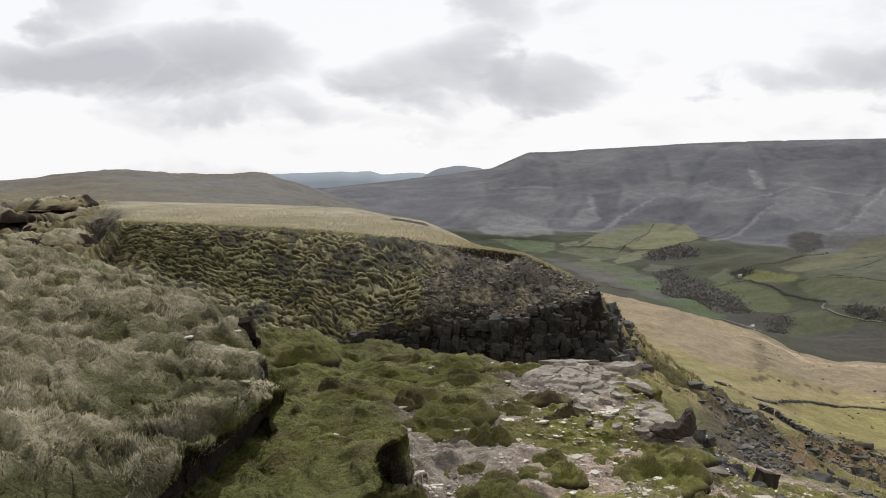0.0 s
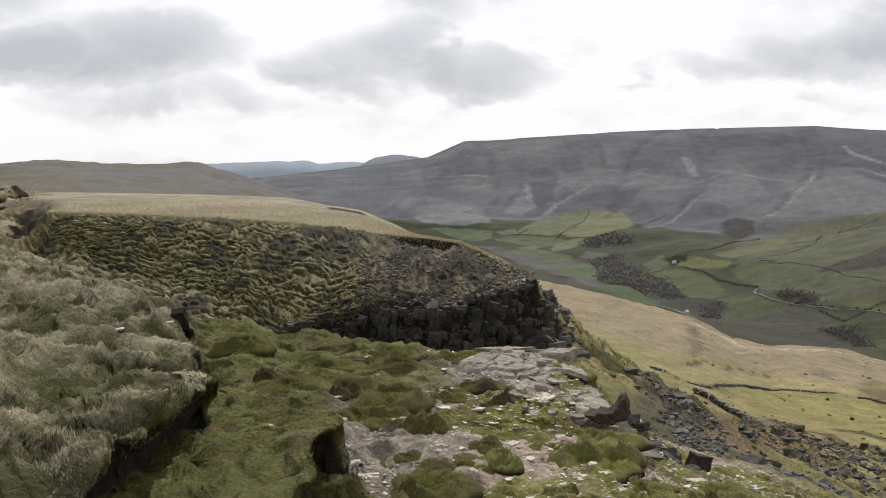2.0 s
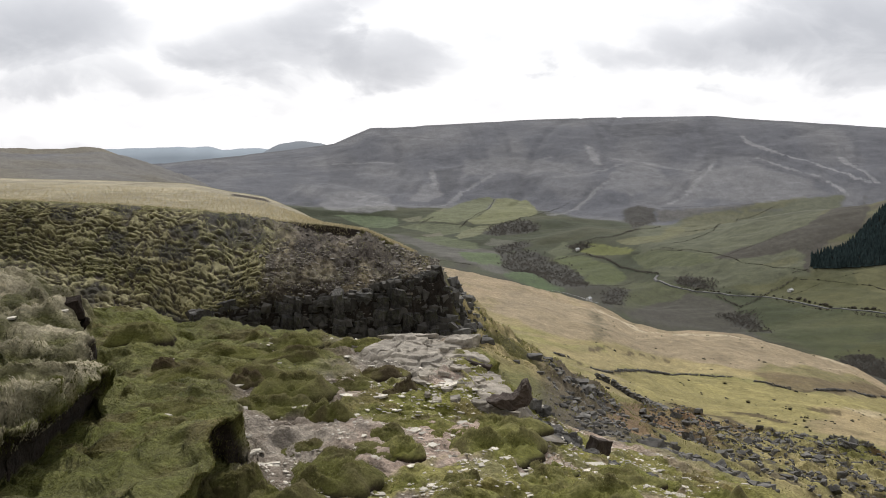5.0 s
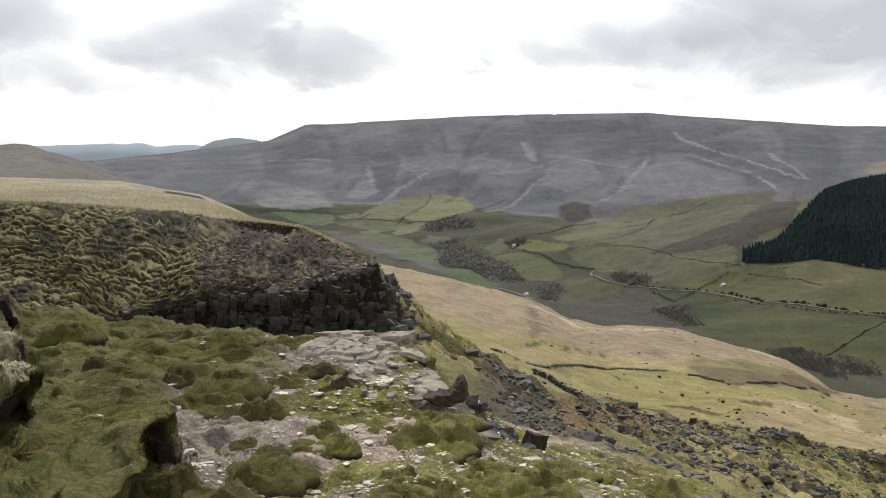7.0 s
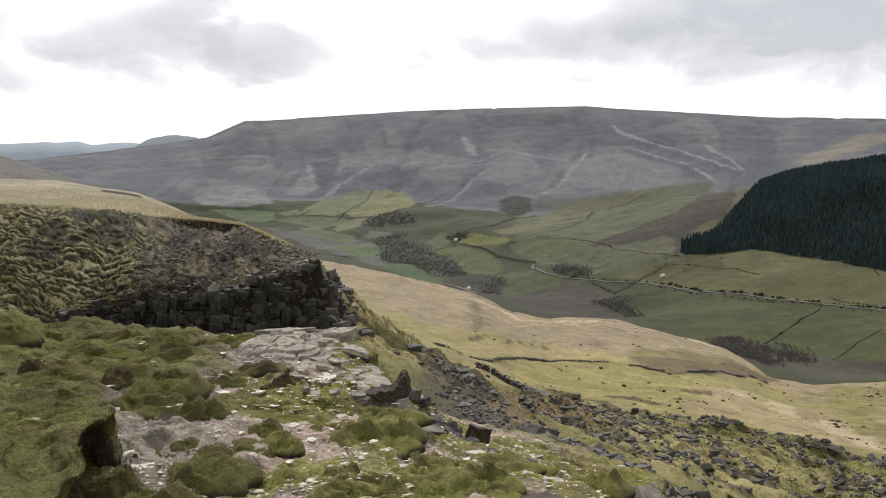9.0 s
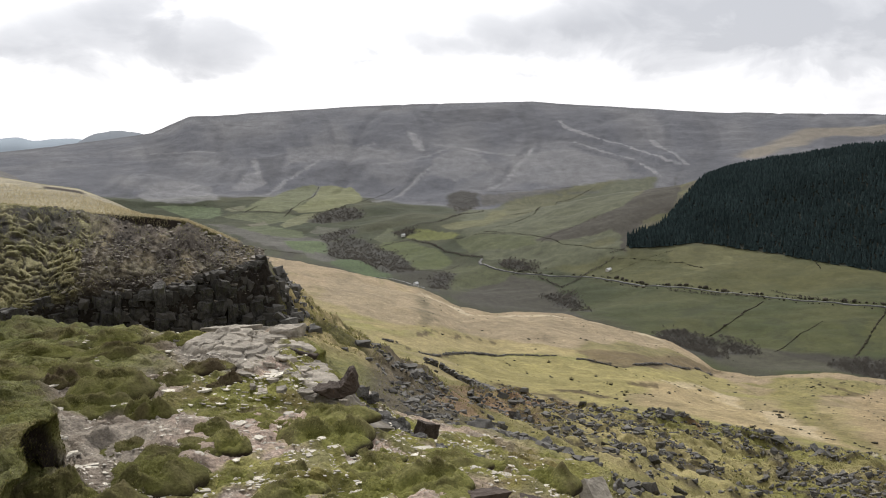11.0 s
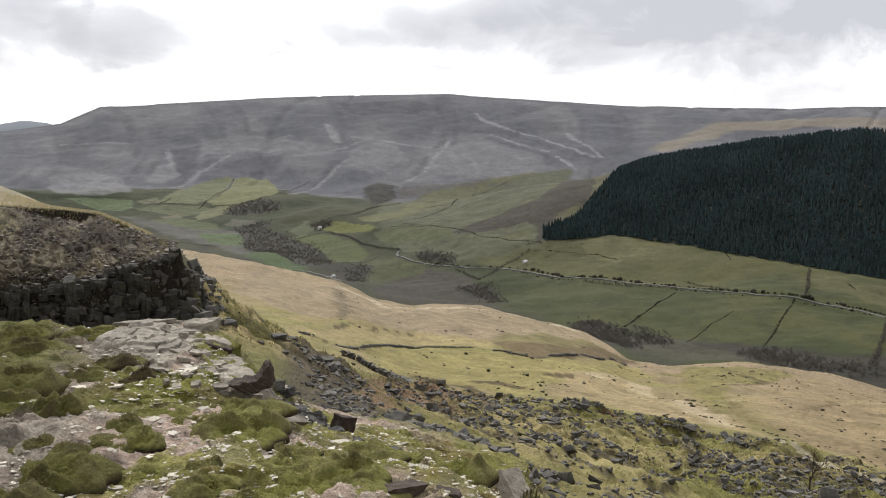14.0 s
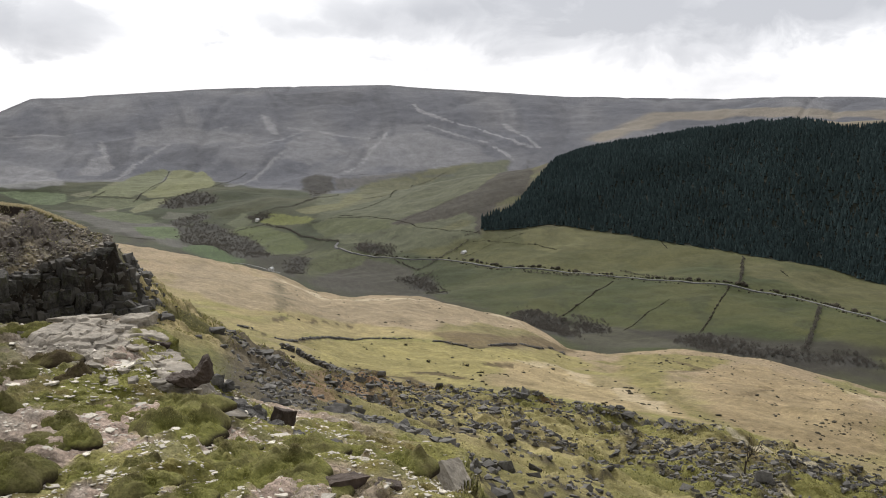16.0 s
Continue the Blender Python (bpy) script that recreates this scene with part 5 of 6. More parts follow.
def house(px, py, w, d, h, turn, label):
    """A farm building: walls, pitched roof, chimney, door and windows."""
    top_ = new("farmhouse")
    base = float(ground_at(np.array([px]), np.array([py]))[0]) - 0.3
    top_.matrix_world = pose(px, py, base, 0, 0, turn)

    def box(name, mat, sx, sy, sz, cx, cy, cz, parent):
        bm = bmesh.new()
        bmesh.ops.create_cube(bm, size=1.0, matrix=Matrix.Translation((cx, cy, cz)) @ Matrix.Diagonal((sx, sy, sz, 1)))
        bmesh.ops.bevel(bm, geom=bm.edges[:], offset=0.04, segments=1, affect="EDGES")
        return part(name, bm_mesh(name, bm, mat), parent)

    bm = bmesh.new()
    q = [bm.verts.new(c) for c in ((-w / 2, -d / 2, 0), (w / 2, -d / 2, 0), (w / 2, d / 2, 0), (-w / 2, d / 2, 0), (-w / 2, -d / 2, h), (w / 2, -d / 2, h), (w / 2, d / 2, h), (-w / 2, d / 2, h), (-w / 2, 0, h + d * 0.35), (w / 2, 0, h + d * 0.35))]
    for f in ((0, 1, 5, 4), (2, 3, 7, 6), (1, 2, 6, 9, 5), (3, 0, 4, 8, 7), (4, 5, 9, 8), (6, 7, 8, 9)):
        bm.faces.new([q[i] for i in f])
    wall = part("wall", bm_mesh("wall", bm, render_mat), top_)
    for sgn in (-1, 1):
        bm = bmesh.new()
        e, r = d * 0.58, d * 0.35
        pts = [(-w / 2 - 0.3, sgn * e, h - 0.25), (w / 2 + 0.3, sgn * e, h - 0.25), (w / 2 + 0.3, 0, h + r + 0.08), (-w / 2 - 0.3, 0, h + r + 0.08)]
        lo = [bm.verts.new(c) for c in pts]
        hi = [bm.verts.new((a, b_, c + 0.18)) for a, b_, c in pts]
        bm.faces.new(hi)
        bm.faces.new(lo[::-1])
        for i in range(4):
            bm.faces.new((lo[i], lo[(i + 1) % 4], hi[(i + 1) % 4], hi[i]))
        bmesh.ops.recalc_face_normals(bm, faces=bm.faces)
        part("roof", bm_mesh("roof", bm, slate_mat), top_, "pale slate roof slope")
    box("chimney", render_mat, 0.7, 0.7, 1.4, w * 0.38, 0, h + d * 0.35 + 0.4, top_)
    box("door", glass_mat, 1.0, 0.12, 2.0, 0, -d / 2, 1.3, top_)
    for k in (-0.32, 0.32):
        box("window", glass_mat, 1.0, 0.12, 1.1, k * w, -d / 2, h * 0.62, top_)
    return tagged(top_, label, "farmhouse", "valley farm buildings")


house(613, 1334, 7, 4.2, 2.4, 28, "small white field barn beside the valley road")
house(502, 1943, 5.5, 4.5, 4.2, 10, "white farmhouse among bare trees on the valley floor")
house(383, 1420, 6, 4.5, 3.0, 40, "pale stone farmhouse beside the small river")


# ---------------------------------------------------------------- the bench: ruined wall, rushes
def ruined_wall(points, label, size=1.0):
    kinds = []
    for _ in range(6):
        kinds.append(arrays_of(hull_stone(rng, 0.45, 0.32, 0.24, 12, 0.75)))
    p = along(points, 0.30 * size, 0.25)
    p = p[value_noise(p[:, 0] / 6, p[:, 1] / 6, 303) > -0.9 + 0.75 * (size < 1)]
    h = ground_at(p[:, 0], p[:, 1])
    places = []
    for (px, py), pz in zip(p, h):
        for c in range(2 + int(value_noise(np.array([px / 7]), np.array([py / 7]), 301)[0] > -0.2)):
            s_ = rng.uniform(0.7, 1.3) * size
            places.append((rng.integers(6), px + rng.normal(0, 0.1), py + rng.normal(0, 0.1), pz + (0.1 + 0.33 * c) * size, (s_, s_, s_), rng.uniform(0, 6.3), rng.normal(0, 0.15)))
    return tagged(new("drystone_wall", joined("drystone_wall", kinds, places, scree_rock)), label, "wall", kind="stuff")


ruined_wall([(48, 217), (52, 215), (55, 207), (56, 202), (73, 224), (83, 235), (99, 229), (105, 226), (162, 284)], "low tumbled drystone wall along the foot of the tan bank", 0.45)
ruined_wall([(50, 179), (53, 177), (55, 169), (55, 156), (54, 146)], "ruined grey drystone wall across the grassy bench")


def rush_clump(px, py, size):
    """A dark tuft of rushes on the bench."""
    h = float(ground_at(np.array([px]), np.array([py]))[0])
    n = 70
    a, r = rng.uniform(0, 6.283, n), rng.uniform(0, 1, n) ** 0.5
    root = np.stack([np.cos(a) * r * 0.45, np.sin(a) * r * 0.45, np.zeros(n)], 1)
    tip = root * rng.uniform(1.5, 2.2, (n, 1)) + np.stack([np.zeros(n), np.zeros(n), rng.uniform(0.5, 1.0, n)], 1)
    side_ = np.stack([-np.sin(a), np.cos(a), np.zeros(n)], 1) * 0.06
    co = np.stack([root - side_, root + side_, tip], 1).reshape(-1, 3) * size
    ob = new("rush_clump", raw_mesh("rush_clump", co, np.arange(3 * n).reshape(-1, 3), hedge_mat))
    ob.matrix_world = pose(px, py, h - 0.05)
    return tagged(ob, "dark tuft of rushes on the grassy bench", "rushes", "rush clumps")


def bench_litter(count):
    """Scattered dark tufts and stones over the rough bank of the bench."""
    gx, gy, gz, gb, gr = scatter(rng, count, row_of("bluff_back", 0.5), row_of("bench_crest", -0.02), 15.0, 48.5)
    lie = fractal(gx / 9, gy / 14, 4, 821) + 0.35 * (gb > 34) + 0.5 * np.exp(-(((gb - 34) / 3.0) ** 2)) * (np.hypot(gx, gy) > 300)
    places = []
    for i in np.where(lie > 0.45 + rng.normal(0, 0.15, count))[0]:
        s_ = rng.gamma(3, 0.05) + 0.07
        places.append((rng.integers(8), gx[i], gy[i], gz[i] + s_ * 0.1, (s_ * 1.2, s_, s_ * 0.7), rng.uniform(0, 6.3), 0))
    return tagged(new("bench_rubble", joined("bench_rubble", LOW, places, hedge_mat)), "small dark tufts and stones strewn over the bench", "rubble", kind="stuff")


bench_litter(3500)
for _ in range(7):
    b_, r_ = math.radians(rng.uniform(18, 33)), rng.uniform(165, 250)
    rush_clump(r_ * math.sin(b_), r_ * math.cos(b_), rng.uniform(0.4, 0.8))


# ---------------------------------------------------------------- bluff: cliff of blocks
def cliff():
    """Jointed blocks of every size set into the foot of the bluff, deeper and prouder by turns."""
    top_ = tagged(new("cliff"), "dark weathered gritstone cliff under a shale slope", "cliff", kind="structure")
    kinds = [bm_mesh("stone", jointed_block(rng, 0.52, 0.5, 0.52), dark_rock) for _ in range(16)]
    # paler stone for the top bed: its lit look is put into the colour
    heads = [bm_mesh("stone", jointed_block(rng, 0.52, 0.5, 0.50), grey_rock) for _ in range(8)]

    def block(b, z_, k, wide, tall, deep, out, pool):
        (r0,), (r1,) = land_line("bluff_foot", np.array([b]))[0], land_line("cliff_top", np.array([b]))[0]
        r_, a = r0 + (r1 - r0) * k**0.8 + 0.10 - out, math.radians(b)
        ob = part("stone", pool[rng.integers(len(pool))], top_)
        ob.matrix_world = pose(r_ * math.sin(a), r_ * math.cos(a), z_, rng.normal(0, 5), rng.normal(0, 4), rng.normal(0, 16) - b) @ Matrix.Diagonal((wide, deep, tall, 1))
        return wide / r_

    # columns parted by upright joints
    b = -4.2
    while b < 8.5:
        (z0,), (z1,) = land_line("bluff_foot", np.array([b]))[1], land_line("cliff_top", np.array([b]))[1]
        wide, out, z_, turn = rng.uniform(0.17, 0.42), rng.normal(-0.06, 0.16), z0 + 0.05 * (z1 - z0), 0.01
        while z_ < z1 - 0.35:
            tall = rng.uniform(0.18, 0.62)
            turn = block(b, z_ + tall / 2, (z_ + tall / 2 - z0) / (z1 - z0), wide * rng.uniform(0.85, 1.05), tall, rng.uniform(0.45, 0.7), out + rng.normal(0, 0.05), kinds)
            z_ += tall * 0.97
        b += math.degrees(turn) * 0.93
    # the top bed juts out
    b = -4.2
    while b < 7.5:
        (z1,) = land_line("cliff_top", np.array([b]))[1]
        tall = rng.uniform(0.14, 0.34)
        b += math.degrees(block(b, z1 - tall * rng.uniform(0.35, 0.7), 0.97, rng.uniform(0.18, 0.60), tall, rng.uniform(0.4, 0.7), rng.uniform(-0.12, 0.10), heads)) * rng.uniform(0.9, 1.5)
    return top_


FLAT = [bm_mesh("stone", slab_stone(rng, 0.55, 0.26 + 0.02 * (i % 5), 0.05, 4 + i % 3), pale_rock) for i in range(12)]
CHIP = [arrays_of(slab_stone(rng, 0.55, 0.34, 0.05, 5 + i % 2)) for i in range(10)]
ROCK = [arrays_of(block_stone(rng, 0.52, 0.36, 0.28, 0.6, 0.4)) for i in range(12)]


def cliff_filler():
    """The small stones packed between the blocks."""
    places = []
    for _ in range(900):
        b = np.array([rng.uniform(-4.5, 9.2)])
        (r0,), (z0,) = land_line("bluff_foot", b)
        (r1,), (z1,) = land_line("cliff_top", b)
        k, a = rng.uniform(0.2, 1.02), math.radians(b[0])
        r_, s_ = r0 + (r1 - r0) * k**0.8 - 0.02 + rng.normal(0, 0.06), rng.gamma(3, 0.06) + 0.06
        places.append((rng.integers(12), r_ * math.sin(a), r_ * math.cos(a), z0 + (z1 - z0) * k, (s_, s_, s_ * rng.uniform(0.8, 1.8)), rng.uniform(0, 6.3), rng.normal(0, 0.3)))
    return tagged(new("cliff_rubble", joined("cliff_rubble", ROCK, places, cliff_small)), "small dark stones packed between the cliff blocks", "rubble", kind="stuff")


cliff_small = vary(material("dark_cliff_rubble", rough=0.92, spec=0.2), (0.058, 0.053, 0.046), (1.2, 8.0), (0.30, 0.25), 0.6, 12.0, 0.03, island=True)
cliff_filler()


def chips_on_cliff():
    """Pale fallen flakes on the shale above and on the ledges of the cliff."""
    gx, gy, gz, gb, gr = scatter(rng, 9000, row_of("cliff_top", -0.08), row_of("bluff_rim", -0.03), -6.0, 8.2)
    loose = shale[gr.astype(int), column(gb).astype(int)]
    places = []
    for i in range(len(gx)):
        if rng.uniform() < loose[i] * (0.15 + 0.4 * (value_noise(gx[i:i + 1], gz[i:i + 1] * 2.5, 811)[0] > 0)):
            s_ = rng.gamma(2, 0.035) + 0.03
            places.append((rng.integers(10), gx[i], gy[i], gz[i] + 0.02, (s_, s_, s_ * 1.6), rng.uniform(0, 6.3), rng.normal(0, 0.5)))
    return tagged(new("shale_flakes", joined("shale_flakes", CHIP, places, grey_flakes)), "fallen stone flakes on the shale slope", "stones", kind="stuff")


grey_flakes = vary(material("grey_flakes", rough=0.85, spec=0.3), (0.140, 0.122, 0.100), (6.0, 0.7), (0.3, 0.7), island=True)
chips_on_cliff()


# ---------------------------------------------------------------- scree and landslip
def scree():
    gx, gy, gz, gb, gr = scatter(rng, 3600, row_of("foot_of_drop", 0.25), row_of("cliff_top", 0.55), 11.5, 19.5)
    frac = (gr - ROW["foot_of_drop"]) / (row_of("cliff_top", 0.55) - ROW["foot_of_drop"])
    mid = 15.9 - 1.3 * frac
    places = []
    for i in range(len(gx)):
        if abs(gb[i] - mid[i]) < rng.normal(1.1, 0.5) + 0.5 * (1 - frac[i]):
            s_ = (rng.gamma(3, 0.06) + 0.08) * (0.55 + 0.45 * frac[i])
            places.append((rng.integers(12), gx[i], gy[i], gz[i] + s_ * 0.08, (s_, s_, s_ * 0.9), rng.uniform(0, 6.3), rng.normal(0, 0.5)))
    return tagged(new("scree", joined("scree", ROCK, places, scree_rock)), "grey scree of broken gritstone below the rim", "scree", kind="stuff")


scree()


def landslip():
    """Fallen blocks over the hummocks of the slip: the large ones single, the rest joined."""
    meshes = [bm_mesh("boulder", block_stone(rng, 0.52, 0.38, 0.30, 0.6, 0.45), grey_rock) for _ in range(14)]
    LABEL = "angular grey gritstone boulder on the grassy landslip"
    gx, gy, gz, gb, gr = scatter(rng, 15000, row_of("bluff_foot", -0.75), row_of("bluff_rim", 0.35), 17.8, 48.6)
    ledge = fractal(gx / 2.6, gy / 3.4, 4, 311)
    frac = (gr - row_of("bluff_foot", -0.75)) / (row_of("bluff_rim", 0.35) - row_of("bluff_foot", -0.75))
    crown = np.exp(-(((gb - 26) / 4.0) ** 2) - ((frac - 0.80) / 0.16) ** 2) + 0.8 * np.exp(-(((gb - 44.5) / 3.5) ** 2) - ((frac - 0.78) / 0.12) ** 2)
    places, big = [], 0
    # broken ledges and the largest blocks
    rows_ = [((37.9, 58.4), (40.2, 57.4), 9, 0.9), ((38.4, 54.5), (38.2, 52.6), 5, 0.7), ((30.6, 46.7), (32.8, 44.7), 10, 0.8), ((25.5, 41.5), (29.6, 46.3), 8, 0.7), ((29.5, 42.8), (33, 41.6), 8, 0.7), ((24.0, 56.5), (31.0, 60.0), 26, 0.9), ((15, 37), (21.5, 48), 16, 0.6), ((22, 44), (27, 50), 12, 0.6), ((42, 52), (44, 49), 8, 0.7)]
    spots = [(px_, py_, 1.0) for px_, py_ in ((32.6, 55.2), (19.2, 37.3), (23.4, 43.5), (28.4, 49.1), (23.6, 42.0), (24.0, 38.3), (18.1, 33.6), (42.8, 50.8), (30.6, 58.9), (33.0, 55.8), (16.8, 29.9), (24.4, 47.2))]
    for (ax, ay), (bx, by), count_, s_ in rows_:
        for _ in range(count_):
            t_ = rng.uniform()
            spots.append((ax + (bx - ax) * t_ + rng.normal(0, 0.5), ay + (by - ay) * t_ + rng.normal(0, 0.7), s_))
    for px_, py_, s_ in spots:
        s_ *= rng.gamma(5, 0.105)
        h_ = float(ground_at(np.array([px_]), np.array([py_]))[0])
        ob = new("boulder", meshes[rng.integers(14)])
        ob.matrix_world = pose(px_, py_, h_ + s_ * 0.10, rng.normal(0, 18), rng.normal(0, 18), rng.uniform(0, 360)) @ Matrix.Diagonal((s_ * 1.15, s_, s_ * rng.uniform(0.8, 1.3), 1))
        tagged(ob, LABEL, "boulder", "boulders on the landslip")
    for i in range(len(gx)):
        if ledge[i] + 1.3 * crown[i] + rng.normal(0, 0.30) < 0.10 or gr[i] < row_of("bluff_foot", -0.45):
            continue
        s_ = rng.gamma(2.0, 0.075) + 0.07
        if s_ > 0.40 and big < 170:
            ob = new("boulder", meshes[rng.integers(14)])
            ob.matrix_world = pose(gx[i], gy[i], gz[i] + s_ * 0.12, rng.normal(0, 22), rng.normal(0, 22), rng.uniform(0, 360)) @ Matrix.Diagonal((s_ * 1.2, s_, s_ * rng.uniform(0.8, 1.3), 1))
            tagged(ob, LABEL, "boulder", "boulders on the landslip")
            big += 1
        else:
            places.append((rng.integers(12), gx[i], gy[i], gz[i] + s_ * 0.06, (s_, s_, s_), rng.uniform(0, 6.3), rng.normal(0, 0.5)))
    return tagged(new("rubble", joined("rubble", ROCK, places, scree_rock)), "small grey rubble among the grass of the landslip", "rubble", kind="stuff")


landslip()


def edge_rocks():
    """Broken rock along the escarpment's edge beside the cliff."""
    gx, gy, gz, gb, gr = scatter(rng, 900, row_of("bluff_foot", 0.0), row_of("bluff_rim", 0.2), 8.2, 14.0)
    frac = (gr - row_of("bluff_foot")) / (row_of("bluff_rim", 0.2) - row_of("bluff_foot"))
    places = []
    for i in range(len(gx)):
        if gb[i] - 8.3 < 2.6 * abs(rng.normal(0, 0.5)) * (1.25 - frac[i]):
            s_ = rng.gamma(3, 0.07) + 0.08
            places.append((rng.integers(12), gx[i], gy[i], gz[i] + s_ * 0.08, (s_, s_, s_ * 1.1), rng.uniform(0, 6.3), rng.normal(0, 0.5)))
    return tagged(new("edge_rocks", joined("edge_rocks", ROCK, places, scree_rock)), "dark broken rocks along the edge of the escarpment", "rocks", kind="stuff")


edge_rocks()


def bare_tree(px, py, tall):
    """A small leafless tree: tapered forked limbs."""
    top_ = new("sapling")
    h = float(ground_at(np.array([px]), np.array([py]))[0])
    top_.matrix_world = pose(px, py, h - 0.05)
    limbs = []

    def grow(a, d, length, r, depth):
        b = a + d * length
        limbs.append((a, b, r, r * 0.68, depth))
        if depth < 5:
            for _ in range(2 + (depth in (1, 2, 3))):
                q = Vector(rng.normal(0, 0.55, 3)) + d + Vector((0, 0, 0.12))
                grow(b if depth else a + d * length * rng.uniform(0.5, 1.0), q.normalized(), length * rng.uniform(0.55, 0.8), r * 0.6, depth + 1)

    grow(Vector((0, 0, 0)), Vector((0.05, 0, 1)).normalized(), tall * 0.34, 0.055, 0)
    for name, want in (("trunk", lambda k: k == 0), ("limbs", lambda k: k > 0)):
        bm = bmesh.new()
        for a, b, r0, r1, k in limbs:
            if want(k):
                bmesh.ops.create_cone(bm, segments=5, radius1=max(r0, 0.008), radius2=max(r1, 0.006), depth=(b - a).length, cap_ends=True, matrix=Matrix.Translation((a + b) / 2) @ (b - a).to_track_quat("Z", "Y").to_matrix().to_4x4())
        part(name, bm_mesh(name, bm, bark_mat), top_)
    return tagged(top_, "small leafless tree on the landslip slope", "tree")


bare_tree(34.0, 42.5, 2.3)


# ---------------------------------------------------------------- the near terrace: outcrop, hummocks, stones
def roughen(bm, cuts, amount, scale):
    """Breaks up flat facets of a near stone."""
    bmesh.ops.triangulate(bm, faces=bm.faces)
    for _ in range(cuts):
        bmesh.ops.subdivide_edges(bm, edges=bm.edges[:], cuts=1, use_grid_fill=True)
    bm.normal_update()
    moves = [(v, v.normal * (noise.fractal(v.co * scale, 0.7, 2.1, 4) * amount)) for v in bm.verts]
    for v, m in moves:
        v.co += m
    return bm


def slab_thing(name, label, category, px, py, sx, sy, sz, turn, lift_=0.0, mat=outcrop_rock, lean=(0, 0), group="", sides=9):
    h = float(ground_at(np.array([px]), np.array([py]))[0])
    ob = new(name, bm_mesh(name, roughen(slab_stone(rng, sx / 2, sy / 2, sz / 2, sides + 3), 3 if sx > 0.3 else 2, 0.006 + 0.022 * min(sx, sz * 4), 9.0 / (0.3 + sx)), mat))
    ob.matrix_world = pose(px, py, h + lift_, lean[0], lean[1], turn)
    return tagged(ob, label, category, group)


def rock_thing(label, px, py, sx, sy, sz, turn, lift_=0.0, mat=rust_rock, lean=(0, 0), group=""):
    h = float(ground_at(np.array([px]), np.array([py]))[0])
    ob = new("rock", bm_mesh("rock", roughen(block_stone(rng, sx / 2, sy / 2, sz / 2, 0.45, 0.3), 3, 0.035 * min(sx, sy, sz) + 0.004, 2.6 / min(sx, sy, sz)), mat))
    ob.matrix_world = pose(px, py, h + lift_, lean[0], lean[1], turn)
    return tagged(ob, label, "rock", group)


slab_rock = vary(material("lichened_gritstone", rough=0.9, spec=0.2), (0.165, 0.150, 0.125), (3.0, 18.0), (0.3, 0.25), 0.7, 26.0, 0.015, tint=((0.075, 0.060, 0.040), 4.0, 0.8))
peat_mat = vary(material("raw_peat", rough=1.0, spec=0.05), (0.024, 0.018, 0.014), (6.0, 30.0), (0.3, 0.3), 0.8, 40.0, 0.02)
rock_thing("dark raw peat stub at the end of the turf bank", -1.46, 8.45, 0.15, 0.16, 0.19, 15, 0.0, mat=peat_mat, lean=(0, -12))
rock_thing("dark raw peat stub at the end of the turf bank", -1.40, 8.42, 0.05, 0.09, 0.20, 30, 0.07, mat=peat_mat, lean=(0, 38))
LEDGE = "pale layered gritstone slab at the terrace rim"


def rock_ledge():
    """The bare bed of gritstone at the rim: thin layers broken back in steps, cracked, sinking under the turf at its edge."""
    u = np.linspace(0.45, 1.72, 128)[None, :] + np.zeros((150, 1))
    v = np.linspace(7.25, 9.62, 150)[:, None] + np.zeros((1, 128))
    ring = [(0.62, 9.05), (0.98, 9.40), (1.40, 9.52), (1.62, 9.30), (1.55, 8.75), (1.66, 8.10), (1.62, 7.45), (1.38, 7.35), (1.22, 7.85), (1.02, 8.25), (0.80, 8.60)]
    d = line_distance(u, v, ring + [ring[0]]) * np.where(inside(u, v, ring), 1, -1) + 0.07 * fractal(u * 4, v * 4, 4, 701)
    bed = fractal(u * 1.6 + 0.3 * v, v * 1.1, 3, 703) * 0.55 + 0.5 * (v - 8.4) - 0.25 * (u - 1.1) + 0.07 * fractal(u * 7, v * 7, 3, 705)
    layers = np.floor(bed * 3.2) + step(0.90, 1.0, bed * 3.2 - np.floor(bed * 3.2))
    crack = np.abs(value_noise(u * 3.1 + 0.4 * v, v * 2.3 - 0.5 * u + 0.4 * value_noise(u * 8, v * 8, 707), 709))
    h = ground_at(u, v) * 0.35 + 0.65 * np.median(ground_at(u, v)) + 0.024 * layers - 0.030 * step(0.06, 0.0, crack) + 0.004 * fractal(u * 14, v * 14, 3, 711)
    h = h + 0.016 - 0.16 * step(0.05, -0.12, d)
    i = np.arange(u.size).reshape(u.shape)
    quads = np.stack([i[:-1, :-1], i[:-1, 1:], i[1:, 1:], i[1:, :-1]], -1)
    keep = d[:-1, :-1] > -0.16
    ob = new("rock_ledge", raw_mesh("rock_ledge", np.stack([u, v, h], -1).reshape(-1, 3), quads[keep], outcrop_rock))
    return tagged(ob, "pale layered and cracked gritstone bed at the terrace rim", "rock")


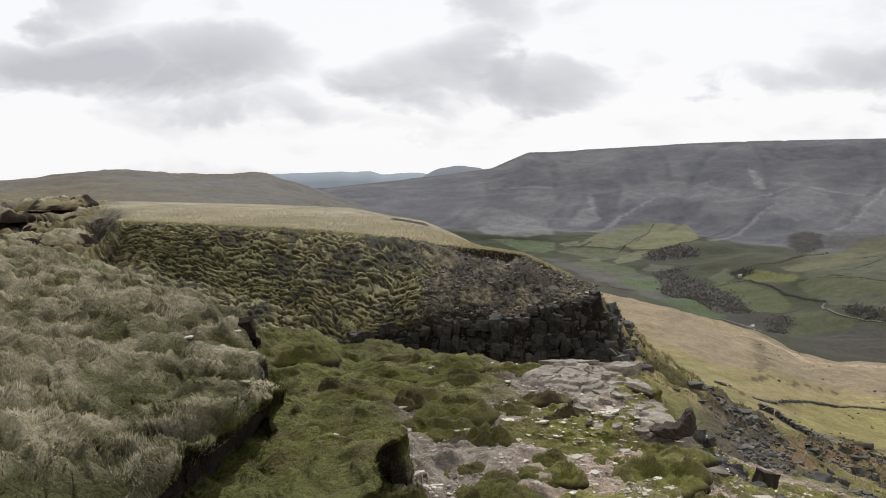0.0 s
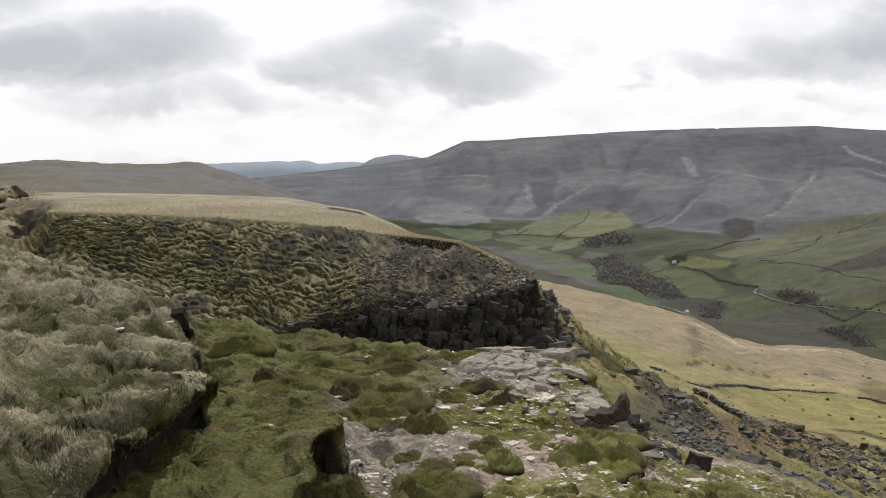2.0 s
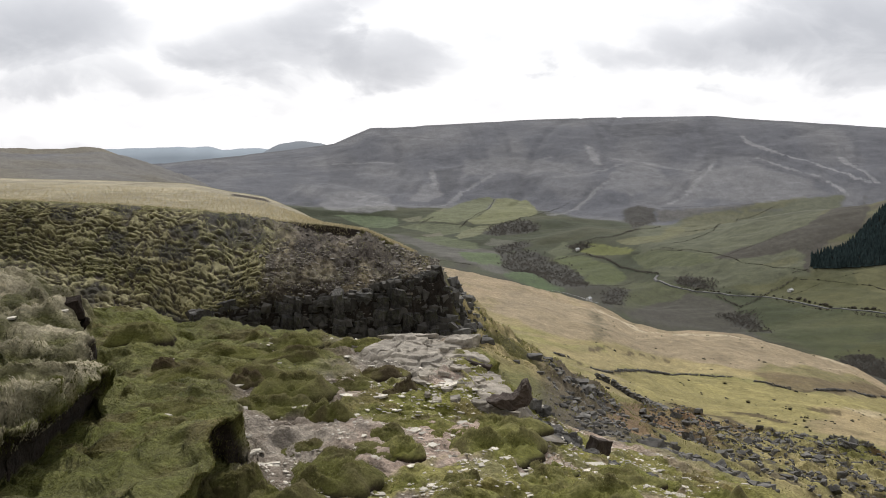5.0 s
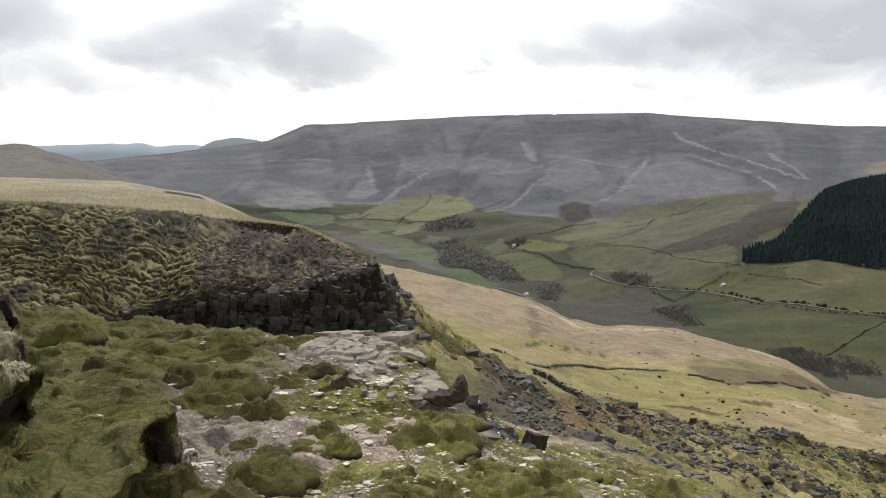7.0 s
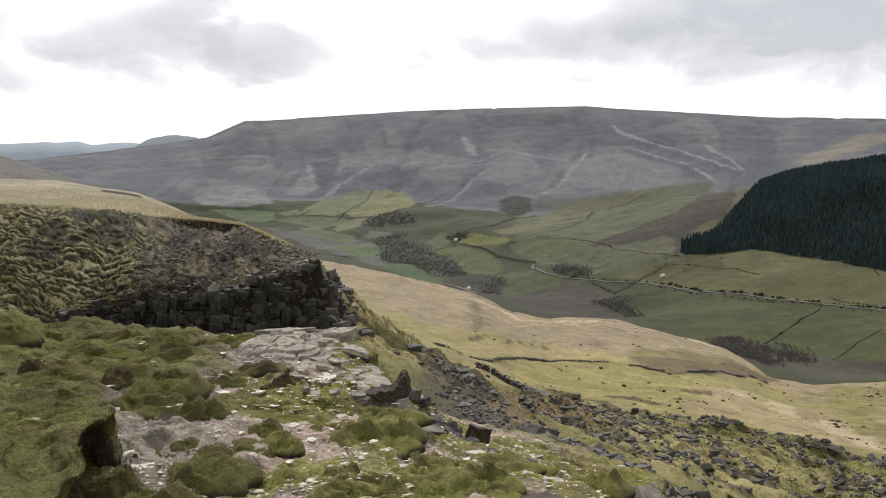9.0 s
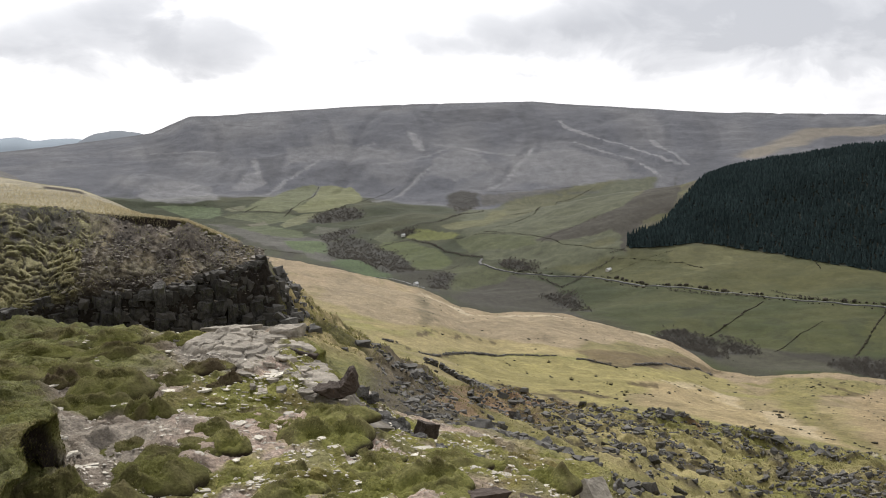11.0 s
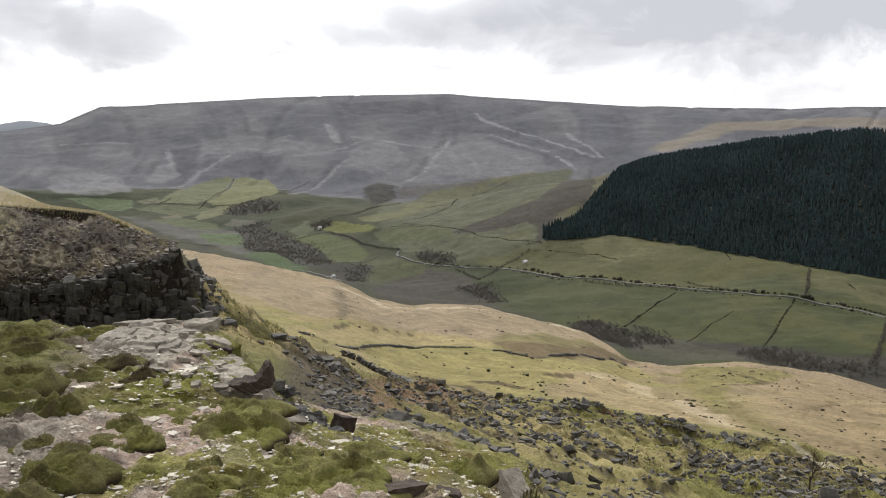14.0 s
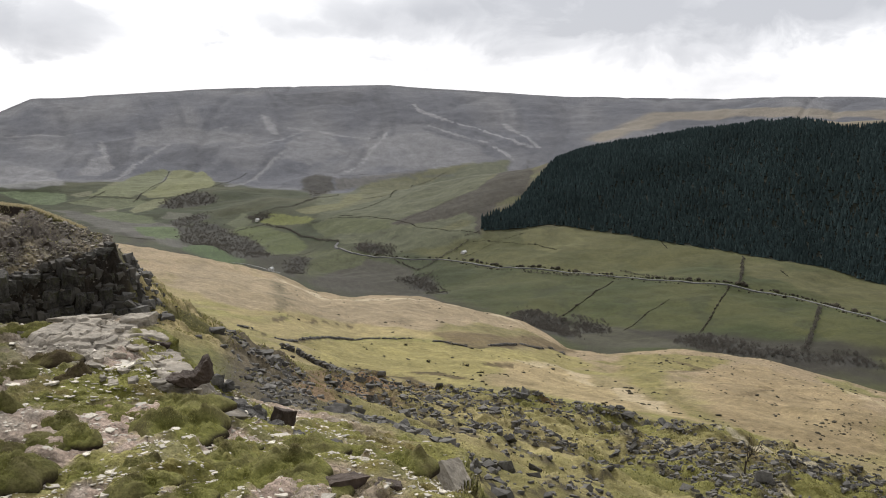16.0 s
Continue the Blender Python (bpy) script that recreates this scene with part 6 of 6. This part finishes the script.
rock_ledge()
for px, py, sx, sy, sz, turn, up_ in ((1.05, 9.46, 0.62, 0.16, 0.030, 4, 0.02), (1.47, 9.22, 0.36, 0.30, 0.09, 0, 0.03), (1.50, 7.00, 0.34, 0.36, 0.16, 20, -0.06), (1.38, 7.4, 0.42, 0.36, 0.10, 40, -0.03)):
    slab_thing("rock_slab", LEDGE, "rock", px, py, sx, sy, sz, turn, up_, lean=(rng.normal(0, 1.2), rng.normal(0, 1.2)), group="rim slabs", sides=3)
for _ in range(40):
    px, py = 1.12 + rng.normal(0, 0.24), rng.uniform(7.2, 9.35)
    px += 0.12 * (8.6 - py)
    slab_thing("rock_slab", LEDGE, "rock", px, py, rng.uniform(0.08, 0.24), rng.uniform(0.05, 0.14), rng.uniform(0.012, 0.035), rng.uniform(0, 360), 0.010, lean=(rng.normal(0, 5), rng.normal(0, 5)), group="rim slabs", sides=2)
for k in range(7):
    slab_thing("rock_slab", "thin dark gritstone layer of the broken rim", "rock", 1.50 + rng.normal(0, 0.04), 7.6 + 0.22 * k, 0.22, 0.40, 0.045, rng.uniform(0, 40), -0.06 + rng.uniform(-0.03, 0.05), rust_rock if k % 2 else outcrop_rock, (rng.normal(0, 5), 8 + rng.normal(0, 5)), "rim slabs", 7)


def beak_rock(px, py, turn):
    """A weathered block jutting up and out over the drop, hollowed underneath."""
    outline = [(-0.20, -0.03), (-0.09, 0.0), (0.0, 0.0), (0.045, 0.06), (0.085, 0.16), (0.11, 0.17), (0.135, 0.08), (0.14, -0.02), (0.10, -0.08), (0.0, -0.12), (-0.11, -0.11)]
    bm = bmesh.new()
    rings = [[bm.verts.new((a * k * 1.1 + 0.02 * dy, dy, b * k * 0.85)) for a, b in outline] for dy, k in ((-0.11, 0.85), (-0.05, 1.0), (0.06, 1.0), (0.14, 0.8))]
    for lo, hi in zip(rings[:-1], rings[1:]):
        for i_ in range(len(outline)):
            j_ = (i_ + 1) % len(outline)
            bm.faces.new((lo[i_], lo[j_], hi[j_], hi[i_]))
    bm.faces.new(rings[0][::-1])
    bm.faces.new(rings[-1])
    bmesh.ops.recalc_face_normals(bm, faces=bm.faces)
    ob = new("rock", bm_mesh("rock", roughen(bm, 3, 0.013, 22.0), rust_rock))
    ob.matrix_world = pose(px, py, 0.02, 0, 0, turn) @ Matrix.Scale(0.78, 4)
    return tagged(ob, "dark brown gritstone block jutting over the drop at the rim", "rock")


beak_rock(1.48, 7.22, -8)
rock_thing("dark undercut gritstone block at the rim", 1.36, 7.42, 0.28, 0.20, 0.12, 30, -0.02)
rock_thing("sloping grey gritstone slab below the rim block", 1.42, 6.72, 0.44, 0.30, 0.14, 25, -0.03, mat=slab_rock, lean=(14, 12))
rock_thing("thin upright brown stone at the rim edge", 1.63, 6.90, 0.05, 0.14, 0.24, 15, 0.04, lean=(0, -8))
rock_thing("leaning dark fin of gritstone below the rim", 2.07, 7.35, 0.14, 0.16, 0.30, 10, 0.06, lean=(10, 18))
rock_thing("upright grey gritstone slab leaning at the slope edge", 3.10, 6.80, 0.30, 0.08, 0.42, 25, 0.02, mat=outcrop_rock, lean=(-52, 8))
rock_thing("dark gritstone block under the turf edge", 1.74, 5.05, 0.26, 0.14, 0.14, 10, 0.0)
rock_thing("dark gritstone block under the turf edge", 1.95, 5.0, 0.18, 0.14, 0.12, 60, -0.02)
for _ in range(34):
    px, py = 1.75 + abs(rng.normal(0, 0.22)), rng.uniform(6.6, 8.0)
    slab_thing("rock_slab", "broken grey slab lying below the rim", "rock", px, py, rng.uniform(0.10, 0.26), rng.uniform(0.08, 0.18), rng.uniform(0.03, 0.07), rng.uniform(0, 360), 0.01, grey_rock, (rng.normal(0, 12), rng.normal(0, 12)), "broken slabs", 7)


def hummock(px, py, w, d, h, turn=0.0, brown=0.0, straw=False):
    """A cushion of moss on peat, low and uneven, bulging over its broken foot on one side."""
    n_a, n_r = 44, 20
    h, w, d = h * 0.68, w * 1.25, d * 1.25
    t = np.linspace(0, 1, n_r + 1)[:, None] + np.zeros((1, n_a))
    a = np.linspace(0, 2 * np.pi, n_a, endpoint=False)[None, :] + 0 * t
    out = 1 + 0.36 * fractal(np.cos(a) * 1.2 + px * 7, np.sin(a) * 0.9 + py * 7, 2, 601)
    ux, uy = np.cos(a) * (1 - t), np.sin(a) * (1 - t)
    rough_ = fractal(ux * 2.1 + px * 9, uy * 2.1 + py * 9, 4, 603, 0.6)
    bulge = 1 + 0.10 * np.sin(np.clip(t * 5, 0, 1) * np.pi) * np.clip(np.cos(a + 0.9), 0, 1)
    rad = (1 - t) * out * bulge
    steep = 0.5 + 0.5 * np.cos(a + 0.9)
    hh = 1 - (1 - t) ** (3.0 + 3.0 * steep)
    hh = hh * (1 + 0.42 * rough_ * np.clip(t * 3, 0, 1))
    co = np.stack([rad * np.cos(a) * w / 2, rad * np.sin(a) * d / 2, hh * h * 1.1 - 0.02], -1).reshape(-1, 3)
    g = mix(MOSS * colour(1.0, 0.95, 1.1) * (1.0 + 0.6 * (px > 0.6)), TURF * (1.0 + 0.6 * (px > 0.6)), np.clip(0.5 + 0.9 * rough_, 0, 1))
    g = mix(g, colour(0.072, 0.056, 0.032), np.clip(brown + 0.45 * rough_ + 0.10, 0, 1))
    if straw:
        g = mix(GOLD * 0.75 + 0 * g, STRAW * 0.9 + 0 * g, np.clip(0.5 + 0.8 * rough_, 0, 1))
        steep = np.clip(steep * 1.2 + 0.9 * rough_, 0, 1.6) * 2.6
    # near-black foot: peat, and the shade of the side away from the sun
    cl = mix(PEAT_AND_SHADE * 1.3 + 0 * g, g, np.clip((t - 0.13 * (steep - 0.55) + 0.04 * rough_) / 0.06, 0, 1)).reshape(-1, 3)
    idx = np.arange((n_r + 1) * n_a).reshape(n_r + 1, n_a)
    nxt = np.roll(idx, -1, 1)
    quads = np.stack([idx[:-1], nxt[:-1], nxt[1:], idx[1:]], -1).reshape(-1, 4)
    base = float(ground_at(np.array([px]), np.array([py]))[0])
    ob = new("moss_hummock", raw_mesh("moss_hummock", co, quads, moss_mat, cl, True))
    ob.matrix_world = pose(px, py, base - 0.018, 0, 0, turn)
    if straw:
        return tagged(ob, "mound of straw grass over black eroded peat", "peat hag", "peat hags")
    n = int(900 * w * d / 0.1)
    ti, ai = rng.uniform(0.10, 1, n) ** 0.7, rng.integers(0, n_a, n)
    pick_ = co.reshape(n_r + 1, n_a, 3)[(ti * n_r).astype(int), ai] + rng.normal(0, 0.011, (n, 3)) * [1, 1, 0.2]
    tone = g[(ti * n_r).astype(int), ai] * rng.uniform(1.0, 1.9, (n, 1))
    FUZZ.append((pick_ + [px, py, base - 0.012], tone))
    return tagged(ob, "brown peaty hummock beside the stony path" if brown > 0.5 else "green moss hummock on dark peat beside the path", "hummock", "moss hummocks")


FUZZ = []
for values in (
    (-1.10, 9.3, 0.50, 0.50, 0.18), (-0.83, 8.42, 0.20, 0.18, 0.11, 0, 0.6), (-0.2, 9.54, 0.36, 0.4, 0.15), (-0.24, 7.75, 0.22, 0.24, 0.11, 0, 0.6),
    (0.07, 7.6, 0.50, 0.45, 0.17), (-0.12, 7.1, 0.52, 0.42, 0.13), (0.27, 6.85, 0.27, 0.26, 0.16), (0.72, 8.25, 0.30, 0.26, 0.11, 0, 0.85),
    (0.85, 7.78, 0.15, 0.16, 0.10, 0, 0.9), (0.75, 7.72, 0.14, 0.16, 0.08, 0, 0.8), (0.14, 6.22, 0.20, 0.24, 0.06), (0.67, 6.05, 0.20, 0.26, 0.10),
    (0.42, 5.95, 0.34, 0.34, 0.06), (0.75, 6.75, 0.50, 0.42, 0.09), (1.18, 6.2, 0.52, 0.50, 0.15), (1.28, 6.6, 0.40, 0.34, 0.10),
    (0.20, 5.55, 0.46, 0.50, 0.15), (0.86, 5.45, 0.20, 0.18, 0.10), (0.84, 5.18, 0.34, 0.22, 0.08), (1.36, 5.25, 0.66, 0.50, 0.14),
    (-0.35, 8.15, 0.5, 0.5, 0.13), (0.62, 9.35, 0.40, 0.3, 0.12), (0.15, 8.6, 0.5, 0.45, 0.10), (-0.62, 7.9, 0.5, 0.5, 0.10), (0.45, 7.9, 0.4, 0.35, 0.08),
    (-0.55, 6.55, 0.5, 0.4, 0.09), (1.05, 7.15, 0.34, 0.3, 0.08), (2.2, 5.6, 0.3, 0.3, 0.12),
    (0.10, 9.18, 0.48, 0.5, 0.12), (0.97, 6.43, 0.32, 0.3, 0.08), (0.59, 6.35, 0.21, 0.22, 0.07), (0.35, 5.98, 0.40, 0.34, 0.08), (0.61, 5.55, 0.20, 0.2, 0.07), (0.97, 4.98, 0.28, 0.24, 0.07),
    (1.30, 5.62, 0.34, 0.3, 0.10), (1.55, 5.30, 0.34, 0.36, 0.13), (1.40, 5.9, 0.26, 0.24, 0.07), (0.86, 9.5, 0.46, 0.3, 0.10), (-0.45, 8.8, 0.5, 0.4, 0.12), (-0.75, 7.2, 0.4, 0.36, 0.08), (1.85, 6.1, 0.4, 0.4, 0.09), (2.3, 6.6, 0.36, 0.34, 0.08), (-0.16, 5.42, 0.26, 0.34, 0.17), (-0.02, 5.28, 0.30, 0.30, 0.12),
):
    hummock(*values)
for b_, r_, w_, h_ in ((-19.2, 75, 2.6, 0.9), (-18.0, 84, 3.0, 1.0), (-19.7, 66, 2.4, 0.8), (-18.3, 62, 2.2, 0.7), (-20.6, 78, 2.6, 0.9), (-17.0, 80, 2.2, 0.9), (-20.4, 60, 2.2, 0.7), (-17.5, 71, 1.8, 0.7), (-19.0, 92, 3.2, 1.0), (-17.6, 90, 2.6, 0.8)):
    hummock(r_ * math.sin(math.radians(b_)), r_ * math.cos(math.radians(b_)), w_, w_ * 1.2, h_, rng.uniform(0, 360), 0.0, True)


def loose_stone(px, py, size, flat=1.0, lean=(0, 0), turn=None, h=None):
    h = float(ground_at(np.array([px]), np.array([py]))[0]) - 0.006 if h is None else h
    ob = new("stone", FLAT[rng.integers(12)])
    ob.matrix_world = pose(px, py, h + size * 0.03 - 0.004, lean[0], lean[1], rng.uniform(0, 360) if turn is None else turn) @ Matrix.Diagonal((size, size, size * flat, 1))
    return tagged(ob, "pale flat stone lying on the worn path", "stone", "loose path stones")


for px, py, size in (
    (-0.17, 6.01, 0.17), (-0.04, 5.92, 0.14), (-0.12, 6.12, 0.08), (0.20, 6.84, 0.09), (-0.27, 7.6, 0.10), (-0.80, 8.7, 0.11), (-0.84, 8.85, 0.06), (-1.1, 9.1, 0.10),
    (-0.60, 6.35, 0.08), (-0.50, 6.0, 0.07), (-1.75, 7.9, 0.14), (-1.45, 8.1, 0.10), (-1.62, 9.0, 0.06), (0.42, 7.45, 0.20), (0.62, 7.5, 0.18), (0.30, 7.3, 0.16),
    (0.55, 7.2, 0.14), (0.05, 7.25, 0.10), (0.95, 6.9, 0.12), (1.05, 6.45, 0.10), (0.95, 5.65, 0.15), (0.65, 5.35, 0.16), (0.70, 5.15, 0.18), (1.0, 5.2, 0.15),
    (1.1, 5.75, 0.14), (0.1, 6.95, 0.08), (1.0, 7.0, 0.07),
):
    loose_stone(px, py, size, 0.9)


def path_stones(count):
    made = 0
    while made < count:
        right = made % 3 == 0
        gx, gy, gz, gb, gr = (float(v[0]) for v in scatter(rng, 1, ROW["feet"], row_of("rim", -0.02), 15.0 if right else -2.0, 27.0 if right else 20.0))
        dens = value_noise(np.array([gx * 2.2]), np.array([gy * 2.2]), 401)[0] * 0.5 + 0.45 + 0.5 * math.exp(-((gb - 12) / 6) ** 2) - 0.4 * (gy > 8.2) - 0.15
        if rng.uniform() > max(dens, 0.6 * right) or gy < 4.0:
            continue
        loose_stone(gx, gy, min(0.026 + rng.gamma(1.7, 0.022) * (1.25 if right else 1.0), 0.16), rng.uniform(0.4, 1.0), lean=(rng.normal(0, 7), rng.normal(0, 7)), h=gz)
        made += 1


path_stones(290)


def grit(count):
    """The small broken stones of the path."""
    gx, gy, gz, gb, gr = scatter(rng, count * 2, ROW["feet"], row_of("rim", -0.02), -2.0, 27.0)
    dens = value_noise(gx * 2.2, gy * 2.2, 401) * 0.6 + 0.5 + 0.6 * np.exp(-(((gb - 11) / 6) ** 2)) - 0.3 * (gy > 8) - 0.25 * (gb < 3)
    places = []
    for i in np.where(rng.uniform(0, 1, len(gx)) < dens)[0][:count]:
        s_ = 0.011 + rng.gamma(1.6, 0.014)
        places.append((rng.integers(10), gx[i], gy[i], gz[i] - 0.002, (s_, s_, s_), rng.uniform(0, 6.3), rng.normal(0, 0.16)))
    return tagged(new("path_grit", joined("path_grit", CHIP, places, grit_rock)), "small broken pale stones of the path", "grit", kind="stuff")


grit_rock = vary(material("path_grit", rough=0.85, spec=0.3), (0.43, 0.395, 0.335), (6.0,), (0.5,), island=True)
grit(9500)


# ---------------------------------------------------------------- grass
def blades(name, label, gx, gy, gz, length, width, tones, lean, category="grass"):
    n = len(gx)
    a = rng.uniform(0, 2 * np.pi, n)
    side = np.stack([np.cos(a), np.sin(a), np.zeros(n)], 1) * (width / 2)[:, None]
    root = np.stack([gx, gy, gz - 0.01], 1)
    tip_way = np.stack([lean[0], lean[1], np.ones(n)], 1)
    mid_p = root + tip_way * [0.35, 0.35, 0.62] * length[:, None]
    tip = root + tip_way * [1.0, 1.0, 0.85] * length[:, None]
    co = np.stack([root - side, root + side, mid_p + side * 0.75, mid_p - side * 0.75, tip], 1).reshape(-1, 3)
    k = np.arange(n)[:, None] * 5
    tri = np.concatenate([k + [0, 1, 2], k + [0, 2, 3], k + [3, 2, 4]])
    cl = np.repeat(tones, 5, 0)
    return tagged(new(name, raw_mesh(name, co, tri, blade_mat, cl)), label, category, kind="stuff")


def bank_grass(count):
    gx, gy, gz, gb, gr = scatter(rng, count, row_of("bank_lip", -0.12), row_of("rim", -0.01), -26.9, -9.0)
    tuft_ = fractal(gx * 4.2, gy * 4.2, 3, 105)
    long_ = 0.018 + 0.030 * np.clip(0.4 + 0.9 * tuft_, 0, 1.3) * rng.uniform(0.5, 1.2, count)
    edge = step(-15, -9.5, gb)
    long_ *= 1 - 0.5 * edge
    dry = np.clip(0.32 + 0.75 * fractal(gx * 5.2, gy * 5.2, 3, 14) + 0.3 * tuft_ + rng.normal(0, 0.2, count) - 0.35 * edge, 0, 1)
    # the green end is kept dark for the shaded gaps between tussocks
    tones = mix(colour(0.088, 0.090, 0.030), colour(0.48, 0.43, 0.32), dry)
    fl = fractal(gx * 6.0, gy * 6.0, 2, 501) * 1.1
    fm = fractal(gx * 6.0, gy * 6.0, 2, 502) * 1.1 - 0.25
    return blades("grass", "pale dry moor grass tussocks on the peat bank", gx, gy, gz, long_, np.full(count, 0.0055), tones, (fl + rng.normal(0, 0.3, count), fm + rng.normal(0, 0.3, count)))


bank_grass(100000)


def moss_grass(count):
    gx, gy, gz, gb, gr = scatter(rng, count, row_of("feet", 0.5), row_of("rim", -0.01), -14, 27)
    free = fractal(gx * 1.1, gy * 1.1, 4, 101)
    keep = (free < 0.25) | (gb < -2.3)
    keep &= ~((gb < -8.6) & (gr > row_of("bank_foot")))
    gx, gy, gz = gx[keep], gy[keep], gz[keep]
    n = len(gx)
    tones = mix(colour(0.122, 0.126, 0.036), colour(0.30, 0.272, 0.145), np.clip(rng.normal(0.25, 0.25, n) + 0.45 * (gx > 0.2), 0, 1))
    return blades("short_turf", "short green turf on the mossy terrace", gx, gy, gz, rng.uniform(0.010, 0.032, n), np.full(n, 0.004), tones, (rng.normal(0, 0.6, n), rng.normal(0, 0.6, n)))


moss_grass(48000)


def rim_tufts(count):
    """Grass hanging along the rim of the bluff and over its top."""
    gx, gy, gz, gb, gr = scatter(rng, count, row_of("bluff_rim", -0.12), row_of("bluff_rim", 0.75), -15.5, 6.5)
    tones = mix(colour(0.27, 0.23, 0.13), colour(0.44, 0.38, 0.24), rng.uniform(0, 1, count))
    return blades("bent_grass", "straw-coloured grass on top of the bluff", gx, gy, gz, rng.uniform(0.05, 0.13, count), np.full(count, 0.02), tones, (rng.normal(0.2, 0.4, count), rng.normal(0, 0.4, count)))


rim_tufts(22000)


def hanging_turf(count):
    """Fringes of grass on the treads of the bluff's face, drooping over the dark gaps."""
    gx, gy, gz, gb, gr = scatter(rng, count * 3, row_of("bluff_foot", 0.9), row_of("bluff_rim", -0.02), -16.5, 7.2)
    ii, jj = gr.astype(int), column(gb).astype(int)
    want = (ripple[ii, jj] > 0.62 + rng.normal(0, 0.08, len(gx))) & (shale[ii, jj] < rng.uniform(0.1, 1.2, len(gx)))
    k = np.where(want)[0][:count]
    gx, gy, gz, n = gx[k], gy[k], gz[k], len(k)
    out_x, out_y = -gx / np.hypot(gx, gy), -gy / np.hypot(gx, gy)
    dry = np.clip(0.4 + 0.7 * fractal(gx / 1.6, gz / 0.6, 3, 801) + rng.normal(0, 0.25, n), 0, 1)
    tones = mix(colour(0.125, 0.125, 0.045), colour(0.30, 0.27, 0.145), dry)
    return blades("hanging_grass", "tufted moor grass on the ledges of the bluff", gx, gy, gz + 0.02, rng.uniform(0.025, 0.065, n), rng.uniform(0.010, 0.020, n), tones, (out_x * 1.5 + rng.normal(0, 0.7, n), out_y * 1.2 + rng.normal(0, 0.4, n)))


hanging_turf(26000)


def slope_tufts(count):
    """Rough grass on the escarpment and on the landslip."""
    gx, gy, gz, gb, gr = scatter(rng, count, row_of("bluff_foot", -0.55), row_of("bluff_rim", 0.4), 9.0, 48.5)
    r_ = np.hypot(gx, gy)
    clump = fractal(gx / 1.1, gy / 1.4, 3, 803)
    k = clump > rng.normal(-0.05, 0.25, count)
    gx, gy, gz, r_, clump = gx[k], gy[k], gz[k], r_[k], clump[k]
    n = len(gx)
    tones = mix(colour(0.140, 0.138, 0.044), colour(0.300, 0.262, 0.125), np.clip(0.35 + 0.5 * fractal(gx / 3, gy / 3, 3, 805) + rng.normal(0, 0.25, n), 0, 1))
    return blades("slope_grass", "rough green and straw grass on the stony slope", gx, gy, gz, rng.uniform(0.05, 0.13, n) * np.clip(r_ / 45, 0.4, 1.2), 0.0009 * r_, tones, (rng.normal(0, 0.6, n), rng.normal(-0.3, 0.6, n)))


slope_tufts(42000)


def block_fringe(count):
    """Moss and grass hanging over the edge of the turf block."""
    gx, gy, gz, gb, gr = scatter(rng, count, row_of("block_lip", -0.35), row_of("block_lip", 0.12), -8.0, -1.6)
    tones = mix(colour(0.085, 0.085, 0.026), colour(0.20, 0.17, 0.075), rng.uniform(0, 1, count) ** 2)
    return blades("edge_moss", "moss and grass hanging over the turf edge", gx, gy, gz + 0.005, rng.uniform(0.006, 0.020, count), np.full(count, 0.005), tones, (rng.normal(0.3, 0.6, count), rng.normal(-0.5, 0.4, count)))


block_fringe(4000)


def moss_fuzz():
    p, tone = np.concatenate([a for a, b in FUZZ]), np.concatenate([b for a, b in FUZZ])
    n = len(p)
    return blades("moss_tips", "fine green moss tips on the hummocks", p[:, 0], p[:, 1], p[:, 2], rng.uniform(0.005, 0.014, n), np.full(n, 0.0035), tone, (rng.normal(0, 1.0, n), rng.normal(-0.3, 1.0, n)))


moss_fuzz()


def woodland(size, count, points):
    """Leafless trees of a valley wood, thin at its edge."""
    p = np.array(points, float)
    c = rng.uniform(p.min(0) - 10, p.max(0) + 10, (count * 6, 2))
    c = c[inside(c[:, 0] + rng.normal(0, 5, len(c)), c[:, 1] + rng.normal(0, 8, len(c)), list(points))][:count]
    h = ground_at(c[:, 0], c[:, 1])
    places = []
    for (px, py), pz in zip(c, h):
        s_ = size * rng.uniform(0.35, 0.95)
        places.append((rng.integers(6), px, py, pz - 0.3, (s_, s_, s_), rng.uniform(0, 6.3), 0))
    return tagged(new("woodland", joined("woodland", TWIGS, places, wood_mat)), "bare brown leafless trees on the valley floor", "woodland", kind="stuff")


for size, count, ring in WOODS:
    woodland(size, int(count * 2.2), ring)
cliff()
